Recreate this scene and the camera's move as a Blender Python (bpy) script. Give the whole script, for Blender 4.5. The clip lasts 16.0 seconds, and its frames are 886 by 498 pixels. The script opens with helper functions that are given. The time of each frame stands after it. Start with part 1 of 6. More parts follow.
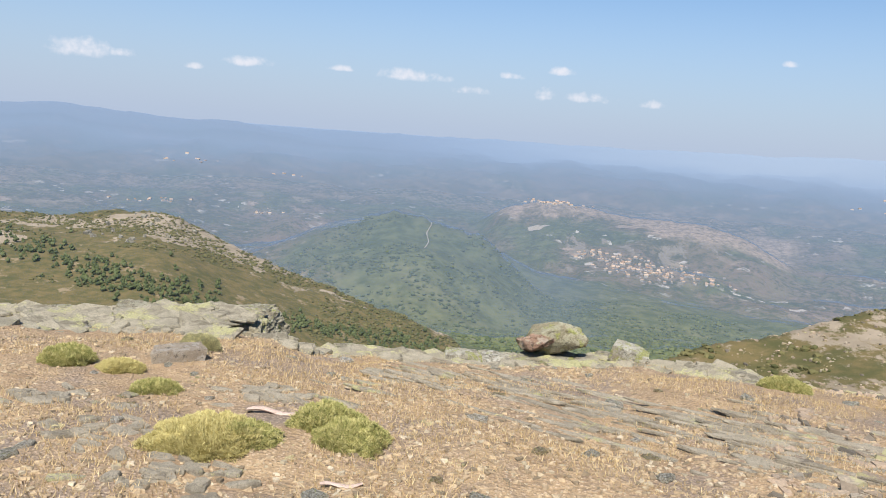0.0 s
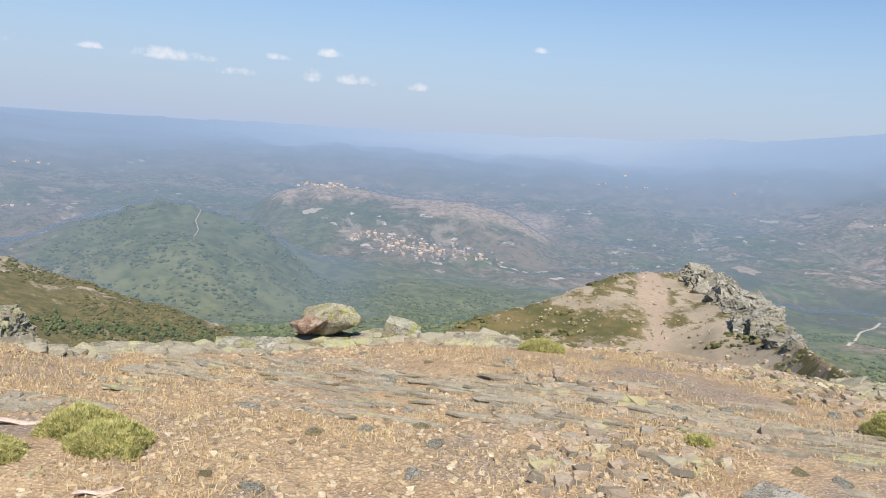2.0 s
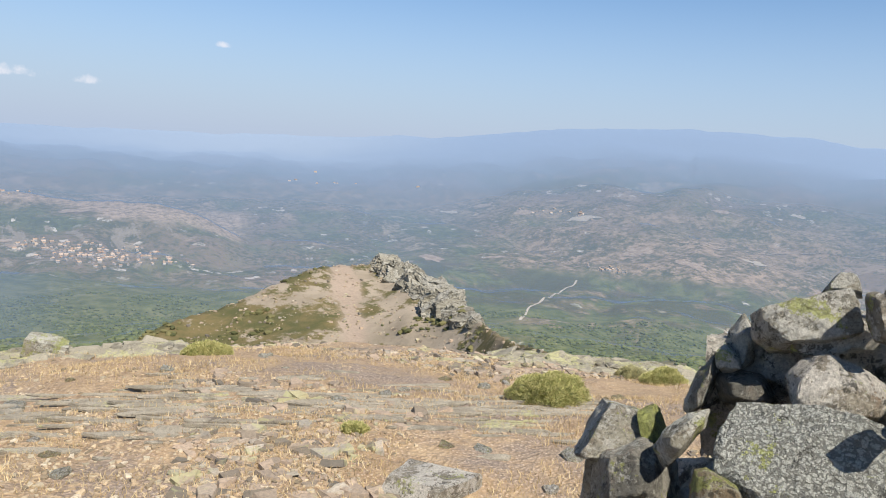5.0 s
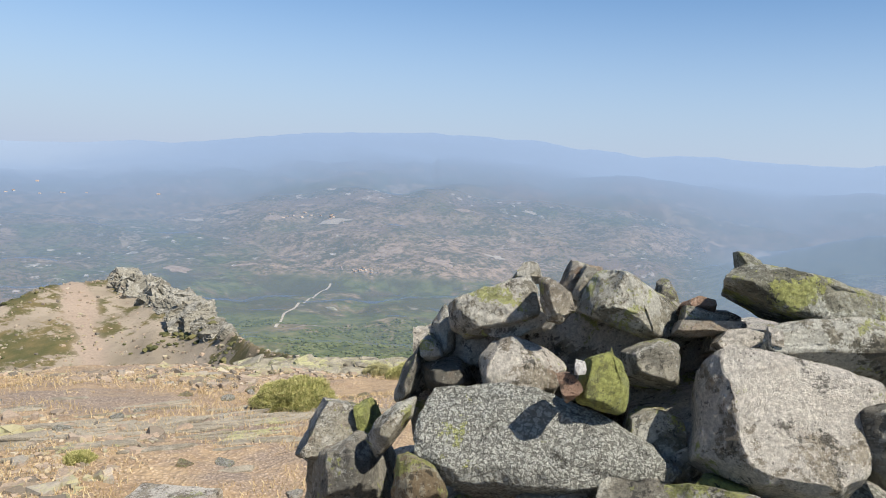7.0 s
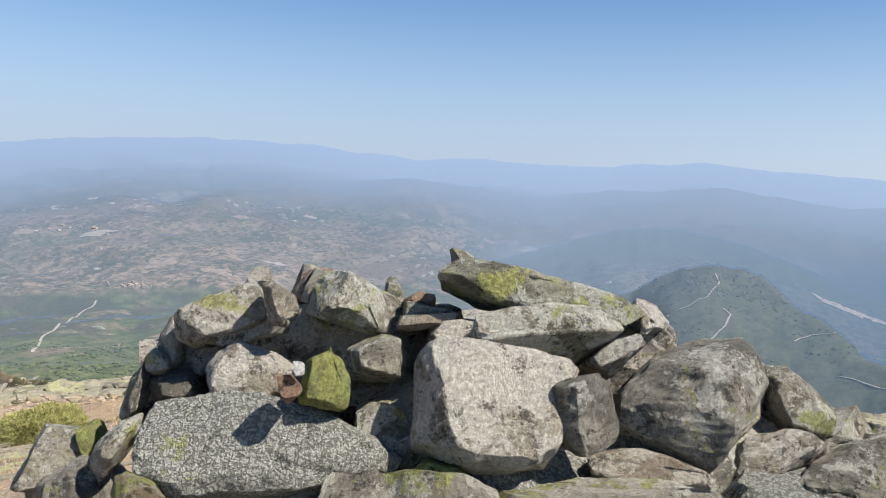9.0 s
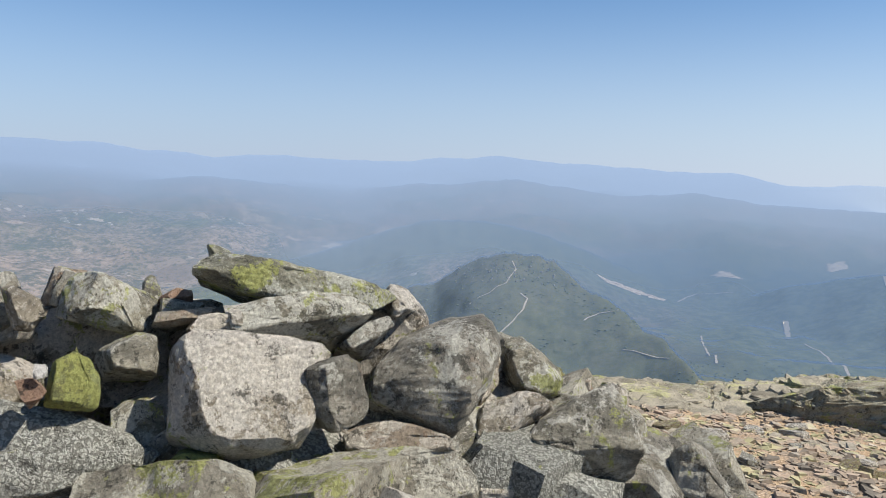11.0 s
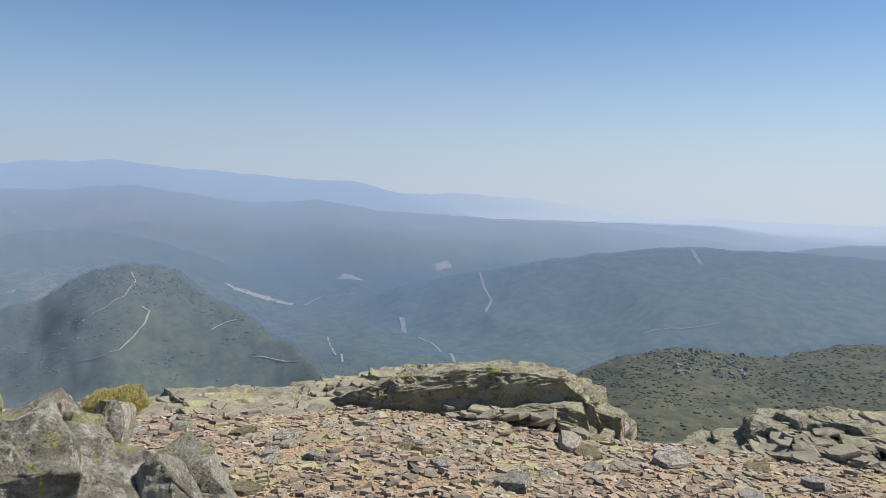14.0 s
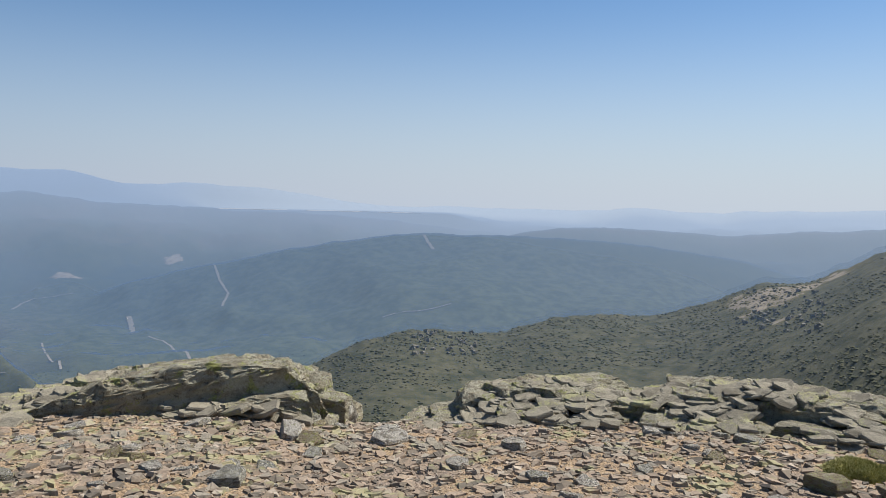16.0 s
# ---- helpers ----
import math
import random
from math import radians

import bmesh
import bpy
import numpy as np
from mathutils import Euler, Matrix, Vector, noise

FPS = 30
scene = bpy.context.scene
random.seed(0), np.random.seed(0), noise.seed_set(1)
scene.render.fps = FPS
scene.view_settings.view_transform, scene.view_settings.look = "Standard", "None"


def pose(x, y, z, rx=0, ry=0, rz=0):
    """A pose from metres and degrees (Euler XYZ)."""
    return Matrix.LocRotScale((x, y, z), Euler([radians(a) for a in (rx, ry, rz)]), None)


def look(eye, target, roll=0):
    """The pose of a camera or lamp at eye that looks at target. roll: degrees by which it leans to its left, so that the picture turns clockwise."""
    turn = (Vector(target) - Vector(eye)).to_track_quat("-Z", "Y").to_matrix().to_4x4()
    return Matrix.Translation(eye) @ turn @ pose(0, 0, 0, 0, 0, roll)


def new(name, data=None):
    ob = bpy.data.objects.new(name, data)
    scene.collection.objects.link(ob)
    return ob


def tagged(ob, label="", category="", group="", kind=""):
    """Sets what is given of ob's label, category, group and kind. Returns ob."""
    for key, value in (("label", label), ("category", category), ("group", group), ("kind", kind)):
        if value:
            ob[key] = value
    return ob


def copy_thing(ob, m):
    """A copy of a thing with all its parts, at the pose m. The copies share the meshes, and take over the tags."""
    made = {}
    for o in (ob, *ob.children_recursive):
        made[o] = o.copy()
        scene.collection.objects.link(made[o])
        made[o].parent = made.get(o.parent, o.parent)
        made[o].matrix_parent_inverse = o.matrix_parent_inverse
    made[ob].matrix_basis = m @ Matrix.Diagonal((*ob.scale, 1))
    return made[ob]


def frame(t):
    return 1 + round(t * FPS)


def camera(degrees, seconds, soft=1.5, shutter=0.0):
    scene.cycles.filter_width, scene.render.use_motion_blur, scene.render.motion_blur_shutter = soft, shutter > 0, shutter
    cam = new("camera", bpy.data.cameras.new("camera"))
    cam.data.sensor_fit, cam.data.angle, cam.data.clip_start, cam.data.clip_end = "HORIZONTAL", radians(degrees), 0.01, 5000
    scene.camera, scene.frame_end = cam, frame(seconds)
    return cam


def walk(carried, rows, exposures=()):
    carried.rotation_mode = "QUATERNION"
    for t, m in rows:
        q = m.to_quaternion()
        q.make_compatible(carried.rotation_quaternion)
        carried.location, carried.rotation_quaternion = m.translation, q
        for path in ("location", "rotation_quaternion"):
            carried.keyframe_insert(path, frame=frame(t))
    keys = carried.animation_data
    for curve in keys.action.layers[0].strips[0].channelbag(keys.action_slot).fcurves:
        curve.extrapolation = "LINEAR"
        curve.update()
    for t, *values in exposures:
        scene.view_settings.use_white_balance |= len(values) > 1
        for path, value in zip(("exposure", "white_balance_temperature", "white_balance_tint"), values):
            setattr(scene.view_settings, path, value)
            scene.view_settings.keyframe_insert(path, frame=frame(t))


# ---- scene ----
cam = camera(58.5, 16.0, soft=1.0)
PATH = [
    (0, (0.07, -0.16, 1.63), (0.063, 1.815, 1.317), 4.3),
    (0.5, (0.085, -0.147, 1.622), (0.235, 1.822, 1.308), 4.4),
    (1, (0.105, -0.149, 1.623), (0.412, 1.802, 1.308), 4.4),
    (1.5, (0.12, -0.152, 1.621), (0.565, 1.772, 1.304), 4.3),
    (2, (0.135, -0.162, 1.617), (0.684, 1.735, 1.302), 4.2),
    (2.5, (0.189, -0.171, 1.626), (0.822, 1.7, 1.311), 4.3),
    (3, (0.256, -0.191, 1.634), (0.966, 1.652, 1.317), 4.6),
    (3.2, (0.275, -0.182, 1.628), (1.023, 1.645, 1.309), 4.8),
    (5.5, (0.48, -0.138, 1.586), (1.83, 1.316, 1.335), 4.0),
    (6, (0.474, -0.17, 1.595), (1.932, 1.178, 1.356), 4.0),
    (6.5, (0.491, -0.196, 1.596), (2.049, 1.037, 1.369), 3.8),
    (7, (0.514, -0.227, 1.594), (2.163, 0.885, 1.378), 3.6),
    (7.5, (0.526, -0.252, 1.598), (2.254, 0.734, 1.393), 3.4),
    (8, (0.53, -0.28, 1.602), (2.327, 0.577, 1.408), 3.2),
    (8.5, (0.542, -0.313, 1.601), (2.391, 0.427, 1.417), 3.0),
    (8.7, (0.547, -0.328, 1.602), (2.414, 0.365, 1.421), 2.9),
    (10.8, (0.462, -0.456, 1.602), (2.444, -0.258, 1.432), 1.3),
    (11, (0.465, -0.48, 1.606), (2.452, -0.336, 1.435), 1.5),
    (11.5, (0.496, -0.564, 1.615), (2.49, -0.56, 1.453), 1.8),
    (12, (0.48, -0.639, 1.618), (2.469, -0.789, 1.468), 1.8),
    (12.5, (0.462, -0.715, 1.622), (2.434, -1.018, 1.482), 1.8),
    (13, (0.477, -0.775, 1.619), (2.418, -1.237, 1.487), 1.9),
    (13.5, (0.475, -0.837, 1.617), (2.373, -1.453, 1.49), 1.7),
    (14, (0.435, -0.876, 1.615), (2.28, -1.638, 1.487), 1.8),
    (14.5, (0.442, -0.906, 1.608), (2.219, -1.814, 1.476), 1.6),
    (15, (0.4, -0.945, 1.609), (2.095, -1.998, 1.475), 1.3),
    (15.5, (0.361, -0.972, 1.626), (1.964, -2.16, 1.493), 1.5),
    (16, (0.307, -1.002, 1.622), (1.806, -2.319, 1.484), 1.3),
]
walk(cam, [(t, look(eye, target, roll)) for t, eye, target, roll in PATH], [(0, 0.62), (5.5, 0.64), (8.5, 0.68), (12.5, 0.54), (16, 0.31)])

# ---- world, sun ----
SUN_AZ, SUN_EL = 188.0, 52.0      # clockwise from +y, degrees
world = bpy.data.worlds.new("sky")
scene.world = world
world.use_nodes = True
wn, wl = world.node_tree.nodes, world.node_tree.links
sky = wn.new("ShaderNodeTexSky")
sky.sky_type = "NISHITA"
sky.sun_disc = False
sky.sun_elevation, sky.sun_rotation = radians(SUN_EL), radians(SUN_AZ)
sky.altitude, sky.air_density, sky.dust_density, sky.ozone_density = 1200, 1.1, 0.5, 2.0


def wmath(op, a, b=0.0):
    n = wn.new("ShaderNodeMath")
    n.operation = op
    for socket, v in zip(n.inputs, (a, b)):
        if isinstance(v, bpy.types.NodeSocket):
            wl.new(v, socket)
        else:
            socket.default_value = v
    return n.outputs[0]


def wmix(f, a, b, mode="MIX"):
    n = wn.new("ShaderNodeMix")
    n.data_type, n.blend_type = "RGBA", mode
    for socket, v in ((n.inputs[0], f), (n.inputs[6], a), (n.inputs[7], b)):
        if isinstance(v, bpy.types.NodeSocket):
            wl.new(v, socket)
        else:
            socket.default_value = v
    return n.outputs[2]


def wsoft(v, lo, hi):
    n = wn.new("ShaderNodeMapRange")
    n.interpolation_type = "SMOOTHSTEP"
    wl.new(v, n.inputs["Value"])
    n.inputs["From Min"].default_value, n.inputs["From Max"].default_value = lo, hi
    return n.outputs["Result"]


# dusty summer haze along the horizon, and a few small clouds low over it
coords = wn.new("ShaderNodeTexCoord").outputs["Generated"]
split = wn.new("ShaderNodeSeparateXYZ")
wl.new(coords, split.inputs[0])
sky_el = wmath("MULTIPLY", wmath("ARCSINE", split.outputs["Z"]), 180 / math.pi)
sky_az = wmath("MULTIPLY", wmath("ARCTAN2", split.outputs["X"], split.outputs["Y"]), 180 / math.pi)
blue = wmix(1.0, sky.outputs["Color"], (0.74, 0.92, 1.08, 1), "MULTIPLY")
sunward = wsoft(wmath("COSINE", wmath("MULTIPLY", wmath("SUBTRACT", sky_az, SUN_AZ), math.pi / 180)), -0.6, 1.0)
toward = wmix(sunward, (3.95, 4.7, 6.25, 1), (6.1, 6.8, 7.9, 1))
hazy = wmix(wmath("MULTIPLY", wmath("SUBTRACT", 1.0, wsoft(sky_el, -2.0, 15.0)), 0.93), blue, toward)
wisp = wn.new("ShaderNodeTexNoise")
wisp.inputs["Scale"].default_value, wisp.inputs["Detail"].default_value, wisp.inputs["Roughness"].default_value = 42, 6, 0.62
wl.new(coords, wisp.inputs["Vector"])
puff = None
for c_az, c_el, c_w, c_h in ((-25.26, 3.14, 1.94, 0.73), (-22.50, 3.04, 1.06, 0.36), (-18.21, 2.60, 0.85, 0.24), (-15.00, 3.20, 1.88, 0.41), (-8.34, 3.27, 1.12, 0.24), (-3.48, 3.15, 2.66, 0.45), (1.00, 2.42, 1.35, 0.36), (3.42, 3.62, 1.14, 0.24), (6.00, 2.50, 0.94, 0.53), (7.34, 4.15, 1.14, 0.32), (9.35, 2.50, 1.67, 0.45), (13.49, 2.35, 0.89, 0.36), (22.23, 5.42, 0.69, 0.24)):
    u = wmath("DIVIDE", wmath("SUBTRACT", sky_az, c_az), c_w * 1.25)
    v = wmath("DIVIDE", wmath("SUBTRACT", sky_el, c_el - 0.25 * c_h), c_h * 1.5)
    v = wmath("MAXIMUM", v, wmath("MULTIPLY", v, -2.0))
    d = wmath("SUBTRACT", 1.0, wmath("ADD", wmath("MULTIPLY", u, u), wmath("MULTIPLY", v, v)))
    puff = d if puff is None else wmath("MAXIMUM", puff, d)
mask = wsoft(wmath("ADD", wmath("MAXIMUM", puff, -0.8), wmath("MULTIPLY", wmath("SUBTRACT", wisp.outputs["Fac"], 0.5), 3.4)), 0.25, 1.5)
clouded = wmix(wmath("MULTIPLY", mask, wmath("MULTIPLY", wsoft(puff, -0.6, 0.3), 0.85)), hazy, (7.6, 7.6, 8.2, 1))
wn["Background"].inputs["Strength"].default_value = 0.075
wl.new(clouded, wn["Background"].inputs["Color"])
sun_data = bpy.data.lights.new("sun", "SUN")
sun_data.energy, sun_data.angle, sun_data.color = 5.0, radians(0.5), (1.0, 0.95, 0.87)
sun = new("sun", sun_data)
sun_dir = Vector((math.sin(radians(SUN_AZ)) * math.cos(radians(SUN_EL)), math.cos(radians(SUN_AZ)) * math.cos(radians(SUN_EL)), math.sin(radians(SUN_EL))))
sun.matrix_world = look(sun_dir * 60, (0, 0, 0))


# ---- materials ----
class Mat:
    """A node material with short ways to add nodes."""

    def __init__(self, name, roughness=0.9):
        self.m = bpy.data.materials.new(name)
        self.m.use_nodes = True
        self.t = self.m.node_tree
        self.b = self.t.nodes["Principled BSDF"]
        self.b.inputs["Roughness"].default_value = roughness
        self.b.inputs["Specular IOR Level"].default_value = 0.25
        self.out = self.t.nodes["Material Output"]

    def put(self, socket, value):
        if isinstance(value, bpy.types.NodeSocket):
            self.t.links.new(value, socket)
        elif value is not None:
            socket.default_value = value

    def coords(self, kind="Object"):
        return self.t.nodes.new("ShaderNodeTexCoord").outputs[kind]

    def place(self):
        return self.t.nodes.new("ShaderNodeNewGeometry").outputs["Position"]

    def attr(self, name):
        n = self.t.nodes.new("ShaderNodeAttribute")
        n.attribute_name = name
        return n.outputs["Fac"]

    def noise(self, scale, detail=4, rough=0.55, vector=None, stretch=None, warp=0.0):
        n = self.t.nodes.new("ShaderNodeTexNoise")
        n.inputs["Scale"].default_value, n.inputs["Detail"].default_value = scale, detail
        n.inputs["Roughness"].default_value, n.inputs["Distortion"].default_value = rough, warp
        v = vector or self.place()
        if stretch:
            k = self.t.nodes.new("ShaderNodeMapping")
            k.inputs["Scale"].default_value = stretch
            self.put(k.inputs["Vector"], v)
            v = k.outputs["Vector"]
        self.put(n.inputs["Vector"], v)
        return n.outputs["Fac"]

    def noise_colour(self, scale, vector):
        n = self.t.nodes.new("ShaderNodeTexNoise")
        n.inputs["Scale"].default_value = scale
        self.put(n.inputs["Vector"], vector)
        return n.outputs["Color"]

    def cells(self, scale, vector=None, out="Distance", feature="F1"):
        n = self.t.nodes.new("ShaderNodeTexVoronoi")
        n.feature = feature
        n.inputs["Scale"].default_value = scale
        self.put(n.inputs["Vector"], vector or self.place())
        return n.outputs[out]

    def ramp(self, value, *stops):
        n = self.t.nodes.new("ShaderNodeValToRGB")
        e = n.color_ramp.elements
        while len(e) < len(stops):
            e.new(0.5)
        for k, (at, c) in zip(e, stops):
            k.position, k.color = at, (*c, 1) if len(c) == 3 else c
        self.put(n.inputs["Fac"], value)
        return n.outputs["Color"]

    def fac(self, value, lo, hi):
        n = self.t.nodes.new("ShaderNodeMapRange")
        n.interpolation_type = "SMOOTHSTEP"
        n.inputs["From Min"].default_value, n.inputs["From Max"].default_value = lo, hi
        self.put(n.inputs["Value"], value)
        return n.outputs["Result"]

    def math(self, op, a, b=0.0):
        n = self.t.nodes.new("ShaderNodeMath")
        n.operation = op
        self.put(n.inputs[0], a), self.put(n.inputs[1], b)
        return n.outputs[0]

    def mix(self, f, a, b, mode="MIX"):
        n = self.t.nodes.new("ShaderNodeMix")
        n.data_type, n.blend_type = "RGBA", mode
        self.put(n.inputs["Factor"], f)
        for s, v in ((n.inputs["A"], a), (n.inputs["B"], b)):
            s = [i for i in n.inputs if i.name == s.name and i.type == "RGBA"][0]
            self.put(s, (*v, 1) if isinstance(v, tuple) and len(v) == 3 else v)
        return [o for o in n.outputs if o.type == "RGBA"][0]

    def rnd(self):
        return self.t.nodes.new("ShaderNodeObjectInfo").outputs["Random"]

    def island(self):
        return self.t.nodes.new("ShaderNodeNewGeometry").outputs["Random Per Island"]

    def colour(self, c):
        self.put(self.b.inputs["Base Color"], (*c, 1) if isinstance(c, tuple) else c)
        return self

    def bump(self, height, strength=0.5, depth=0.02):
        n = self.t.nodes.new("ShaderNodeBump")
        n.inputs["Strength"].default_value, n.inputs["Distance"].default_value = strength, depth
        self.put(n.inputs["Height"], height)
        self.put(self.b.inputs["Normal"], n.outputs["Normal"])
        return self


def rock_material(name, dark, light, lichen, lichen_amount, yellow=0.3, scale=1.0, granules=0.0, rust=0.3):
    """Weathered slate: bedded grain, ragged crusts of pale lichen, black specks, yellow-green lichen and a little rust."""
    k = Mat(name, 0.92)
    v = k.coords("Object")
    shift = k.t.nodes.new("ShaderNodeVectorMath")
    k.put(shift.inputs[0], v)
    k.put(shift.inputs[1], k.math("MULTIPLY", k.rnd(), 7.0))
    v = shift.outputs[0]
    grain = k.noise(70 * scale, 6, 0.8, v)
    bed = k.noise(11 * scale, 6, 0.75, v, stretch=(0.7, 0.9, 1.9), warp=0.8)
    big = k.noise(3.2 * scale, 5, 0.6, v, warp=0.5)
    base = k.mix(k.fac(k.math("ADD", k.math("MULTIPLY", big, 0.55), k.math("MULTIPLY", bed, 0.45)), 0.40, 0.60), dark, light)
    base = k.mix(1.0, base, (1.75, 1.7, 1.6), "MULTIPLY")
    base = k.mix(k.math("MULTIPLY", k.fac(k.noise(4.5 * scale, 5, 0.7, v), 0.56, 0.68), rust), base, (0.36, 0.235, 0.15))
    base = k.mix(k.math("MULTIPLY", k.fac(grain, 0.50, 0.60), 0.65), base, k.mix(0.65, base, (0.03, 0.029, 0.026)))
    # thin pale crusts with ragged edges, in two sizes
    spread = k.math("ADD", k.math("MULTIPLY", k.noise(4.2 * scale, 5, 0.62, v, warp=0.7), 0.6), k.math("MULTIPLY", k.noise(26 * scale, 6, 0.82, v), 0.4))
    crust = k.fac(spread, 0.515 - 0.055 * lichen_amount, 0.535 - 0.055 * lichen_amount)
    dots = k.fac(k.math("ADD", k.math("MULTIPLY", k.noise(55 * scale, 5, 0.75, v), 0.75), k.math("MULTIPLY", big, 0.25)), 0.555, 0.575)
    tone = k.mix(k.fac(k.noise(75 * scale, 5, 0.8, v), 0.36, 0.62), k.mix(1.0, lichen, (1.2, 1.2, 1.2), "MULTIPLY"), k.mix(0.45, lichen, light))
    base = k.mix(k.math("MULTIPLY", k.math("MAXIMUM", crust, k.math("MULTIPLY", dots, max(0.5, min(1.0, lichen_amount)))), 0.86), base, tone)
    # leafy lichen: curled lobes with dark gaps between them
    lobes = k.cells(46 * scale, k.mix(0.05 / scale, v, k.noise_colour(30 * scale, v), "ADD"))
    gaps = k.fac(k.math("ADD", lobes, k.math("MULTIPLY", k.noise(90 * scale, 3, 0.7, v), 0.3)), 0.52, 0.78)
    if granules:
        base = k.mix(k.math("MULTIPLY", gaps, granules), base, k.mix(0.6, (0.02, 0.02, 0.018), dark))
    # black crusts and fine cracks
    soot = k.fac(k.math("ADD", k.math("MULTIPLY", k.noise(10 * scale, 5, 0.65, v), 0.55), k.math("MULTIPLY", k.noise(60 * scale, 5, 0.8, v), 0.45)), 0.555, 0.59)
    base = k.mix(k.math("MULTIPLY", soot, 0.72), base, (0.035, 0.034, 0.028))
    gold = k.fac(k.math("ADD", k.math("MULTIPLY", k.noise(4.5 * scale, 4, 0.6, v, stretch=(1.2, 0.9, 1.1), warp=0.8), 0.62), k.math("MULTIPLY", k.noise(50 * scale, 5, 0.8, v), 0.38)), 0.605 - 0.11 * yellow, 0.63 - 0.11 * yellow)
    base = k.mix(k.math("MULTIPLY", gold, 0.8), base, k.mix(k.fac(k.noise(45 * scale, 4, 0.75, v), 0.38, 0.62), (0.24, 0.25, 0.075), (0.47, 0.48, 0.15)))
    k.colour(base)
    relief = k.math("ADD", k.math("MULTIPLY", grain, 1.8), k.math("ADD", k.math("MULTIPLY", bed, 0.8), k.math("ADD", k.math("MULTIPLY", crust, 0.35), k.math("MULTIPLY", gaps, -1.1 * granules))))
    k.bump(relief, 1.0, 0.018 / scale)
    return k.m


def slate_material(name, dark, light, mossy=0.5):
    """Pale weathered slate in thin beds: grain, thin dark joints and patches of yellow-green lichen."""
    k = Mat(name, 0.93)
    tone = k.mix(k.rnd(), dark, light)
    c = k.mix(k.fac(k.noise(7, 6, 0.7, warp=0.5), 0.38, 0.62), tone, k.mix(0.75, (0.50, 0.45, 0.35), light))
    c = k.mix(k.math("MULTIPLY", k.fac(k.noise(85, 5, 0.8), 0.50, 0.60), 0.45), c, k.mix(0.6, dark, (0.05, 0.045, 0.035)))
    gold = k.fac(k.math("ADD", k.math("MULTIPLY", k.noise(2.6, 4, 0.6), 0.6), k.math("MULTIPLY", k.noise(40, 5, 0.8), 0.4)), 0.60 - 0.12 * mossy, 0.64 - 0.12 * mossy)
    c = k.mix(k.math("MULTIPLY", gold, 0.6), c, k.mix(k.fac(k.noise(60, 4, 0.7), 0.4, 0.6), (0.30, 0.30, 0.12), (0.50, 0.48, 0.22)))
    k.colour(c)
    k.bump(k.math("ADD", k.noise(90, 5, 0.8), k.noise(14, 5, 0.7, stretch=(1, 1, 4))), 0.9, 0.012)
    return k.m


# ---- the lie of the land: heights by bearing and distance from the summit ----
CX, CY, CZ = 0.35, -0.45, 1.61


def hash2(ix, iy, seed):
    h = (ix.astype(np.int64) * 374761393 + iy.astype(np.int64) * 668265263 + seed * 1442695041) & 0x7FFFFFFF
    h = ((h ^ (h >> 13)) * 1274126177) & 0x7FFFFFFF
    return ((h ^ (h >> 16)) & 0xFFFF) / 65535.0


def vnoise(x, y, seed):
    ix, iy = np.floor(x), np.floor(y)
    fx, fy = x - ix, y - iy
    fx, fy = fx * fx * (3 - 2 * fx), fy * fy * (3 - 2 * fy)
    a, b = hash2(ix, iy, seed), hash2(ix + 1, iy, seed)
    c, d = hash2(ix, iy + 1, seed), hash2(ix + 1, iy + 1, seed)
    return (a * (1 - fx) + b * fx) * (1 - fy) + (c * (1 - fx) + d * fx) * fy - 0.5


def fbm(x, y, seed, octaves=5, gain=0.5):
    s, amp = 0.0, 1.0
    for o in range(octaves):
        s = s + amp * vnoise(x * 2**o + 17.3 * o, y * 2**o - 9.1 * o, seed + o)
        amp *= gain
    return s


def step(v, lo, hi):
    f = np.clip((v - lo) / (hi - lo), 0, 1)
    return f * f * (3 - 2 * f)


def smax(a, b, k):
    h = np.clip(0.5 + 0.5 * (a - b) / k, 0, 1)
    return b * (1 - h) + a * h + k * h * (1 - h)


def table(rows):
    """Columns of a list of rows."""
    return [np.array(c, float) for c in zip(*rows)]


RIM = table([(-180, -14), (-60, -13.5), (-30, -13.6), (-14, -15.2), (-11, -16.3), (2, -16.5), (11, -15.5), (22, -15.0), (36, -14.5), (52, -14.8),
             (75, -14.4), (90, -14.2), (98, -13.6), (108, -14.3), (120, -14.6), (126, -16.0), (132, -15.7), (140, -14.6), (161, -13.5), (180, -14)])
RIM_R = 8.6
FALL = table([(8.6, 0), (12, -1.0), (18, -4.5), (30, -11), (60, -26), (100, -45), (300, -112), (700, -205), (1200, -290), (2200, -365), (3000, -285), (4000, -160), (4850, -85)])
# crests: bearing, elevation angle, distance
LEFT_HILL = table([(-75, -8, 420), (-30, -7.5, 400), (-26.6, -7.6, 390), (-23, -7.3, 390), (-19.6, -7.4, 380), (-15.8, -9.1, 370), (-11.8, -11.0, 350), (-7.6, -12.5, 340), (-3.4, -13.9, 330), (1, -15.4, 320), (4, -18, 310), (8, -24, 310)])
TRAIL_RIDGE = table([(10, -22, 90), (14, -16.5, 92), (16.6, -14.7, 95), (19, -13.4, 100), (22.3, -12.5, 105), (26.2, -10.9, 110), (29.9, -9.4, 118), (33.5, -8.9, 122), (36, -9.1, 115), (38, -10.4, 100), (40.7, -12.4, 80), (43.5, -13.8, 60), (48, -14.6, 40), (55, -18, 35)])
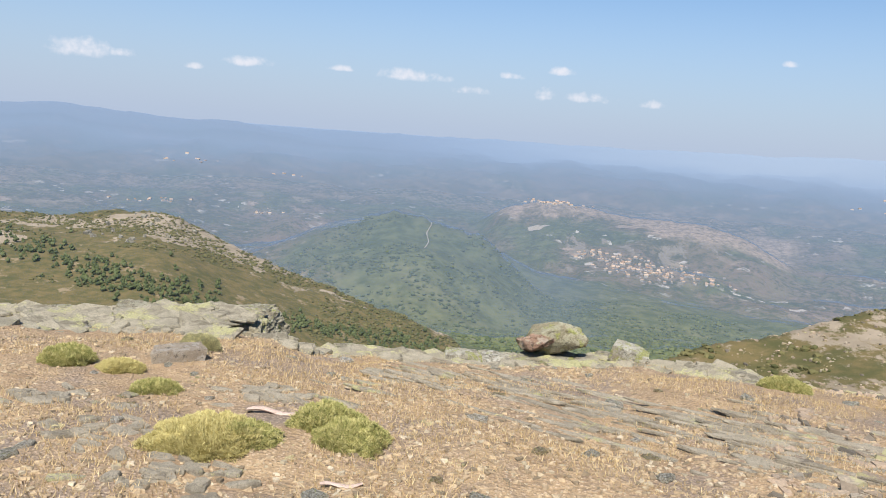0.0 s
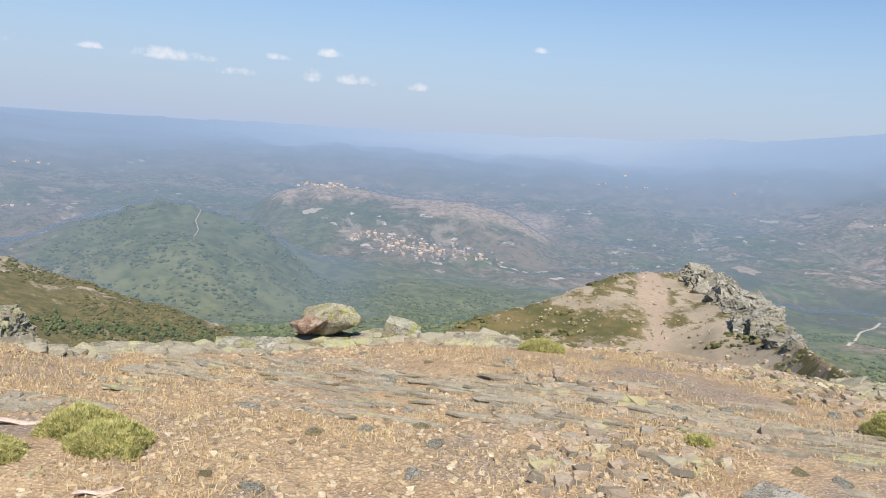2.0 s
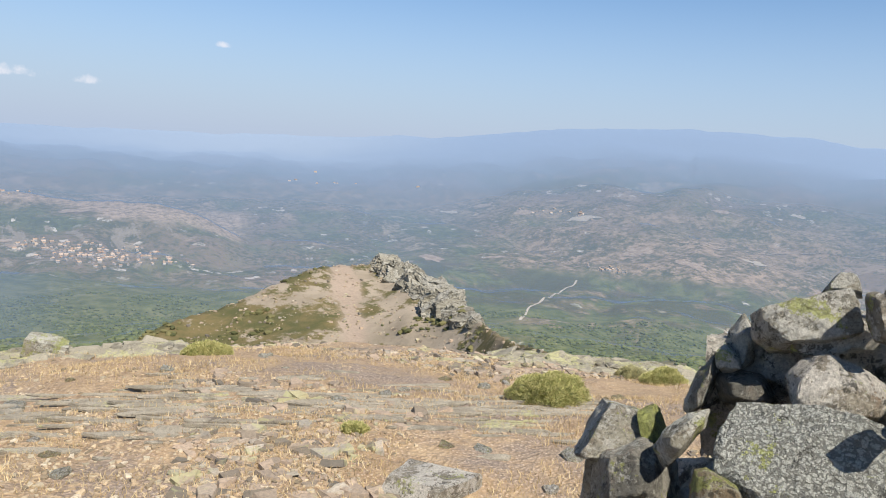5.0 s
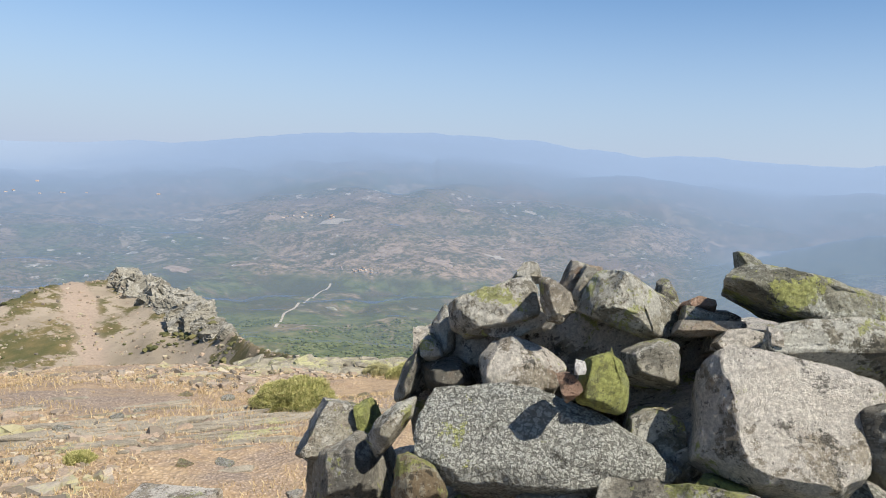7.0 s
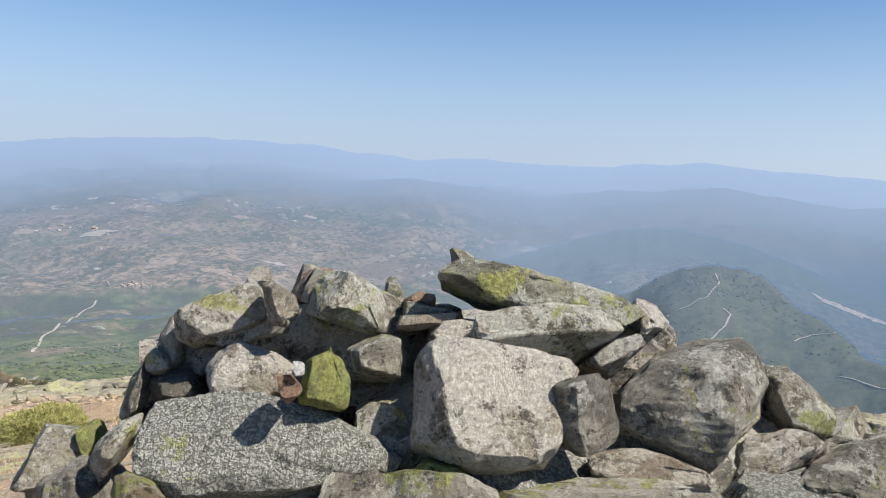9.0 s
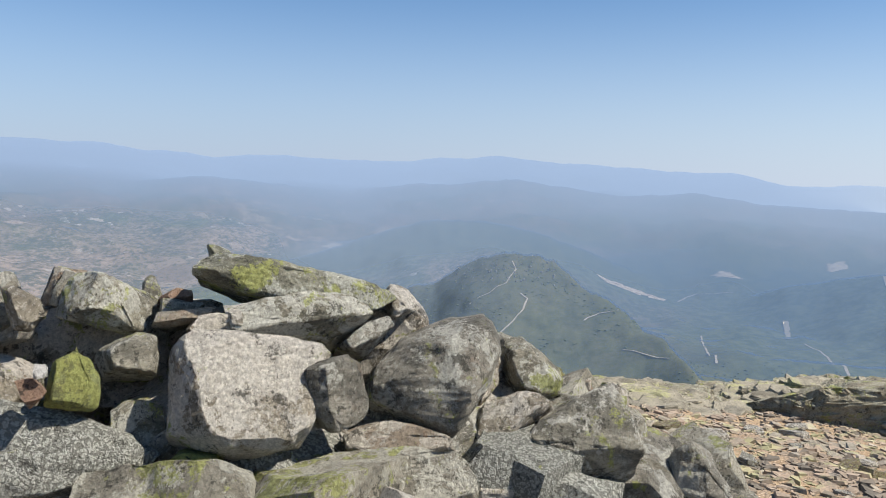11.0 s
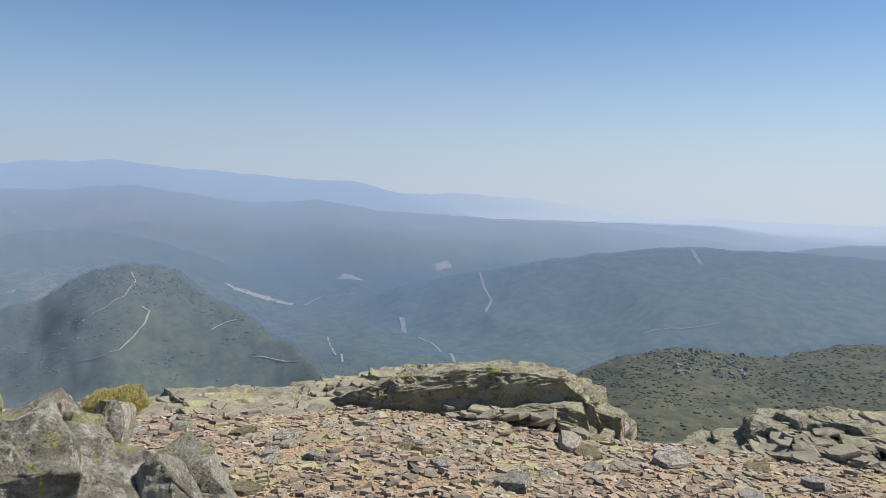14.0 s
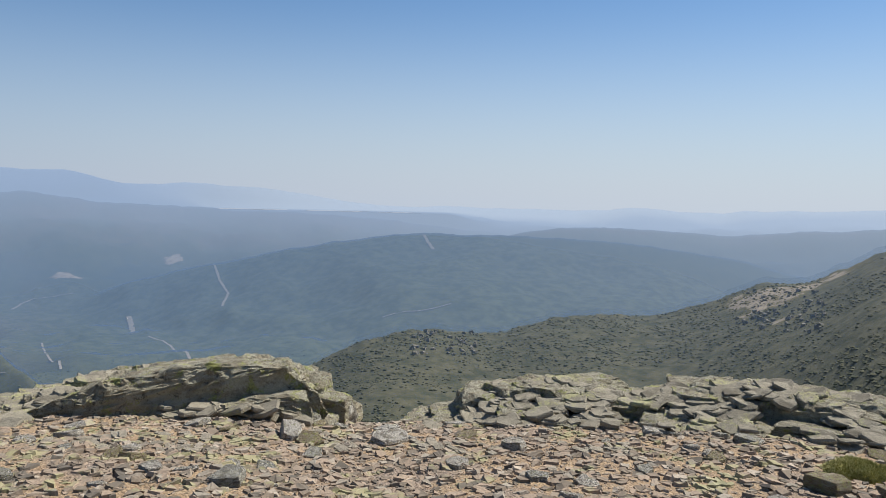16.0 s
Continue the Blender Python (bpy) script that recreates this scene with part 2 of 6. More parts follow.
WOOD_HILL = table([(-16, -11, 1500), (-9.5, -8.3, 1500), (-6, -7.1, 1500), (-3.8, -6.5, 1500), (-1.4, -6.8, 1500), (2.5, -7.9, 1480), (5, -9.8, 1450), (8, -13, 1400)])
BROWN_RIDGE = table([(1, -7.5, 2650), (4.3, -5.5, 2650), (7.5, -4.85, 2650), (12.3, -5.4, 2600), (18.1, -5.6, 2550), (20.5, -6.2, 2500), (22.3, -7.0, 2450), (26, -9, 2400)])
FAR_LEFT = table([(-75, -0.6, 4400), (-29.7, -0.71, 4400), (-26.9, -0.38, 4400), (-23.2, -0.75, 4350), (-19.7, -0.94, 4350), (-16.4, -0.78, 4300), (-14, -1.1, 4300), (-11.4, -1.45, 4300), (-7, -2.2, 4300), (0, -4, 4300)])
HORIZON = table([(-180, -0.9, 4830), (-12, -1.2, 4830), (-8, -1.12, 4830), (0, -0.93, 4830), (8, -0.88, 4830), (16, -0.72, 4830), (23, -0.5, 4830), (31, -0.05, 4830), (39, 0.6, 4830), (47, 1.6, 4830), (53, 2.05, 4830), (58.7, 2.1, 4830), (63, 1.88, 4830), (69.7, 1.2, 4830), (74.5, 1.63, 4830), (78, 1.5, 4830), (83, 1.35, 4830), (86.5, 1.72, 4830), (89.7, 1.9, 4830), (94.3, 1.5, 4830), (100, 1.27, 4830), (106, 1.02, 4830), (109.3, 0.3, 4830), (114.4, 0.45, 4830), (119, 0.15, 4830), (123, -0.5, 4830), (127, -0.9, 4830), (180, -0.9, 4830)])
SECOND = table([(55, -1.6, 3900), (60.5, -0.9, 3900), (68.5, -0.1, 3900), (79, -0.9, 3900), (84, -0.22, 3900), (91, 0.2, 3900), (98.5, -0.7, 3850), (103.8, -0.4, 3800), (107.4, -1.0, 3800), (115, -1.38, 3800), (122, -1.58, 3800), (128, -1.97, 3800), (136, -2.9, 3800), (145, -4, 3800)])
PEAK = table([(66, -12, 1550), (74, -10.6, 1550), (78, -9.6, 1530), (80.5, -8.75, 1520), (82.9, -7.85, 1500), (85.2, -6.9, 1500), (86.8, -6.0, 1500), (88.4, -5.2, 1500), (90.4, -4.5, 1500), (92.6, -5.0, 1480), (93.6, -5.5, 1470), (95.0, -6.5, 1400), (98.4, -8.5, 1280), (101.3, -10.3, 1170), (103.5, -12.1, 1050), (106, -15, 950), (108, -17, 900)])
HUMP = table([(72, -7.0, 2700), (76, -5.4, 2700), (80.5, -4.0, 2700), (84, -3.15, 2700), (86.8, -2.75, 2700), (90.8, -3.15, 2700), (95, -4.3, 2650), (99, -5.8, 2600), (104, -8, 2500)])
MID_RIGHT = table([(104, -8.5, 2500), (109.6, -6.35, 2500), (113.7, -5.5, 2450), (121.8, -4.0, 2400), (126, -3.2, 2400), (129.8, -2.8, 2400), (137, -2.95, 2400), (146, -3.2, 2400), (151.6, -4.0, 2400), (155.2, -4.9, 2400), (162, -6.5, 2400), (175, -9, 2400)])
DARK_RIDGE = table([(112, -18, 300), (118, -14.5, 300), (121.7, -12.3, 300), (126, -10.3, 310), (129.6, -9.65, 330), (133.9, -9.95, 345), (135.6, -9.9, 350), (139.1, -8.75, 365), (143.3, -8.15, 380), (146.7, -8.1, 395), (150.5, -6.75, 400), (153.5, -5.4, 400), (154.6, -5.4, 400), (156.5, -5.1, 385), (158.5, -4.2, 375), (160.6, -3.1, 360), (168, -1.5, 340), (180, -6, 330), (200, -14, 320)])
FAR_RIGHT = table([(128, -3.0, 4550), (136, -2.0, 4550), (141, -1.2, 4550), (145, -0.5, 4550), (149.3, -1.0, 4550), (151.8, -0.72, 4550), (160.5, -0.3, 4550), (180, -0.6, 4550), (230, -2, 4550)])
SECOND_RIGHT = table([(132, -4, 3300), (138, -2.4, 3300), (144, -2.1, 3300), (151.5, -2.45, 3300), (158.4, -1.8, 3300), (163, -1.4, 3300), (180, -2, 3300), (210, -5, 3300)])
# crest, slope towards the summit, slope beyond, how softly it joins, roughness of its line in degrees
CRESTS = [(LEFT_HILL, 0.05, 0.5, 4, 0.12), (TRAIL_RIDGE, 0.118, 0.5, 0.8, 0.05), (WOOD_HILL, 0.20, 0.16, 40, 0.2), (BROWN_RIDGE, 0.16, 0.2, 12, 0.08), (FAR_LEFT, 0.22, 0.3, 15, 0.06), (HORIZON, 0.20, 0.3, 15, 0.05),
          (SECOND, 0.22, 0.2, 15, 0.06), (PEAK, 0.36, 0.35, 10, 0.12), (HUMP, 0.2, 0.2, 30, 0.08), (MID_RIGHT, 0.22, 0.25, 14, 0.05), (DARK_RIDGE, 0.06, 0.5, 4, 0.10), (FAR_RIGHT, 0.2, 0.3, 15, 0.06), (SECOND_RIGHT, 0.22, 0.3, 15, 0.06)]


PLAIN_Z = -101.0


FINE_B = np.arange(-131, 231, 0.1)


def eased(values, width):
    """A crest's line along FINE_B, softened over so many degrees."""
    n_ = int(width * 30)
    w = np.exp(-0.5 * (np.arange(-n_, n_ + 1) * 0.1 / width) ** 2)
    return np.convolve(np.pad(values, n_, mode="edge"), w / w.sum(), mode="valid")


SMOOTH = []
for (cb, ce, cr), front, back, soft, rough in CRESTS:
    line = np.interp(FINE_B, cb, ce, left=-60, right=-60)
    SMOOTH.append((eased(np.where(line < -50, np.interp(FINE_B, cb, ce), line), 0.3), eased(np.interp(FINE_B, cb, ce), 2.2), eased(np.interp(FINE_B, cb, cr), 1.5)))


def land(bearing, r):
    """Height of the land; bearing in degrees clockwise from +y, r in metres from the summit."""
    a = np.radians(bearing)
    x, y = CX + r * np.sin(a), CY + r * np.cos(a)
    b = (bearing + 180) % 360 - 180
    b = np.where(b < -130, b + 360, b)
    rim_z = CZ - RIM_R * np.tan(np.radians(-np.interp(b, *RIM)))
    f = np.clip((r - 2.5) / (RIM_R - 2.5), 0, 1)
    top = -0.06 + (rim_z + 0.06) * f**2.2
    z = np.where(r < RIM_R, top, rim_z + np.interp(r, *FALL))
    wob = fbm(np.sin(a) * 5, np.cos(a) * 5, 31, 3)
    for ((cb, ce, cr), front, back, soft, rough), (sharp, broad, reach) in zip(CRESTS, SMOOTH):
        rc = np.interp(b, FINE_B, reach) * (1 + 0.04 * wob)
        near = np.exp(-(((r - rc) / (0.14 * rc)) ** 2)) if rc.max() > 250 else 1.0
        el = np.where((b < cb[0]) | (b > cb[-1]), -60, np.interp(b, FINE_B, sharp) * near + np.interp(b, FINE_B, broad) * (1 - near))
        el = el + rough * 2.2 * fbm(b * 0.55, b * 0 + front * 90, 77, 5, 0.6) * np.exp(-(((r - rc) / (0.06 * rc)) ** 2))
        zc = CZ + rc * np.tan(np.radians(el))
        h = np.where(r < rc, zc - front * (rc - r), zc - back * (r - rc))
        z = np.where((el > -45) & (r > 14), smax(z, h, soft * np.clip(r / 300, 0.1, 1)), z)
    # gullies and spurs, growing with the distance
    rough_r = np.clip((r - 40) / 400, 0, 1)
    n = fbm(x / 210, y / 210, 5, 5)
    spur = np.abs(fbm(x / 340 + 7, y / 340, 9, 4)) * 2
    crest_free = np.ones_like(z)
    for (cb, ce, cr), front, back, soft, rough in CRESTS:
        rc = np.interp(b, cb, cr)
        near = np.exp(-(((r - rc) / (0.07 * rc)) ** 2)) * ((b > cb[0]) & (b < cb[-1]))
        crest_free *= 1 - 0.85 * near
    calm = 1 - 0.6 * step(b, 76, 82) * (1 - step(b, 100, 106)) * step(r, 800, 1100) * (1 - step(r, 1560, 1620))
    z = z + rough_r * crest_free * calm * np.clip(r / 900, 0.15, 1) * (n * 26 - spur * 22 + 8)
    gullies = step(b, 72, 80) * (1 - step(b, 122, 130)) * step(r, 650, 900) * (1 - step(r, 2100, 2600)) * crest_free
    z = z - gullies * (np.abs(fbm(x / 190, y / 190, 13, 4, 0.5)) * 14 - 3)
    crags = step(b, 76, 82) * (1 - step(b, 100, 106)) * step(r, 800, 1100) * (1 - step(r, 1560, 1620))
    z = z + crags * (fbm(x / 60, y / 60, 17, 4, 0.6) * 12 - np.abs(fbm(x / 150, y / 150, 18, 4)) * 17 + 2)
    flat = step(b, 112, 115) * (1 - step(b, 131, 136)) * step(r, 3930, 3990) * (1 - step(r, 4600, 4750))
    z = np.where(flat > 0, z * (1 - flat) + flat * PLAIN_Z, z)
    z = z + step(r, 15, 60) * 0.9 * fbm(x / 14, y / 14, 21, 4) * np.clip(r / 120, 0.2, 1)
    z = z + step(r, 0.5, 2) * (1 - step(r, 20, 40)) * (0.10 * fbm(x / 1.5, y / 1.5, 41, 4) + 0.035 * fbm(x / 0.3, y / 0.3, 43, 3))
    return z


def at_bearing(b, r):
    return CX + r * math.sin(radians(b)), CY + r * math.cos(radians(b))


BEARINGS = np.concatenate([np.arange(-36, 166, 0.25), np.arange(166, 324, 2.0)])
RINGS = np.concatenate([[0.02, 0.6, 1.1], 1.6 * 1.0175 ** np.arange(int(math.log(4850 / 1.6) / math.log(1.0175)) + 1)])
GB, GR = np.meshgrid(BEARINGS, RINGS)
GZ = land(GB, GR)
GX, GY = CX + GR * np.sin(np.radians(GB)), CY + GR * np.cos(np.radians(GB))


def sheet_z(b, r):
    """Height of the ground sheet as built, between its vertices."""
    b = np.where(b < -36, b + 360, b)
    j = np.interp(b, np.append(BEARINGS, 324.0), np.arange(len(BEARINGS) + 1))
    i = np.clip(np.interp(np.log(np.maximum(r, 0.02)), np.log(RINGS), np.arange(len(RINGS))), 0, len(RINGS) - 1.001)
    i0, j0 = i.astype(int), j.astype(int)
    fi, fj = i - i0, j - j0
    j0, j1 = j0 % len(BEARINGS), (j0 + 1) % len(BEARINGS)
    return (GZ[i0, j0] * (1 - fj) + GZ[i0, j1] * fj) * (1 - fi) + (GZ[i0 + 1, j0] * (1 - fj) + GZ[i0 + 1, j1] * fj) * fi


def ground_z(x, y):
    dx, dy = np.asarray(x, float) - CX, np.asarray(y, float) - CY
    return sheet_z(np.degrees(np.arctan2(dx, dy)), np.hypot(dx, dy))


def sheet(name, first, lift, material):
    """A polar sheet over the land from the ring number first outwards."""
    x, y, z = GX[first:], GY[first:], GZ[first:] + lift[first:]
    nr, nb = x.shape
    me = bpy.data.meshes.new(name)
    v = np.stack([x, y, z], -1).reshape(-1, 3)
    i, j = np.meshgrid(np.arange(nr - 1), np.arange(nb), indexing="ij")
    k = (j + 1) % nb
    faces = np.stack([i * nb + j, i * nb + k, (i + 1) * nb + k, (i + 1) * nb + j], -1).reshape(-1, 4)[:, ::-1]
    me.vertices.add(len(v))
    me.vertices.foreach_set("co", v.ravel().astype(np.float32))
    me.loops.add(faces.size)
    me.loops.foreach_set("vertex_index", faces.ravel().astype(np.int32))
    me.polygons.add(len(faces))
    me.polygons.foreach_set("loop_start", np.arange(0, faces.size, 4, dtype=np.int32))
    me.update(calc_edges=True)
    me.polygons.foreach_set("use_smooth", np.ones(len(faces), bool))
    me.materials.append(material)
    return new(name, me)


def add_mask(ob, name, values):
    ob.data.attributes.new(name, "FLOAT", "POINT").data.foreach_set("value", values.ravel().astype(np.float32))


g = Mat("mountain_ground", 0.95)
pos = g.place()
# far country: scrub, woods, dry fields
woods = g.mix(g.fac(g.noise(0.03, 7, 0.72), 0.38, 0.62), (0.070, 0.090, 0.031), (0.150, 0.162, 0.066))
scrub = g.mix(g.fac(g.noise(0.04, 7, 0.75), 0.38, 0.60), (0.095, 0.090, 0.042), (0.22, 0.165, 0.10))
country = g.mix(g.fac(g.noise(0.0042, 8, 0.68), 0.44, 0.56), woods, scrub)
plots = g.math("MULTIPLY", g.fac(g.cells(0.018, None, "Color"), 0.70, 0.74), g.math("MULTIPLY", g.attr("farm"), g.fac(g.noise(0.0021, 5, 0.6), 0.48, 0.58)))
country = g.mix(g.math("MULTIPLY", plots, 0.8), country, (0.40, 0.31, 0.21))
specks = g.math("MULTIPLY", g.fac(g.noise(0.045, 4, 0.85), 0.63, 0.67), g.math("MULTIPLY", g.attr("farm"), g.fac(g.noise(0.0035, 4, 0.6), 0.42, 0.54)))
country = g.mix(g.math("MULTIPLY", specks, 0.8), country, (0.62, 0.52, 0.42))
small = g.math("MULTIPLY", g.fac(g.cells(0.05, None, "Color"), 0.84, 0.86), g.math("MULTIPLY", g.attr("farm"), g.fac(g.noise(0.004, 4, 0.6), 0.48, 0.56)))
country = g.mix(g.math("MULTIPLY", small, 0.9), country, (0.72, 0.64, 0.55))
country = g.mix(g.math("MULTIPLY", g.attr("farm"), g.fac(g.noise(0.0016, 5, 0.6), 0.50, 0.60)), country, g.mix(0.45, country, (0.30, 0.20, 0.155)))
dry = g.mix(g.fac(g.noise(0.15, 5, 0.6), 0.3, 0.7), (0.22, 0.18, 0.128), (0.34, 0.28, 0.208))
heath = g.mix(g.fac(g.noise(0.25, 6, 0.7), 0.35, 0.65), (0.075, 0.075, 0.028), (0.15, 0.115, 0.05))
heath = g.mix(g.fac(g.noise(0.11, 8, 0.75), 0.57, 0.63), heath, (0.24, 0.185, 0.115))
# summit: straw, gravel, slate
straw = g.mix(g.fac(g.noise(6, 6, 0.7), 0.3, 0.7), (0.36, 0.24, 0.14), (0.53, 0.38, 0.22))
gravel = g.mix(g.fac(g.noise(45, 5, 0.75), 0.35, 0.65), (0.22, 0.17, 0.13), (0.42, 0.325, 0.255))
summit = g.mix(g.fac(g.noise(0.9, 6, 0.7), 0.46, 0.62), straw, gravel)
pebble = g.cells(48, None, "Color")
summit = g.mix(g.fac(g.cells(48), 0.25, 0.42), g.mix(0.5, summit, g.ramp(pebble, (0.0, (0.24, 0.185, 0.14)), (0.5, (0.43, 0.33, 0.245)), (1.0, (0.60, 0.49, 0.39)))), g.mix(0.35, summit, (0.13, 0.10, 0.07)))
summit = g.mix(g.fac(g.cells(16), 0.1, 0.45), g.mix(0.4, summit, (0.14, 0.11, 0.085)), summit)
tan = g.mix(g.fac(g.noise(0.028, 7, 0.75), 0.38, 0.60), (0.13, 0.105, 0.058), (0.42, 0.30, 0.205))
tan_share = g.math("MULTIPLY", g.attr("tan"), g.fac(g.math("ADD", g.math("MULTIPLY", g.noise(0.006, 6, 0.65), 0.6), g.math("MULTIPLY", g.noise(0.03, 5, 0.75), 0.4)), 0.41, 0.51))
country = g.mix(tan_share, country, tan)
groves = g.fac(g.math("ADD", g.math("MULTIPLY", g.noise(0.055, 5, 0.75), 0.65), g.math("MULTIPLY", g.noise(0.008, 4, 0.6), 0.35)), 0.50, 0.55)
country = g.mix(g.math("MULTIPLY", groves, 0.75), country, (0.055, 0.066, 0.028))
country = g.mix(g.attr("ochre"), country, g.mix(g.fac(g.noise(0.05, 6, 0.75), 0.36, 0.60), (0.19, 0.15, 0.095), (0.58, 0.42, 0.31)))
c = g.mix(g.attr("heath"), country, heath)
c = g.mix(g.fac(g.math("ADD", g.attr("bare"), g.math("ADD", g.math("MULTIPLY", g.math("SUBTRACT", g.noise(0.17, 8, 0.72, stretch=(1.0, 0.55, 1.0)), 0.5), 1.7), g.math("MULTIPLY", g.math("SUBTRACT", g.noise(0.035, 5, 0.65), 0.5), 0.9))), 0.46, 0.56), c, dry)
c = g.mix(g.attr("trail"), c, g.mix(g.fac(g.noise(3, 4, 0.7), 0.3, 0.7), (0.265, 0.20, 0.15), (0.355, 0.275, 0.21)))
c = g.mix(g.attr("forest"), c, woods)
umber = g.mix(g.fac(g.noise(0.16, 7, 0.75), 0.35, 0.65), (0.040, 0.046, 0.024), (0.105, 0.098, 0.056))
c = g.mix(g.attr("umber"), c, umber)
c = g.mix(g.attr("summit"), c, summit)
g.colour(c)
g.bump(g.math("ADD", g.math("SUBTRACT", g.noise(40, 6, 0.75), g.math("MULTIPLY", g.cells(48), 0.9)), g.math("MULTIPLY", g.noise(0.12, 5, 0.7), 30)), 0.6, 0.03)
ground = sheet("ground", 0, np.zeros_like(GZ), g.m)
tagged(ground, "stony mountain summit falling to wooded valleys and plain", "ground", kind="structure")
BEAR = np.where(GB > 230, GB - 360, GB)
summit_mask = 1 - step(GR + 3 * fbm(GX / 3, GY / 3, 3, 3), 16, 26)
add_mask(ground, "summit", summit_mask)


def on_land(b, el):
    """Distance at which a look along bearing b, at elevation el, meets the land."""
    r = 20 * 1.004 ** np.arange(1370)
    z = sheet_z(np.full_like(r, b), r)
    below = np.nonzero(z >= CZ + r * math.tan(radians(el)))[0]
    return float(r[below[0]]) if len(below) else 4700.0


def spot(b, r, lift=0.0):
    x, y = at_bearing(b, r)
    return Vector((x, y, float(ground_z(x, y)) + lift))


# worn sandy crown of the trail ridge, and the trail along it
trail_r = np.array([14, 25, 60, 80, 100, 112, 125])
trail_b = np.array([31.2, 31.8, 32.1, 32.4, 31.6, 31.0, 30.4])
off = np.abs(BEAR - np.interp(GR, trail_r, trail_b)) * np.pi / 180 * GR
on_ridge = step(GR, 12, 22) * (1 - step(GR, 128, 150))
patch = fbm(GX / 9, GY / 9, 55, 5, 0.6)
trail = (1 - step(off + 1.6 * patch, 0.5, 2.3)) * on_ridge * 0.8
fine_patch = fbm(GX / 5, GY / 5, 57, 5, 0.65)
flank = np.interp(BEAR, [15, 22, 27, 30, 35, 40, 46], [-0.28, -0.16, -0.06, 0.0, 0.03, 0.01, -0.02])
crown = on_ridge * np.clip(0.46 + flank * 1.5 + 0.25 * fine_patch, 0, 1) * (BEAR > 12) * (BEAR < 60)
left_bare = step(BEAR, -40, -30) * (1 - step(BEAR, 2, 6)) * step(GR, 300, 335) * (1 - step(GR, 400, 450)) * step(fbm(GX / 22, GY / 22, 61, 5, 0.62), 0.0, 0.16)
town_soil = step(BEAR, 7.5, 9.5) * (1 - step(BEAR, 18, 21)) * step(GR, 1850, 1950) * (1 - step(GR, 2250, 2400)) * step(fbm(GX / 60, GY / 60, 64, 5, 0.6), 0.0, 0.2) * 0.8
scree = step(BEAR, 150, 152) * (1 - step(BEAR, 158, 160)) * step(GR, 260, 300) * (1 - step(GR, 380, 400)) * step(fbm(GX / 30, GY / 30, 65, 4), 0.02, 0.14)
heath_mask = 1 - step(GR, 480, 640)
add_mask(ground, "heath", heath_mask)
ochre_line = fbm(GX / 150, GY / 150, 63, 5, 0.62)
ON_EL = np.degrees(np.arctan2(GZ - CZ, GR))
ochre_top = np.interp(BEAR, [3, 4, 7, 8.3, 11.6, 16.1, 19, 22.4, 25], [-5.6, -5.6, -4.9, -4.7, -5.2, -5.2, -5.7, -6.9, -7.6])
ochre_deep = np.interp(BEAR, [3, 5, 9, 13, 16, 20, 24], [0.6, 0.8, 0.9, 0.7, 1.3, 1.1, 0.6])
ochre = step(BEAR, 3, 4.5) * (1 - step(BEAR, 23, 25)) * step(GR, 1900, 2150) * (1 - step(GR, 2800, 2900)) * step(ON_EL - ochre_top + ochre_deep + 0.9 * ochre_line, 0.0, 0.3)
add_mask(ground, "ochre", ochre * 0.85)
add_mask(ground, "trail", trail)
add_mask(ground, "bare", np.clip(np.maximum.reduce([trail, crown, left_bare, town_soil, scree * 0.6]), 0, 1))
valley = (0.85 - 0.75 * step(BEAR, 41, 45)) * step(BEAR, -14, -6) * (1 - step(BEAR, 60, 90)) * step(GR, 480, 620) * (1 - step(GR, 1650, 1900))
dark_slope = step(BEAR, 112, 118) * step(GR, 40, 80) * (1 - step(GR, 400, 460)) * (1 - 0.9 * scree)
on_peak = step(BEAR, 70, 78) * (1 - step(BEAR, 104, 112)) * step(GR, 700, 900) * (1 - step(GR, 1600, 1750)) * 0.45
wild = step(BEAR, 96, 108) * step(GR, 900, 1400) * (1 - step(GR, 3000, 3300))
EL = np.degrees(np.arctan2(GZ - CZ, GR)) + 0.5 * fbm(GX / 160, GY / 160, 71, 4)
BW = BEAR + 3 * fbm(GX / 300, GY / 300, 72, 4)


def zone(b0, b1, e0, e1, soft=1.5):
    return step(BW, b0, b0 + soft) * (1 - step(BW, b1 - soft, b1)) * step(EL, e0, e0 + 0.5) * (1 - step(EL, e1 - 0.5, e1)) * (GR > 620)


plantation = zone(36, 62, -11.8, -8.2, 2) * step(fbm(GX / 95, GY / 95, 67, 5, 0.55), -0.06, 0.02) * 0.75
add_mask(ground, "umber", np.maximum.reduce([dark_slope, on_peak, plantation]))
add_mask(ground, "tan", np.maximum.reduce([zone(41, 67, -8.9, -5.0, 4), zone(20, 80, -5.6, -3.3, 6) * 0.75, zone(68, 79, -5.6, -3.6), zone(3, 23, -6.5, -4.4), zone(84, 97, -7.6, -4.0) * 0.8, zone(43, 54, -13, -9.0, 3) * 0.7, zone(89, 104, -12, -8.5) * 0.3, zone(-32, 8, -6, -3) * 0.6, zone(108, 126, -9, -5) * 0.3]))
add_mask(ground, "forest", np.maximum.reduce([valley, wild, on_peak * 1.6, step(BEAR, 72, 76) * (1 - step(BEAR, 102, 106)) * step(GR, 2200, 2400) * (1 - step(GR, 2800, 3000)), zone(35, 66, -13.5, -8.1, 2) * step(fbm(GX / 110, GY / 110, 66, 5, 0.6), -0.16, -0.04)]))
add_mask(ground, "farm", (1 - 0.85 * step(BEAR, 84, 98)) * (1 - on_peak))

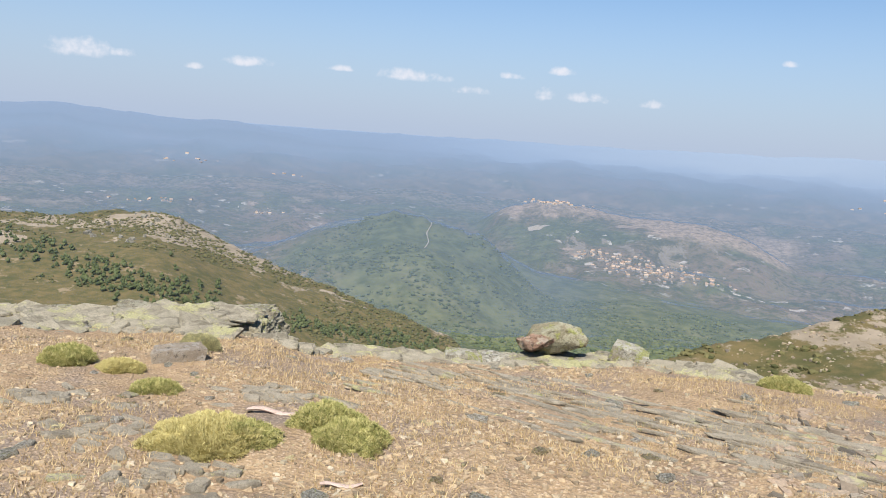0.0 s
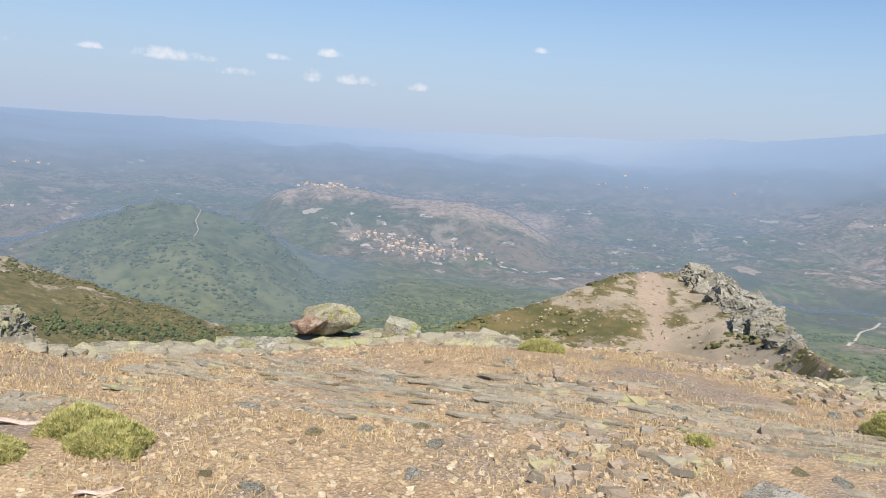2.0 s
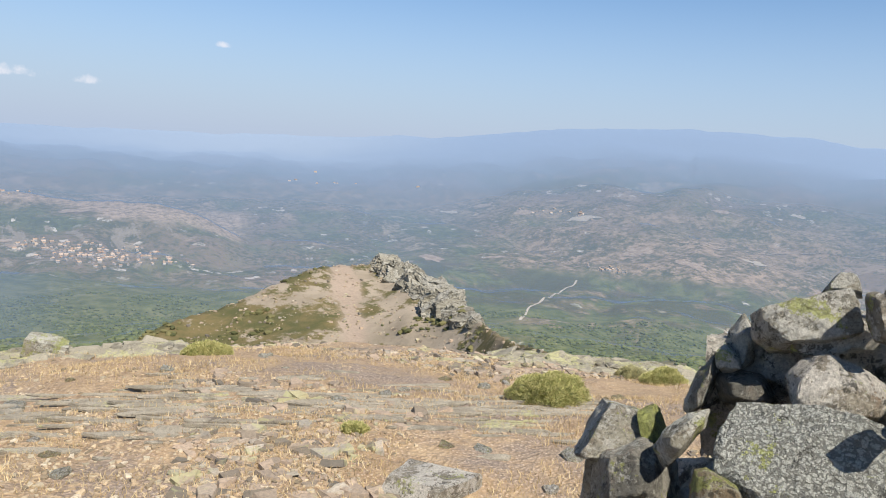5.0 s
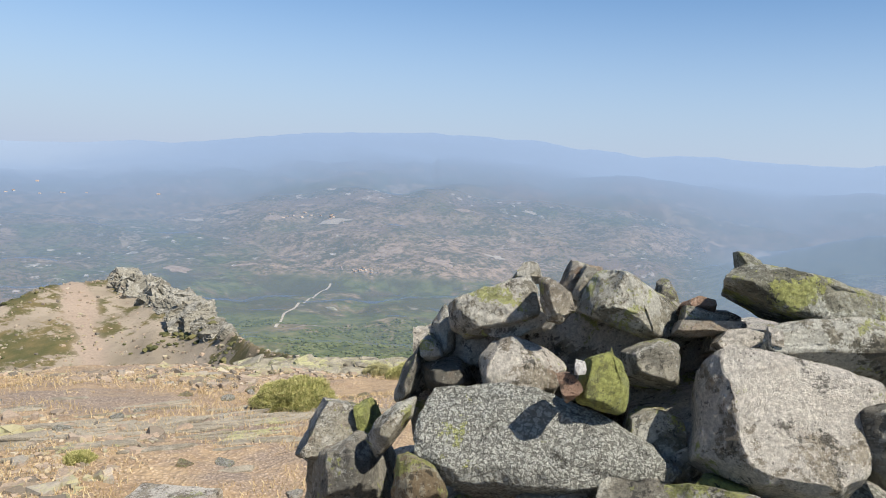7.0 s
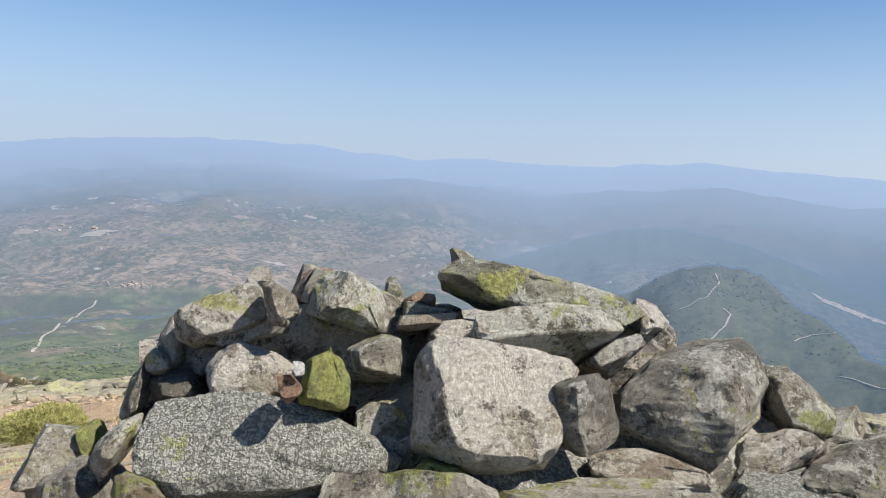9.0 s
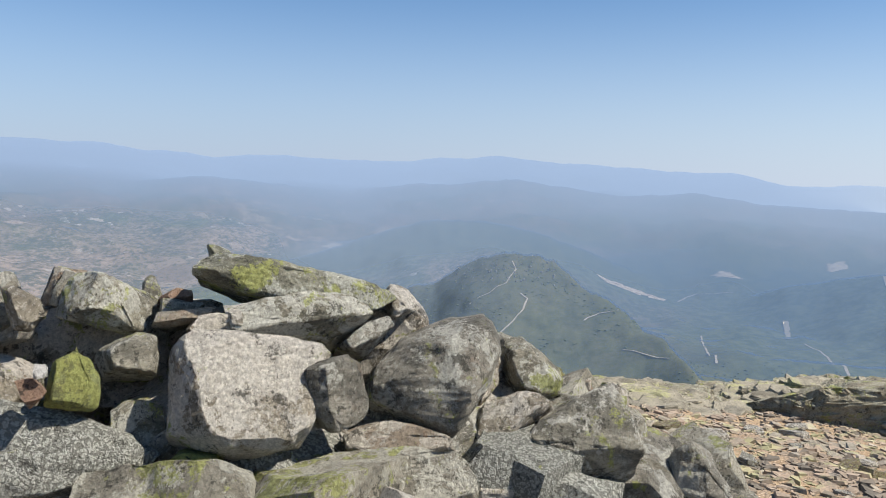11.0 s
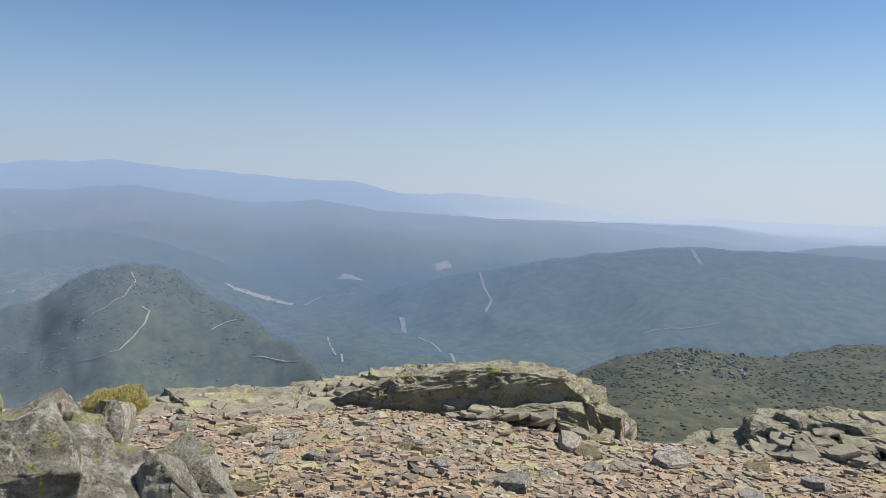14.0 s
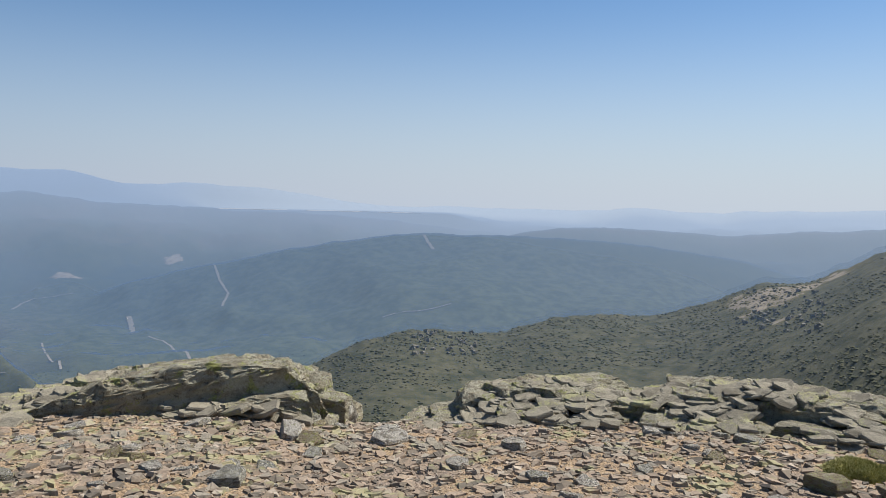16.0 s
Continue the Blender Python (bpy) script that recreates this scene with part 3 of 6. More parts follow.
# draped see-through sheet that paints distance haze over the land, denser with the distance
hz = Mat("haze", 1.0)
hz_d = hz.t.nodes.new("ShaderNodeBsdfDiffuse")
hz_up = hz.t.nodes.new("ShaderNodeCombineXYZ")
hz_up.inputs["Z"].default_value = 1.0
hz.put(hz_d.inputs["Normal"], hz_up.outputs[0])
# painted haze colour: blue-grey, paler where the sheet is denser
haze_tint = hz.mix(hz.fac(hz.attr("veil"), 0.3, 0.9), (0.155, 0.213, 0.288), (0.192, 0.258, 0.358))
haze_tint = hz.mix(hz.attr("haze_dark"), haze_tint, (0.098, 0.158, 0.245))
hz.put(hz_d.inputs["Color"], hz.mix(hz.attr("sunward"), haze_tint, (0.32, 0.375, 0.44)))
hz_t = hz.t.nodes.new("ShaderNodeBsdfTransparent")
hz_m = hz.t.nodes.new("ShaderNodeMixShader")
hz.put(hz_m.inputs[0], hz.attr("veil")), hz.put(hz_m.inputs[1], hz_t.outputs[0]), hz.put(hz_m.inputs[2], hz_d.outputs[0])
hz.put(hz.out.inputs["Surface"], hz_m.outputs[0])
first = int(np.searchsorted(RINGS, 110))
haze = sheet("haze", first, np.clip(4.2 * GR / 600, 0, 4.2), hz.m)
tagged(haze, "blue-grey sheet draped over the far land to paint its distance haze", "haze", kind="structure")
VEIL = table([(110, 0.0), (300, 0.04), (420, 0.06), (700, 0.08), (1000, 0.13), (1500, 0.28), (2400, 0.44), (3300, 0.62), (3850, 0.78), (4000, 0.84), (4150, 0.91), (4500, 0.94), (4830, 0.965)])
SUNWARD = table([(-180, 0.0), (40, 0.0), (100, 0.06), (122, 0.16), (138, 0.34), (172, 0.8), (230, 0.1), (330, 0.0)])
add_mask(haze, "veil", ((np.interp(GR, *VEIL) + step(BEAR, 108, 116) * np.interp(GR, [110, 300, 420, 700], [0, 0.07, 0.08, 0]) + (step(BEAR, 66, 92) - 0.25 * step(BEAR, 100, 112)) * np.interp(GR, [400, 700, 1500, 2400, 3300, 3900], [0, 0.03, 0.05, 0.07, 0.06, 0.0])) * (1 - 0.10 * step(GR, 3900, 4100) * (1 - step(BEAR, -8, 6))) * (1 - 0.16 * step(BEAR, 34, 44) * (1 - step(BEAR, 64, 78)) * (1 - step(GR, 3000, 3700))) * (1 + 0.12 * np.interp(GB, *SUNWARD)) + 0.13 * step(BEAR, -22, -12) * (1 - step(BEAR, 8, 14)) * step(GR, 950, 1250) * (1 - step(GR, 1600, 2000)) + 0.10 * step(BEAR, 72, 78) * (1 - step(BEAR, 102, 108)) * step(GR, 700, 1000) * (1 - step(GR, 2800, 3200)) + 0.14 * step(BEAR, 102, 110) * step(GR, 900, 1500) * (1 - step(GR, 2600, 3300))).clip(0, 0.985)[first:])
# darker blue painted over near and middle ridges on the sunward side
add_mask(haze, "haze_dark", (step(BEAR, 74, 112) * (1 - step(GR, 2700, 3600)))[first:])
# whitens the sheet far off and towards the sun, imitating scattered sunlight
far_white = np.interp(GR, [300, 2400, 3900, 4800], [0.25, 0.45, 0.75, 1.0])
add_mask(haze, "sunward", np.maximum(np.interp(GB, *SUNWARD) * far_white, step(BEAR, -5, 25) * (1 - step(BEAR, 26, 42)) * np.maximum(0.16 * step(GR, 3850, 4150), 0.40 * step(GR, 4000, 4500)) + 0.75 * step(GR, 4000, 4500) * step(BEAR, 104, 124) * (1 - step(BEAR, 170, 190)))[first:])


# ---- mesh helpers ----
def raw_mesh(name, verts, faces, material, smooth=False):
    me = bpy.data.meshes.new(name)
    verts, faces = np.asarray(verts, np.float32), np.asarray(faces, np.int32)
    k = faces.shape[1]
    me.vertices.add(len(verts))
    me.vertices.foreach_set("co", verts.ravel())
    me.loops.add(faces.size)
    me.loops.foreach_set("vertex_index", faces.ravel())
    me.polygons.add(len(faces))
    me.polygons.foreach_set("loop_start", np.arange(0, faces.size, k, dtype=np.int32))
    me.update(calc_edges=True)
    me.polygons.foreach_set("use_smooth", np.full(len(faces), smooth))
    me.materials.append(material)
    return me


def part(name, bm, material, parent=None, label="", smooth=0.0):
    me = bpy.data.meshes.new(name)
    bm.normal_update()
    bm.to_mesh(me)
    bm.free()
    me.materials.append(material)
    if smooth:
        me.polygons.foreach_set("use_smooth", np.ones(len(me.polygons), bool))
        me.set_sharp_from_angle(angle=radians(smooth))
    ob = new(name, me)
    if parent:
        ob.parent = parent
    if label:
        ob["label"] = label
    return ob


def scatter(template_v, template_f, places, turns, sizes):
    """Many copies of one small mesh as one set of vertices and faces. turns: n x 3 x 3, sizes: n x 3."""
    v = np.einsum("nij,nkj->nki", turns, template_v[None] * sizes[:, None]) + places[:, None]
    f = template_f[None] + (np.arange(len(places)) * len(template_v))[:, None, None]
    return v.reshape(-1, 3), f.reshape(-1, template_f.shape[1])


def turns_of(yaw, tilt, way):
    """Turn matrices: yaw about z, then a lean by tilt towards the bearing way."""
    cy, sy = np.cos(yaw), np.sin(yaw)
    o, l = np.zeros_like(yaw), np.ones_like(yaw)
    rz = np.stack([cy, -sy, o, sy, cy, o, o, o, l], -1).reshape(-1, 3, 3)
    ct, st = np.cos(tilt), np.sin(tilt)
    rx = np.stack([l, o, o, o, ct, -st, o, st, ct], -1).reshape(-1, 3, 3)
    cw, sw = np.cos(way), np.sin(way)
    rw = np.stack([cw, -sw, o, sw, cw, o, o, o, l], -1).reshape(-1, 3, 3)
    return rw @ rx @ np.swapaxes(rw, 1, 2) @ rz


def stuff(name, pieces, material, label, category, smooth=False):
    vs, fs, n = [], [], 0
    for v, f in pieces:
        vs.append(v), fs.append(f + n)
        n += len(v)
    ob = new(name, raw_mesh(name, np.concatenate(vs), np.concatenate(fs), material, smooth))
    return tagged(ob, label, category, kind="stuff")


rng = np.random.default_rng(7)


def ico(jitter, seed, cut_below=-0.4):
    """A 20-sided clump, flattened underneath."""
    bm = bmesh.new()
    bmesh.ops.create_icosphere(bm, subdivisions=1, radius=1)
    v = np.array([p.co[:] for p in bm.verts])
    f = np.array([[p.index for p in q.verts] for q in bm.faces])
    bm.free()
    r = np.random.default_rng(seed)
    v = v * (1 + r.uniform(-jitter, jitter, len(v)))[:, None]
    v[:, 2] = np.maximum(v[:, 2], cut_below)
    return v, f


# ---- rock ----
ROCK = {
    "crusted": rock_material("lichen_crusted_slate", (0.13, 0.125, 0.10), (0.22, 0.21, 0.17), (0.50, 0.495, 0.43), 2.8, -0.05, 3.0, 0.62),
    "grey": rock_material("grey_slate", (0.11, 0.105, 0.088), (0.28, 0.262, 0.215), (0.60, 0.57, 0.49), 0.35, 0.32, 1.6),
    "greened": rock_material("green_lichened_slate", (0.10, 0.095, 0.075), (0.28, 0.26, 0.21), (0.62, 0.60, 0.51), 0.5, 0.5, 2.1),
    "layered": rock_material("green_layered_slate", (0.075, 0.075, 0.058), (0.20, 0.195, 0.155), (0.54, 0.53, 0.45), 0.1, 0.84, 2.4, rust=0.05),
    "boulder": rock_material("lichened_boulder_rock", (0.11, 0.10, 0.068), (0.21, 0.19, 0.13), (0.44, 0.41, 0.29), 0.5, 0.62, 1.3),
    "pale": rock_material("pale_lichened_rock", (0.12, 0.106, 0.086), (0.28, 0.25, 0.20), (0.70, 0.645, 0.555), 0.85, 0.2, 1.5, rust=0.6),
    "dark": rock_material("dark_slate", (0.10, 0.096, 0.083), (0.22, 0.205, 0.175), (0.58, 0.56, 0.48), -0.25, 0.18, 1.5),
    "mossy": rock_material("mossy_rock", (0.12, 0.127, 0.055), (0.18, 0.187, 0.08), (0.33, 0.35, 0.14), 0.5, 1.3, 1.8),
    "golden": rock_material("yellow_lichened_rock", (0.15, 0.14, 0.115), (0.27, 0.25, 0.205), (0.58, 0.55, 0.45), 0.5, 0.72, 1.4),
    "brown": rock_material("brown_rock", (0.13, 0.098, 0.06), (0.21, 0.17, 0.11), (0.40, 0.36, 0.26), 0.1, 0.6, 1.8, rust=0.8),
    "rusty": rock_material("rust_stained_slate", (0.16, 0.13, 0.10), (0.28, 0.235, 0.185), (0.56, 0.51, 0.42), 0.2, 0.2, 1.6, rust=0.9),
    "block": rock_material("pale_cut_stone", (0.18, 0.15, 0.12), (0.25, 0.215, 0.175), (0.46, 0.41, 0.35), 0.0, -0.8, 1.8),
    "red": rock_material("reddish_rock", (0.15, 0.095, 0.07), (0.25, 0.17, 0.125), (0.44, 0.38, 0.30), 0.0, 0.1, 1.8, rust=0.7),
    "white": rock_material("white_quartz", (0.36, 0.35, 0.34), (0.44, 0.43, 0.42), (0.70, 0.69, 0.66), 0.2, -1.2, 1.8, rust=0.0),
}
STONE_LABEL = {
    "crusted": "flat slate block crusted with grey lichen on the cairn", "grey": "angular grey slate stone of the cairn", "pale": "pale weathered stone with lichen spots on the cairn",
    "dark": "dark angular slate stone of the cairn", "greened": "slate slab with pale and yellow-green lichen on the cairn", "mossy": "yellow-green moss-covered stone wedged in the cairn", "golden": "stone with bright yellow lichen at the cairn's foot",
    "brown": "brown weathered stone at the cairn's edge", "layered": "long layered slate slab mottled with green lichen on the cairn", "rusty": "flat slate piece with rust stains on the cairn", "red": "reddish flat stone on the cairn", "white": "small white quartz piece in the cairn"}


def rough_stone(seed, size, ends=(1, 1), tops=(1, 0), cuts=7, fine=0.035, rough=1.0):
    """An angular broken stone: a skewed block with chipped corners and an uneven skin."""
    r = random.Random(seed)
    sx, sy, sz = (d * 0.55 for d in size)
    bm = bmesh.new()
    bmesh.ops.create_cube(bm, size=2)
    for v in bm.verts:
        x, y, z = v.co
        k = ends[0] if x < 0 else ends[1]
        w = tops[0] if z > 0 else 1.0
        back = 0.92 if y > 0 else 1.0
        v.co = Vector(((x * w * back + (tops[1] * 2 if z > 0 else 0)) * sx, y * sy, z * k * back * sz))
        v.co += Vector((r.uniform(-1, 1) * sx, r.uniform(-1, 1) * sy, r.uniform(-1, 1) * sz)) * 0.15
    for _ in range(cuts):
        n = Vector((r.uniform(-1, 1) / sx, r.uniform(-1, 1) / sy, r.uniform(-1, 1) / sz)).normalized()
        reach = max(v.co.dot(n) for v in bm.verts)
        geom = bm.verts[:] + bm.edges[:] + bm.faces[:]
        bmesh.ops.bisect_plane(bm, geom=geom, plane_co=n * reach * r.uniform(0.72, 0.95), plane_no=n, clear_outer=True)
        rim = [e for e in bm.edges if e.is_boundary]
        if rim:
            bmesh.ops.contextual_create(bm, geom=rim)
    bmesh.ops.triangulate(bm, faces=bm.faces[:])
    longest = max(fine, max(size) / 24)
    for _ in range(5):
        long = [e for e in bm.edges if e.calc_length() > longest]
        if not long or len(bm.faces) > 2600:
            break
        bmesh.ops.subdivide_edges(bm, edges=long, cuts=1)
        bmesh.ops.triangulate(bm, faces=[f for f in bm.faces if len(f.verts) > 3])
    bm.normal_update()
    shift = Vector((r.uniform(-50, 50), r.uniform(-50, 50), r.uniform(-50, 50)))
    amp = 0.038 * min(size) * rough + 0.004
    for v in bm.verts:
        p = v.co
        d = noise.noise(p * 9 + shift) * 0.8 + noise.noise(p * 23 + shift) * 0.6 - abs(noise.noise(p * 15 - shift)) * 0.9 + noise.noise(p * 48 + shift) * 0.35
        v.co = p + v.normal * amp * d
    return bm


def hewn_stone(seed, size, outline, face, fine=0.012, rough=1.0, bedded=0.3):
    """A broken stone with flat facets: an outline and a front face in half sizes (third number: how far each point stands forward), and a smaller back."""
    q = random.Random(seed)
    sx, sy, sz = (d * 0.5 for d in size)
    bm = bmesh.new()
    for u, v, d in outline:
        bm.verts.new((u * sx, -d * sy, v * sz))
        bm.verts.new((u * sx * 0.82, sy * q.uniform(0.8, 1.0), v * sz * 0.82))
    for u, v, d in face:
        bm.verts.new((u * sx, -d * sy * q.uniform(0.94, 1.03), v * sz))
    bmesh.ops.convex_hull(bm, input=bm.verts[:])
    bmesh.ops.delete(bm, geom=[v for v in bm.verts if not v.link_faces], context="VERTS")
    for _ in range(6):
        n = Vector((q.uniform(-1, 1) / sx, q.uniform(-1, 0.2) / sy, q.uniform(-1, 1) / sz)).normalized()
        reach = max(v.co.dot(n) for v in bm.verts)
        bmesh.ops.bisect_plane(bm, geom=bm.verts[:] + bm.edges[:] + bm.faces[:], plane_co=n * reach * q.uniform(0.86, 0.95), plane_no=n, clear_outer=True)
        rim = [e for e in bm.edges if e.is_boundary]
        if rim:
            bmesh.ops.contextual_create(bm, geom=rim)
    bmesh.ops.dissolve_limit(bm, angle_limit=radians(9), verts=bm.verts[:], edges=bm.edges[:])
    bmesh.ops.bevel(bm, geom=bm.edges[:], offset=min(0.003, 0.03 * min(size)), segments=1, affect="EDGES", profile=0.5)
    bmesh.ops.triangulate(bm, faces=bm.faces[:])
    for _ in range(7):
        long = [e for e in bm.edges if e.calc_length() > fine]
        if not long or len(bm.faces) > 15000:
            break
        bmesh.ops.subdivide_edges(bm, edges=long, cuts=1)
        bmesh.ops.triangulate(bm, faces=[f for f in bm.faces if len(f.verts) > 3])
    bm.normal_update()
    shift = Vector((q.uniform(-50, 50), q.uniform(-50, 50), q.uniform(-50, 50)))
    amp = min(0.04 * min(size) + 0.002, 0.009) * rough
    slope = q.uniform(-0.3, 0.3)
    coarse = 0.12 / max(0.12, min(size))
    for v in bm.verts:
        p = v.co
        # flakes broken off along the bedding, pits, and fine grit
        bed = p.z / coarse + slope * p.x + 0.02 * noise.noise(p * 9 + shift)
        ledge = math.floor(bed / 0.019)
        flakes = noise.noise(Vector((ledge * 3.7 + seed, p.x * 7 * coarse, p.y * 7 * coarse)))
        broken = noise.noise(p * 16 * coarse + shift)
        d = bedded * flakes * (1 - 0.6 * abs(v.normal.z)) - 1.5 * max(0.0, broken - 0.2) + noise.noise(p * 38 * coarse + shift) * 0.5 + noise.noise(p * 90 * coarse + shift) * 0.4
        v.co = p + v.normal * amp * d
    return bm


def hewn(kind, at, size, turn, outline, face):
    global stone_count
    stone_count += 1
    ob = part("stone", hewn_stone(stone_count * 17 + 3, size, outline, face, rough=0.9, bedded=0.9 if kind in ("layered", "rusty") else 0.35), ROCK[kind], smooth=14)
    ob.matrix_world = pose(*at, *turn)
    return tagged(ob, STONE_LABEL[kind], "stone", "stones of the cairn")


stone_count = 0


def stone(kind, at, size, turn, ends, tops, shape):
    global stone_count
    stone_count += 1
    ob = part("stone", rough_stone(stone_count * 13 + 5, size, ends, tops, cuts=13 if shape != "block" else 8, fine=0.02), ROCK[kind], smooth=20)
    ob.matrix_world = pose(*at, *turn)
    return tagged(ob, STONE_LABEL[kind], "stone", "stones of the cairn")


# ---- the cairn ----
hewn("crusted", (1.884, 0.416, 1.049), (0.499, 0.22, 0.205), (-36, -3, -70), [(-1, -0.3, 0.92), (-0.99, 0.24, 0.92), (-0.94, 0.82, 0.92), (-0.54, 1, 0.92), (-0.09, 0.92, 0.92), (0.18, 0.77, 0.92), (0.45, 0.36, 0.92), (0.79, 0.19, 0.25), (1, -0.24, 0.25), (0.88, -0.6, 0.25), (0.37, -0.78, 0.25), (-0.1, -0.99, 0.92), (-0.77, -1, 0.92), (-0.95, -0.82, 0.92)], [(-0.94, -0.27, 1), (-0.9, 0.6, 1), (-0.53, 0.87, 1), (-0.08, 0.76, 1), (0.2, 0.33, 1), (0.42, 0.06, 1), (0.38, -0.3, 1), (0.06, -0.56, 1), (-0.27, -0.83, 1), (-0.68, -0.87, 1), (-0.9, -0.75, 1)])
hewn("grey", (2.033, 0.644, 1.272), (0.210, 0.2, 0.118), (-20, -10, -66), [(-1, 0.32, 0.25), (-0.71, 0.33, 0.92), (-0.05, 0.68, 0.92), (0.84, 1, 0.92), (1, 0.71, 0.92), (0.99, -0.53, 0.92), (0.35, -0.81, 0.92), (-0.72, -1, 0.25), (-0.97, -0.63, 0.25)], [(-0.62, 0.04, 1), (-0.02, 0.48, 1), (0.89, 0.73, 1), (0.96, -0.38, 1), (0.26, -0.61, 1), (-0.42, -0.84, 1)])
hewn("pale", (1.970, 0.468, 1.329), (0.082, 0.1, 0.101), (-8, 0, -58), [(-1, 0.87, 0.25), (-0.6, 1, 0.92), (0.77, 0.4, 0.25), (1, -0.18, 0.25), (0.41, -1, 0.25), (-0.45, -0.84, 0.25), (-0.81, -0.11, 0.25)], [(-0.63, 0.75, 1), (0.24, 0.26, 1), (0.11, -0.51, 1), (-0.34, -0.52, 1)])
hewn("greened", (2.183, 0.382, 1.303), (0.259, 0.26, 0.155), (-8, 6, -52), [(-1, -0.33, 0.25), (-0.92, 0.5, 0.25), (-0.71, 1, 0.25), (-0.52, 0.94, 0.92), (0.22, 0.58, 0.25), (0.77, 0.15, 0.25), (1, -0.22, 0.25), (0.96, -0.73, 0.25), (0.75, -1, 0.25), (-0.1, -0.72, 0.92), (-0.89, -0.47, 0.92)], [(-0.41, 0.72, 1), (-0.09, -0.64, 1), (-0.7, 0.59, 0.6), (-0.79, -0.33, 0.5)])
hewn("pale", (1.980, 0.542, 1.152), (0.190, 0.2, 0.135), (-34, 0, -64), [(-1, 0.38, 0.25), (-0.71, 0.97, 0.25), (-0.25, 0.84, 0.92), (0.32, 1, 0.25), (0.89, 0.82, 0.25), (1, 0.35, 0.25), (0.8, -0.37, 0.25), (0.29, -0.96, 0.92), (-0.73, -1, 0.92)], [(-0.66, -0.04, 1), (-0.16, 0.58, 1), (0.28, 0.03, 1), (0.21, -0.83, 1), (-0.65, -0.89, 1)])
hewn("mossy", (1.876, 0.318, 1.208), (0.109, 0.09, 0.123), (-12, -4, -50), [(-1, -0.55, 0.25), (-0.72, 0.31, 0.25), (-0.5, 0.79, 0.92), (0.22, 1, 0.92), (0.69, 0.56, 0.25), (1, -0.18, 0.25), (0.78, -0.86, 0.25), (0.42, -1, 0.25), (-0.47, -0.66, 0.25)], [(-0.53, 0.63, 1), (0.13, 0.84, 1), (0.37, -0.11, 1), (0.07, -0.67, 1), (-0.8, -0.35, 1)])
hewn("grey", (2.070, 0.301, 1.211), (0.131, 0.2, 0.106), (-24, -6, -56), [(-1, 0.43, 0.25), (-0.34, 0.77, 0.25), (0.52, 1, 0.25), (1, 0.66, 0.25), (0.73, -0.37, 0.92), (0.76, -1, 0.25), (0.04, -0.84, 0.25), (-0.87, -0.52, 0.25)], [(-0.64, 0.17, 1), (0.26, 0.44, 1), (0.5, -0.38, 1), (0.35, -0.96, 1), (-0.74, -0.51, 1)])
hewn("pale", (2.036, 0.039, 1.136), (0.319, 0.24, 0.259), (-30, 4, -58), [(-0.93, 1, 0.25), (-0.88, 0.96, 0.92), (-0.73, 1, 0.92), (0.49, 0.83, 0.92), (0.92, 0.7, 0.92), (1, 0.54, 0.92), (0.62, -0.88, 0.92), (-0.14, -1, 0.92), (-0.74, -0.71, 0.25), (-1, -0.5, 0.25)], [(-0.79, 0.88, 1), (0.46, 0.74, 1), (0.84, 0.6, 1), (0.78, 0.29, 1), (0.49, -0.82, 1), (-0.09, -0.83, 1), (-0.58, -0.64, 1), (-0.68, -0.42, 1), (-0.76, 0.19, 1)])
hewn("dark", (2.045, -0.143, 1.163), (0.136, 0.1, 0.165), (-10, 3, -44), [(-1, 0.69, 0.25), (-0.75, 0.82, 0.25), (0.28, 1, 0.92), (1, 0.7, 0.25), (0.91, -0.36, 0.92), (0.88, -0.67, 0.92), (-0.24, -0.98, 0.92), (-0.23, -1, 0.25), (-0.79, -0.34, 0.25)], [(-0.61, 0.74, 1), (0.23, 0.87, 1), (0.7, -0.35, 1), (0.67, -0.57, 1), (-0.25, -0.84, 1), (-0.48, -0.33, 1)])
hewn("layered", (2.267, -0.005, 1.343), (0.492, 0.24, 0.093), (-16, 10, -66), [(-1, -0.22, 0.92), (-0.95, 0.55, 0.92), (-0.8, 1, 0.92), (-0.17, 0.75, 0.92), (0.4, 0.83, 0.92), (0.69, 0.64, 0.92), (1, 0.29, 0.25), (0.62, -1, 0.92), (0.4, -0.61, 0.92), (-0.54, -0.85, 0.92), (-0.81, -0.49, 0.92)], [(-0.94, -0.18, 1), (-0.79, 0.57, 1), (-0.12, 0.45, 1), (0.5, 0.25, 1), (0.57, -0.54, 1), (-0.09, -0.49, 1), (-0.61, -0.56, 1)])
hewn("layered", (2.234, 0.167, 1.429), (0.060, 0.09, 0.036), (-10, 10, -66), [(-1, 1, 0.25), (0.01, 0.64, 0.92), (1, 0.16, 0.25), (0.6, -0.92, 0.25), (-0.48, -1, 0.25)], [(-0.79, 0.31, 1), (0.06, 0.09, 1), (-0.16, -0.7, 1)])
hewn("dark", (2.292, 0.086, 1.327), (0.195, 0.16, 0.036), (-5, 8, -66), [(-1, 0.1, 0.25), (-0.93, 0.81, 0.92), (0.33, 1, 0.25), (1, 0.52, 0.25), (-0.12, -0.72, 0.92), (-0.63, -1, 0.25)], [(-0.89, 0.12, 1), (-0.05, 0.49, 1), (-0.27, -0.44, 1)])
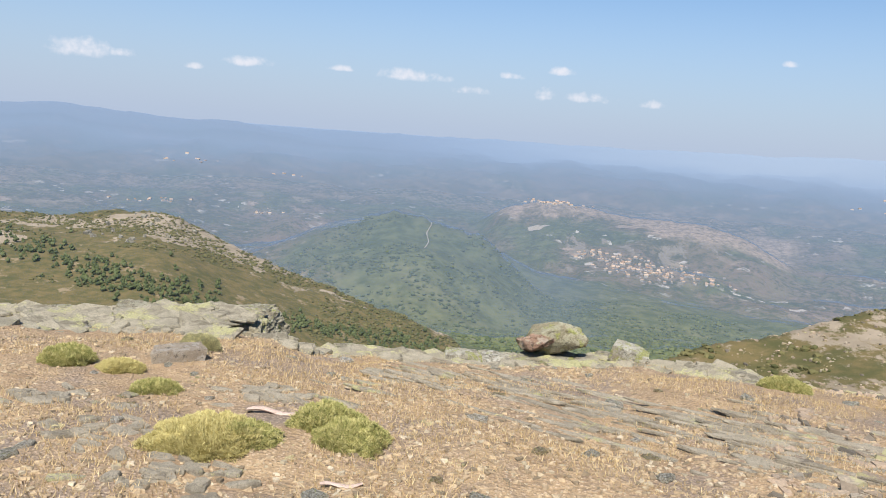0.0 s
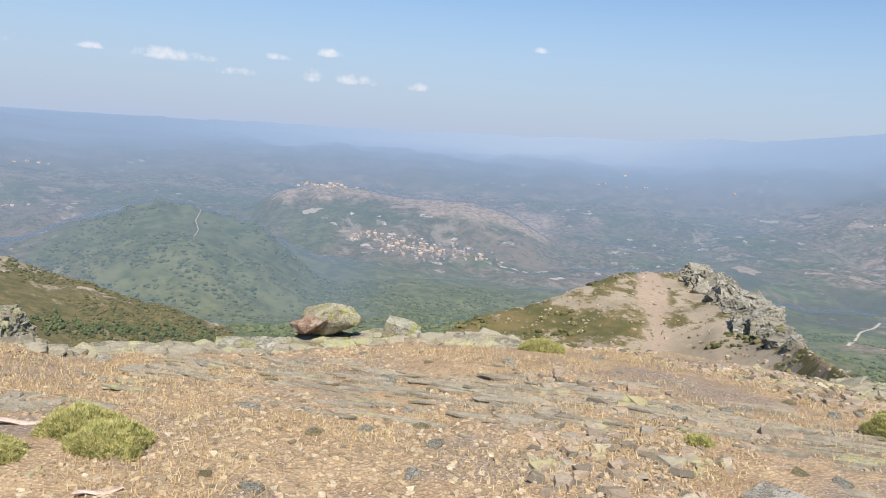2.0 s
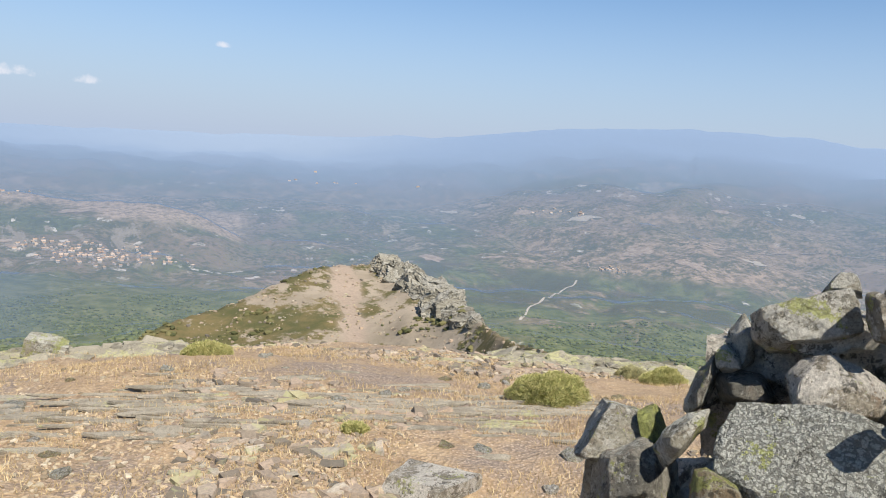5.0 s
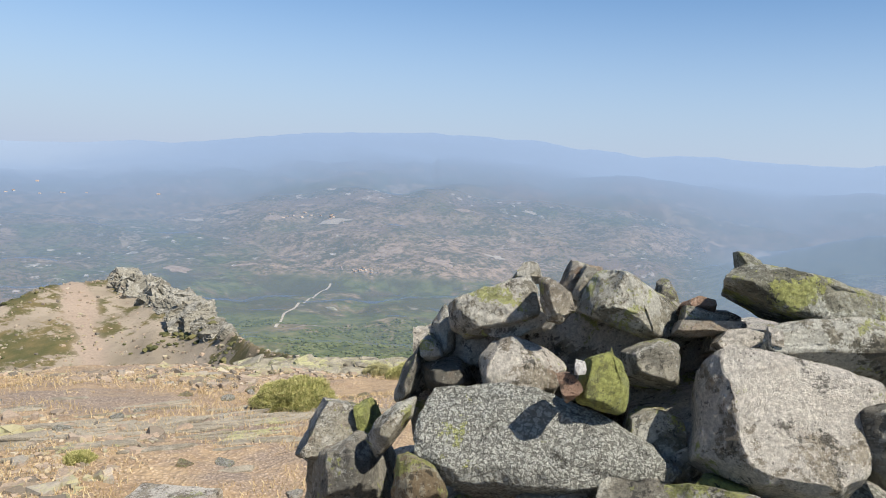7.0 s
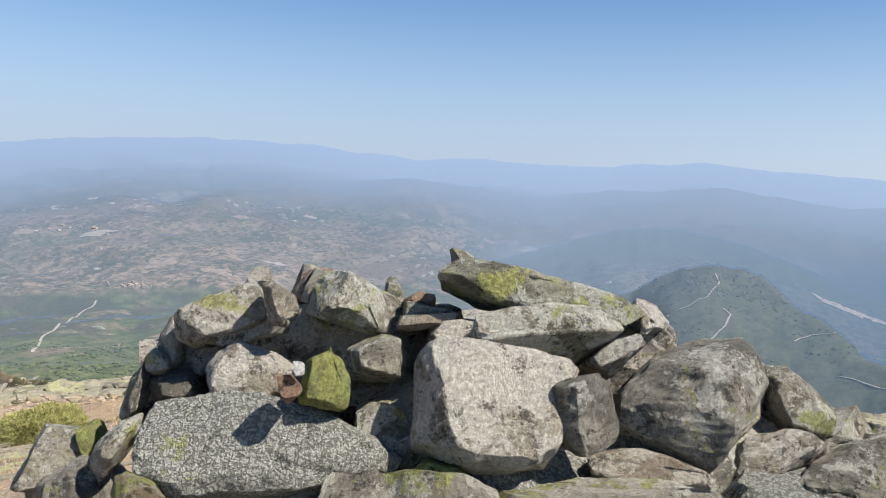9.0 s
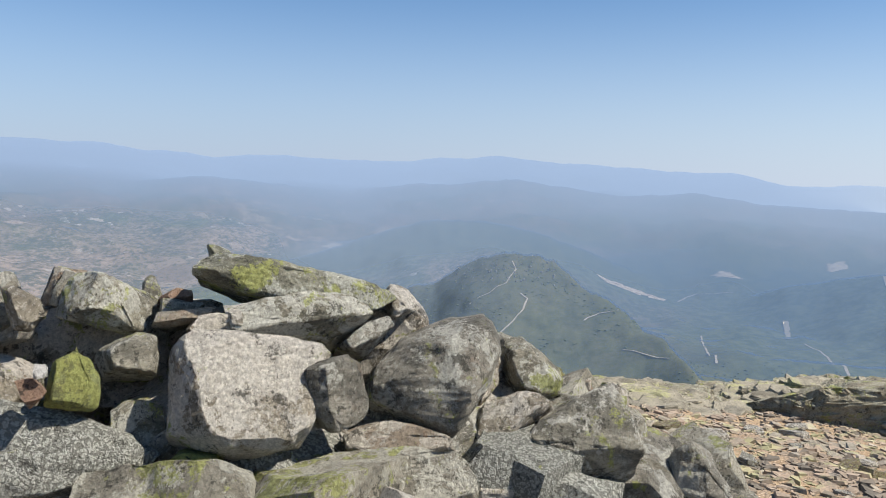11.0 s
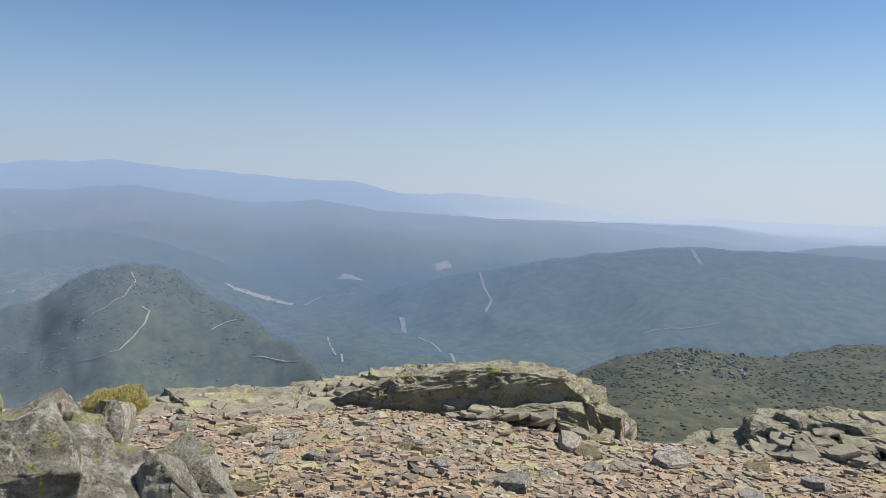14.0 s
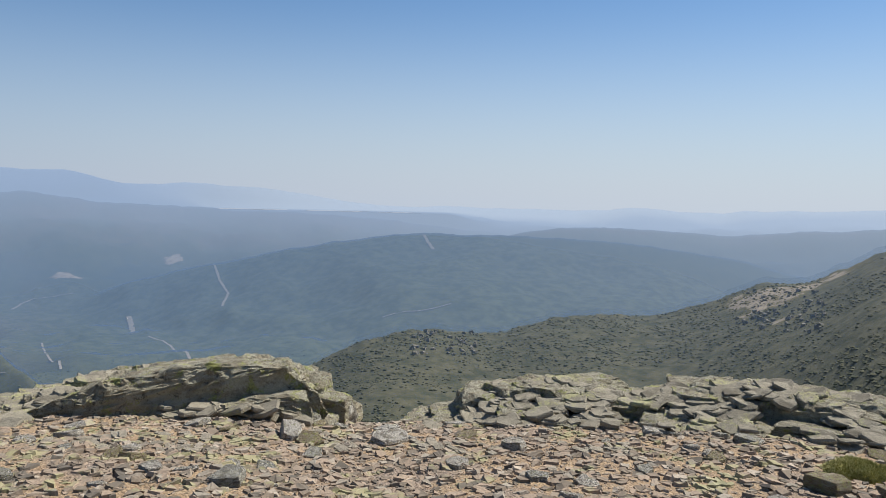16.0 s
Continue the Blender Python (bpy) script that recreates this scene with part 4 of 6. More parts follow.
hewn("pale", (2.436, -0.227, 1.290), (0.105, 0.2, 0.097), (-22, 8, -70), [(-1, 0.14, 0.25), (-0.54, 1, 0.25), (0.35, 0.83, 0.25), (1, 0.08, 0.25), (0.96, -0.52, 0.25), (-0.19, -1, 0.25), (-0.8, -0.75, 0.25)], [(-0.94, -0.03, 1), (-0.27, -0.05, 1), (0.12, -0.67, 1), (-0.73, -1.08, 1)])
hewn("greened", (2.202, -0.019, 1.261), (0.316, 0.26, 0.100), (-30, 0, -64), [(-1, -0.31, 0.92), (-0.89, 0.41, 0.92), (-0.6, 0.84, 0.92), (0.04, 1, 0.92), (0.6, 0.89, 0.92), (0.93, 0.24, 0.92), (1, -0.18, 0.92), (0.91, -0.41, 0.25), (0.53, -1, 0.25), (0.02, -0.9, 0.25), (-0.7, -0.99, 0.92), (-0.95, -0.65, 0.92)], [(-0.87, -0.31, 1), (-0.62, 0.38, 1), (-0.1, 0.52, 1), (0.49, 0.33, 1), (0.76, -0.25, 1), (0.18, -0.85, 1), (-0.57, -0.58, 1)])
hewn("dark", (2.254, -0.169, 1.222), (0.137, 0.2, 0.070), (-24, -14, -64), [(-1, 0.26, 0.25), (-0.69, 0.54, 0.92), (0.21, 1, 0.92), (0.9, 1, 0.92), (1, 0.31, 0.92), (0.17, -0.26, 0.92), (-0.13, -1, 0.25), (-0.57, -0.51, 0.25)], [(-0.77, 0.21, 1), (0.12, 0.66, 1), (0.78, 0.54, 1), (-0.1, -0.2, 1), (-0.67, -0.41, 1)])
hewn("dark", (2.297, -0.334, 1.145), (0.329, 0.34, 0.309), (3, 0, -97), [(-1, -0.07, 0.25), (-0.49, 0.53, 0.92), (-0.46, 0.63, 0.25), (0.03, 0.86, 0.25), (0.68, 1, 0.25), (0.87, 0.88, 0.25), (1, 0.55, 0.25), (0.84, 0.04, 0.25), (0.61, -0.38, 0.25), (0.53, -0.54, 0.92), (-0.22, -1, 0.25), (-0.77, -0.81, 0.25), (-0.7, -0.08, 0.92)], [(-0.38, 0.48, 0.8), (0.26, 0.76, 0.75), (0.69, 0.67, 0.7), (0.74, 0.14, 1), (0.55, -0.3, 1), (0.06, -0.27, 1.05), (-0.59, -0.12, 0.8)])
hewn("rusty", (2.354, -0.451, 1.133), (0.106, 0.12, 0.162), (-20, 0, -60), [(-1, -0.48, 0.25), (-0.4, 0.29, 0.25), (0.46, 1, 0.25), (1, 0.39, 0.25), (0.18, -0.28, 0.92), (-0.59, -0.94, 0.25), (-0.97, -1, 0.25)], [(-0.71, -0.06, 1), (-0.01, 0.54, 1), (-0.1, -0.18, 1), (-0.9, -0.76, 1)])
hewn("greened", (2.435, -0.559, 1.133), (0.183, 0.24, 0.165), (-26, 4, -86), [(-1, 0.42, 0.25), (-0.93, 0.86, 0.25), (-0.24, 1, 0.25), (0.34, 0.56, 0.25), (0.76, 0.16, 0.25), (1, -0.25, 0.25), (0.87, -0.7, 0.25), (0.4, -1, 0.25), (-0.35, -0.88, 0.25), (-0.71, -0.41, 0.25)], [(-0.62, 0.22, 1), (-0.2, 0.45, 1), (0.44, -0.35, 1), (0.21, -0.88, 1), (-0.4, -0.74, 1)])
hewn("pale", (2.291, -0.505, 1.028), (0.252, 0.2, 0.112), (-36, -20, -84), [(-1, 0.38, 0.25), (-0.59, 0.82, 0.25), (-0.04, 0.95, 0.92), (0.39, 1, 0.92), (0.94, 0.22, 0.92), (1, -0.11, 0.25), (0.43, -0.62, 0.25), (-0.17, -1, 0.25), (-0.69, -0.94, 0.25), (-0.92, -0.35, 0.25)], [(-0.58, -0.25, 1), (0.06, 0.64, 1), (0.41, 0.63, 1), (0.8, -0.13, 1), (0.35, -0.59, 1), (-0.37, -1.03, 1)])
hewn("grey", (2.308, -0.661, 0.987), (0.285, 0.3, 0.245), (-40, 10, -88), [(-1, -0.47, 0.25), (-0.86, -0.41, 0.92), (-0.45, 0.6, 0.25), (-0.09, 0.58, 0.92), (0.43, 1, 0.92), (0.84, 0.96, 0.25), (0.89, 0.05, 0.92), (0.97, -0.28, 0.92), (1, -0.48, 0.25), (0.55, -0.82, 0.25), (0.02, -1, 0.25), (-0.68, -0.84, 0.25)], [(-0.68, -0.52, 1), (-0.07, 0.31, 1), (0.39, 0.73, 1), (0.85, -0.11, 1), (0.33, -0.3, 1.05), (-0.27, -0.46, 1.1)])
hewn("golden", (2.046, -0.234, 0.911), (0.435, 0.3, 0.171), (-52, 0, -86), [(-1, -0.13, 0.92), (-0.93, 0.49, 0.92), (-0.49, 0.82, 0.92), (-0.05, 0.81, 0.92), (0.48, 1, 0.92), (0.8, 0.88, 0.92), (0.96, 0.28, 0.92), (1, -0.19, 0.25), (0.11, -1, 0.92), (-0.89, -0.79, 0.92)], [(-0.84, 0.15, 1), (-0.46, 0.54, 1), (-0.03, 0.54, 1), (0.5, 0.69, 1), (0.75, 0.58, 1), (0.9, -0.08, 1), (0.09, -0.69, 1), (-0.77, -0.49, 1)])
hewn("rusty", (2.164, -0.271, 0.996), (0.252, 0.22, 0.105), (-46, 4, -84), [(-1, -0.25, 0.92), (-0.75, 1, 0.25), (-0.3, 0.58, 0.92), (0.25, 0.49, 0.92), (1, -0.07, 0.92), (0.96, -0.11, 0.25), (0.22, -1, 0.92), (-0.83, -1, 0.92)], [(-0.83, -0.48, 1), (-0.27, 0.15, 1), (0.25, 0.08, 1), (0.83, -0.32, 1), (0.13, -0.86, 1), (-0.73, -0.89, 1)])
hewn("pale", (2.177, -0.501, 0.900), (0.213, 0.24, 0.104), (-52, 8, -90), [(-1, 0.97, 0.25), (-0.21, 1, 0.92), (0.53, 0.53, 0.92), (0.95, 0.73, 0.25), (1, -0.5, 0.25), (-0.66, -1, 0.25)], [(-0.7, -0.13, 1), (-0.18, 0.55, 1), (0.42, 0.07, 1), (0.7, -0.8, 1), (-0.44, -1.39, 1)])
hewn("dark", (2.469, -0.991, 0.865), (0.186, 0.18, 0.204), (-14, -12, -100), [(-0.95, 0.25, 0.25), (-0.4, 0.79, 0.92), (0.13, 1, 0.92), (0.56, 0.69, 0.25), (0.82, -0.03, 0.25), (1, -0.74, 0.25), (-0.3, -1, 0.25), (-1, -0.51, 0.25)], [(-0.27, 0.65, 1), (0.11, 0.83, 1), (0.38, 0.36, 1), (0.31, -0.43, 1), (-0.54, -0.06, 1)])
hewn("rusty", (2.763, -0.718, 1.009), (0.103, 0.14, 0.069), (-16, -20, -96), [(-1, -0.24, 0.25), (0, 0.57, 0.25), (1, 1, 0.25), (0.98, -0.12, 0.25), (0.67, -1, 0.92), (-0.58, -0.87, 0.25)], [(0.06, -0.05, 1), (0.89, 0.33, 1), (0.61, -0.59, 1)])
hewn("golden", (2.645, -0.790, 0.985), (0.100, 0.2, 0.090), (-36, 6, -96), [(-1, 1, 0.25), (-0.32, 0.25, 0.92), (0.93, 0.87, 0.25), (1, -0.33, 0.25), (0.2, -1, 0.25), (-0.66, -0.42, 0.25)], [(-0.39, -0.19, 1), (0.64, -0.16, 1), (0.6, -0.87, 1), (-0.04, -1.09, 1)])
hewn("grey", (2.015, 0.787, 1.167), (0.050, 0.14, 0.074), (-10, -10, -66), [(-0.96, 0.49, 0.92), (-0.64, 1, 0.25), (0.84, 0.11, 0.92), (1, -0.58, 0.92), (-0.55, -1, 0.25), (-1, -0.53, 0.92)], [(-0.32, 0.55, 1), (0.37, 0.05, 1), (0.5, -0.53, 1), (-0.51, -0.39, 1)])
hewn("dark", (1.978, 0.826, 1.100), (0.042, 0.16, 0.146), (-10, 14, -74), [(-0.93, -0.93, 0.25), (-1, 0.21, 0.25), (-0.1, 1, 0.25), (0.94, 0.59, 0.25), (1, -0.33, 0.25), (0.22, -1, 0.25)], [(0.47, -0.12, 1), (0.85, 0.72, 1), (1.35, 0.42, 1), (1.07, -0.5, 1)])
hewn("greened", (1.876, 0.800, 1.013), (0.064, 0.14, 0.163), (-20, 24, -70), [(-1, -0.69, 0.25), (-0.99, -0.07, 0.25), (-0.34, 0.58, 0.25), (0.58, 1, 0.25), (1, 0.54, 0.25), (0.8, -0.44, 0.25), (0.43, -1, 0.25)], [(-0.29, -0.37, 1), (0.12, 0.4, 1), (0.72, 0.69, 1), (0.61, -0.26, 1)])
hewn("dark", (1.925, 0.950, 0.849), (0.183, 0.26, 0.206), (-24, -6, -84), [(-1, -0.17, 0.25), (-0.93, 0.33, 0.25), (-0.77, 0.63, 0.25), (0.34, 1, 0.25), (0.62, 0.68, 0.25), (1, -0.38, 0.25), (0.87, -0.86, 0.25), (-0.76, -1, 0.25)], [(0.11, 0.25, 1), (1.08, 0.66, 1), (1.41, -0.29, 1), (0.42, -0.59, 1)])
hewn("dark", (2.024, 0.749, 1.107), (0.136, 0.2, 0.080), (-14, 0, -66), [(-1, 0.46, 0.25), (-0.41, 1, 0.25), (0.45, 0.93, 0.25), (1, -0.45, 0.25), (0.26, -1, 0.25), (-0.79, -0.95, 0.25)], [(-0.34, 0.32, 1), (0.48, 0.47, 1), (0.7, -0.43, 1), (-0.21, -0.52, 1)])
hewn("grey", (2.067, 0.795, 1.191), (0.066, 0.16, 0.142), (-8, -12, -64), [(-0.94, 0.4, 0.25), (0.23, 1, 0.25), (1, 0.44, 0.92), (0.61, -0.61, 0.25), (-0.49, -1, 0.25), (-1, -0.31, 0.25)], [(-0.02, 0.34, 1), (0.61, 0.47, 1), (0.52, -0.43, 1), (-0.07, -0.57, 1)])
hewn("brown", (1.708, 0.595, 0.987), (0.117, 0.14, 0.107), (-28, 4, -66), [(-0.9, -0.47, 0.25), (-1, 0.77, 0.25), (-0.6, 1, 0.25), (0.4, 0.77, 0.25), (1, -0.2, 0.25), (0.92, -0.78, 0.25), (-0.66, -1, 0.25)], [(-0.58, 0.42, 1), (-0.34, 0.64, 1), (0.47, 0.44, 1), (0.9, -0.48, 1), (-0.28, -0.74, 1)])
stone("golden", (1.878, 0.107, 0.914), (0.311, 0.3, 0.141), (-49.1, -9.9, -90.1), (1, 1), (0.8, 0), 'front')
stone("mossy", (1.944, 0.096, 1.041), (0.086, 0.12, 0.057), (-14.9, 3.5, -86.2), (1, 1), (0.8, 0), 'small')
stone("mossy", (1.978, 0.949, 0.961), (0.05, 0.1, 0.087), (-6.0, -21.1, -62.3), (1, 1), (0.6, 0), 'small')
stone("red", (2.22, 0.264, 1.296), (0.074, 0.14, 0.023), (-35.6, 0.8, -64.6), (1, 0.7), (0.8, 0), 'red')
stone("grey", (2.17, 0.494, 1.344), (0.046, 0.1, 0.076), (-5.7, 10.7, -65.6), (1, 1), (0.5, 0), 'small')
stone("dark", (2.283, 0.346, 1.32), (0.057, 0.14, 0.082), (-5.6, -3.2, -64.2), (1, 1), (0.5, 0), 'small')
stone("grey", (2.232, 0.252, 1.279), (0.108, 0.22, 0.061), (-15.6, -9.2, -63.6), (1, 0.8), (0.8, 0), 'small')
stone("pale", (2.193, 0.166, 1.261), (0.116, 0.2, 0.04), (-15.6, -6.2, -63.9), (1, 0.8), (0.8, 0), 'small')
stone("white", (1.789, 0.324, 1.252), (0.024, 0.04, 0.026), (-6, -3, -64), (1, 1), (0.6, 0), 'quartz')
stone("red", (1.801, 0.348, 1.214), (0.045, 0.06, 0.055), (-10, -30, -60), (1, 0.6), (0.4, 0), 'small')
stone("rusty", (2.148, 0.212, 1.290), (0.13, 0.12, 0.03), (-12, -4, -62), (1, 0.8), (0.8, 0), 'small')
stone("white", (2.111, 0.120, 1.293), (0.022, 0.03, 0.03), (-6, 8, -64), (1, 1), (0.7, 0), 'small')
stone("rusty", (2.274, 0.550, 1.331), (0.10, 0.12, 0.09), (-8, 6, -60), (1, 0.8), (0.6, 0), 'small')
stone("grey", (2.216, 0.665, 1.343), (0.07, 0.1, 0.06), (-8, 6, -60), (1, 0.8), (0.3, 0), 'small')
stone("mossy", (1.877, 0.074, 1.045), (0.06, 0.08, 0.05), (-20, 4, -62), (1, 0.9), (0.8, 0), 'small')
stone("pale", (2.053, 0.065, 1.314), (0.03, 0.04, 0.03), (-8, 0, -70), (1, 0.9), (0.7, 0), 'small')
stone("pale", (2.108, 0.622, 1.238), (0.172, 0.24, 0.049), (-10.6, -9.2, -63.6), (1, 1), (0.9, 0), 'under')
stone("grey", (2.878, -1.023, 0.736), (0.151, 0.2, 0.156), (-18.8, 8.1, -103.9), (1, 1), (0.7, 0), 'small')
stone("pale", (3.132, -0.868, 0.863), (0.128, 0.2, 0.129), (-13.9, 13.1, -104.3), (1, 1), (0.7, 0), 'small')
stone("dark", (2.041, 0.434, 1.033), (0.104, 0.2, 0.082), (-15.6, -3.2, -64.2), (1, 1), (0.8, 0), 'small')
stone("grey", (1.987, 1.06, 0.906), (0.145, 0.25, 0.148), (-17.5, 15.9, -44.9), (1, 1), (0.7, 0), 'small')
stone("grey", (1.984, 1.062, 0.784), (0.136, 0.25, 0.115), (-52.2, -4.0, -42.4), (1, 1), (0.8, 0), 'flat')
stone("greened", (2.046, 0.272, 1.081), (0.1, 0.2, 0.09), (-15.6, -3.2, -64.2), (1, 1), (0.8, 0), 'small')
stone("pale", (2.256, 0.653, 1.195), (0.302, 0.3, 0.145), (-5.6, -6.2, -63.9), (1, 1), (0.9, 0), 'under')
stone("pale", (2.297, 0.467, 1.163), (0.257, 0.3, 0.193), (-5.6, -3.2, -64.2), (1, 1), (0.9, 0), 'under')
stone("pale", (2.397, 0.384, 1.21), (0.264, 0.3, 0.145), (-5.6, -0.2, -64.5), (1, 1), (0.9, 0), 'under')
stone("pale", (2.482, 0.203, 1.195), (0.317, 0.3, 0.119), (-5.6, -3.2, -64.2), (1, 1), (0.9, 0), 'under')
stone("pale", (2.185, 0.818, 1.062), (0.226, 0.3, 0.226), (-5.6, -3.2, -64.2), (1, 1), (0.9, 0), 'under')
stone("pale", (2.514, -0.138, 1.145), (0.362, 0.3, 0.237), (-4.9, -1.5, -85.7), (1, 1), (0.9, 0), 'under')
stone("pale", (2.525, -0.433, 1.028), (0.334, 0.3, 0.209), (-4.9, -1.5, -85.7), (1, 1), (0.9, 0), 'under')
# filling stones inside and under the pile
fills = [part("stone", rough_stone(900 + k, (0.26 + 0.05 * (k % 3), 0.2 + 0.03 * k, 0.15 + 0.02 * k), tops=(0.8, 0), cuts=12, fine=0.06), ROCK[m], smooth=20) for k, m in enumerate(("grey", "dark", "crusted", "pale", "golden"))]
HEAP = (2.42, -0.08)


def heap_z(x, y):
    u, v = (x - HEAP[0]) / 1.15, (y - HEAP[1]) / 1.55
    return -0.1 + 1.36 * max(0.0, 1 - (u * u + v * v)) ** 0.62


r = random.Random(4)
n = 0
while n < 210:
    x, y = HEAP[0] + r.uniform(-1.2, 1.2), HEAP[1] + r.uniform(-1.7, 1.6)
    top = heap_z(x, y)
    if top < -0.05:
        continue
    z = max(top - r.uniform(0.12, 0.30), -0.08)
    m = pose(x, y, z, r.uniform(-35, 35), r.uniform(-35, 35), r.uniform(0, 360)) @ Matrix.Diagonal((*(r.uniform(0.8, 1.25),) * 3, 1))
    if n < len(fills):
        ob = fills[n]
        ob.matrix_world = m
    else:
        ob = fills[n % len(fills)].copy()
        scene.collection.objects.link(ob)
        ob.matrix_world = m
    tagged(ob, "small broken slate stone filling the cairn", "stone", "filling stones of the cairn")
    n += 1


# ---- bedded slate outcrops ----
def plate_bm(seed, sx, sy, sz):
    """A flat flake of slate with a broken outline, its base at z = 0."""
    r = random.Random(seed)
    n = r.randint(5, 8)
    ring = []
    for k in range(n):
        a = 2 * math.pi * (k + r.uniform(-0.42, 0.42)) / n
        c, s_ = math.cos(a), math.sin(a)
        q = 1 / max(abs(c), abs(s_)) ** 0.7 * r.uniform(0.82, 1.05)
        ring.append((c * q * sx / 2, s_ * q * sy / 2))
    bm = bmesh.new()
    low = [bm.verts.new((x * r.uniform(0.9, 1.0), y * r.uniform(0.9, 1.0), 0)) for x, y in ring]
    mid = [bm.verts.new((x, y, sz * r.uniform(0.35, 0.7))) for x, y in ring]
    top = [bm.verts.new((x * r.uniform(0.86, 0.97), y * r.uniform(0.86, 0.97), sz * r.uniform(0.85, 1.1))) for x, y in ring]
    crown = bm.verts.new((0, 0, sz * 1.05))
    for a, b_ in ((low, mid), (mid, top)):
        for k in range(n):
            bm.faces.new((a[k], a[(k + 1) % n], b_[(k + 1) % n], b_[k]))
    for k in range(n):
        bm.faces.new((top[k], top[(k + 1) % n], crown))
    bm.faces.new(low[::-1])
    return bm


ledge = slate_material("bedded_slate", (0.15, 0.132, 0.097), (0.30, 0.268, 0.20), 0.55)
PLATES = []
for k in range(14):
    bm = plate_bm(300 + k, 1, 1, 1)
    me = bpy.data.meshes.new("layer")
    bm.normal_update(), bm.to_mesh(me), bm.free()
    me.materials.append(ledge)
    PLATES.append(me)


rock_core = rock_material("ledge_rock", (0.15, 0.135, 0.102), (0.27, 0.242, 0.18), (0.46, 0.43, 0.32), 0.5, 0.5, 1.1)
MASSES = []
for k in range(7):
    bm = rough_stone(1300 + k, (1, 1, 1), tops=(0.86, 0), cuts=16, fine=0.11, rough=1.0)
    me = bpy.data.meshes.new("rock_mass")
    bm.normal_update(), bm.to_mesh(me), bm.free()
    me.materials.append(rock_core)
    MASSES.append(me)


def outcrop(label, b0, b1, r0, r1, profile, count, seed, size=(0.5, 0.34), thick=(0.03, 0.07), caves=(), masses=0):
    """A ledge of broken slate between bearings b0 and b1: solid masses under loose layers. profile: rows of bearing and top elevation; caves: bearings left hollow in front."""
    rr = random.Random(seed)
    top_b, top_e = table(profile)
    thing = new("rock_outcrop")
    x, y = at_bearing((b0 + b1) / 2, (r0 + r1) / 2)
    thing.location = (x, y, float(ground_z(x, y)))
    inv = Matrix.Translation(thing.location).inverted()
    ref = r0 * 0.5 + r1 * 0.5

    def hollow(b):
        return any(c0 < b < c1 for c0, c1 in caves)

    for k in range(masses):
        b = b0 + (b1 - b0) * (k + rr.uniform(0.1, 0.9)) / masses
        row = k % 3
        rad = r0 + (r1 - r0) * (0.22, 0.5, 0.78)[row] + (0.55 if hollow(b) and row < 2 else 0)
        x, y = at_bearing(b, rad)
        low = float(ground_z(x, y)) - 0.15
        top = CZ + max(ref, rad) * math.tan(radians(float(np.interp(b, top_b, top_e)))) - (0.16, 0.05, 0.03)[row] * rr.uniform(0.5, 1.4)
        if top - low < 0.12:
            continue
        ob = new("rock_mass", MASSES[rr.randrange(7)])
        ob.parent = thing
        ob.matrix_local = inv @ pose(x, y, (top + low) / 2, rr.uniform(-5, 5), rr.uniform(-6, 6), -b + rr.uniform(-25, 25) + 90 * rr.randrange(4)) @ Matrix.Diagonal((rr.uniform(0.55, 0.95), rr.uniform(0.55, 0.9), (top - low) * 1.04, 1))
    for k in range(count):
        b = rr.uniform(b0, b1)
        back = rr.random()
        rad = r0 + (r1 - r0) * back
        capping = hollow(b) and back < 0.62
        if capping and back < 0.28:
            continue
        x, y = at_bearing(b, rad)
        z_top = CZ + max(ref, rad) * math.tan(radians(float(np.interp(b, top_b, top_e))))
        z_low = float(ground_z(x, y)) - 0.02
        h = min(1.0, 0.25 + back * 1.6) * (1 - 0.35 * rr.random() ** 2) if back > 0.15 else rr.random() * 0.4
        tz = rr.uniform(*thick)
        z = min(z_low + (z_top - z_low) * h, z_top - tz) if z_top > z_low else z_low
        if capping:
            z = z_top - tz * rr.uniform(0.2, 1.6)
        ob = new("layer", PLATES[rr.randrange(len(PLATES))])
        sc = rr.uniform(0.35, 1.15)
        ob.parent = thing
        ob.matrix_local = inv @ pose(x, y, z, rr.gauss(11, 8), rr.gauss(0, 8), -b + rr.uniform(-40, 40)) @ Matrix.Diagonal((size[0] * sc, size[1] * sc, tz, 1))
    return tagged(thing, label, "rock outcrop")


outcrop("low ledge of bedded grey-green slate at the summit's edge", -48, -14.6, 7.8, 9.4, [(-50, -13.0), (-31, -13.2), (-25, -13.4), (-19.5, -13.2), (-16, -13.4), (-14.5, -14.2)], 420, 1, (0.5, 0.3), (0.02, 0.05), [(-17.2, -14.6)], 44)
outcrop("jutting ledge of dark bedded slate with an overhang", 104, 126, 7.3, 9.4, [(104, -14.1), (106.5, -13.4), (110.5, -12.5), (114.5, -12.0), (118, -11.65), (121.5, -11.7), (123.5, -12.2), (125, -13.1), (126, -14.5)], 620, 2, (0.33, 0.21), (0.02, 0.05), [(107.2, 115.6)], 48)
outcrop("low yellow-lichened slate ledge beside the scree", 95.5, 105, 6.9, 8.3, [(95.5, -14.4), (98.2, -13.6), (102, -13.6), (104.5, -14.2), (106, -14.4)], 230, 3, (0.33, 0.21), (0.02, 0.04), (), 14)
outcrop("long broken ledge of tilted slate layers", 133.5, 170, 7.2, 9.2, [(133, -15.5), (136, -14.3), (138.3, -12.9), (143.2, -12.2), (147.6, -12.9), (153, -11.6), (157.3, -11.45), (163, -11.6), (170, -12)], 850, 4, (0.29, 0.19), (0.015, 0.045), [(146.8, 150.2), (155.3, 159.0)], 62)
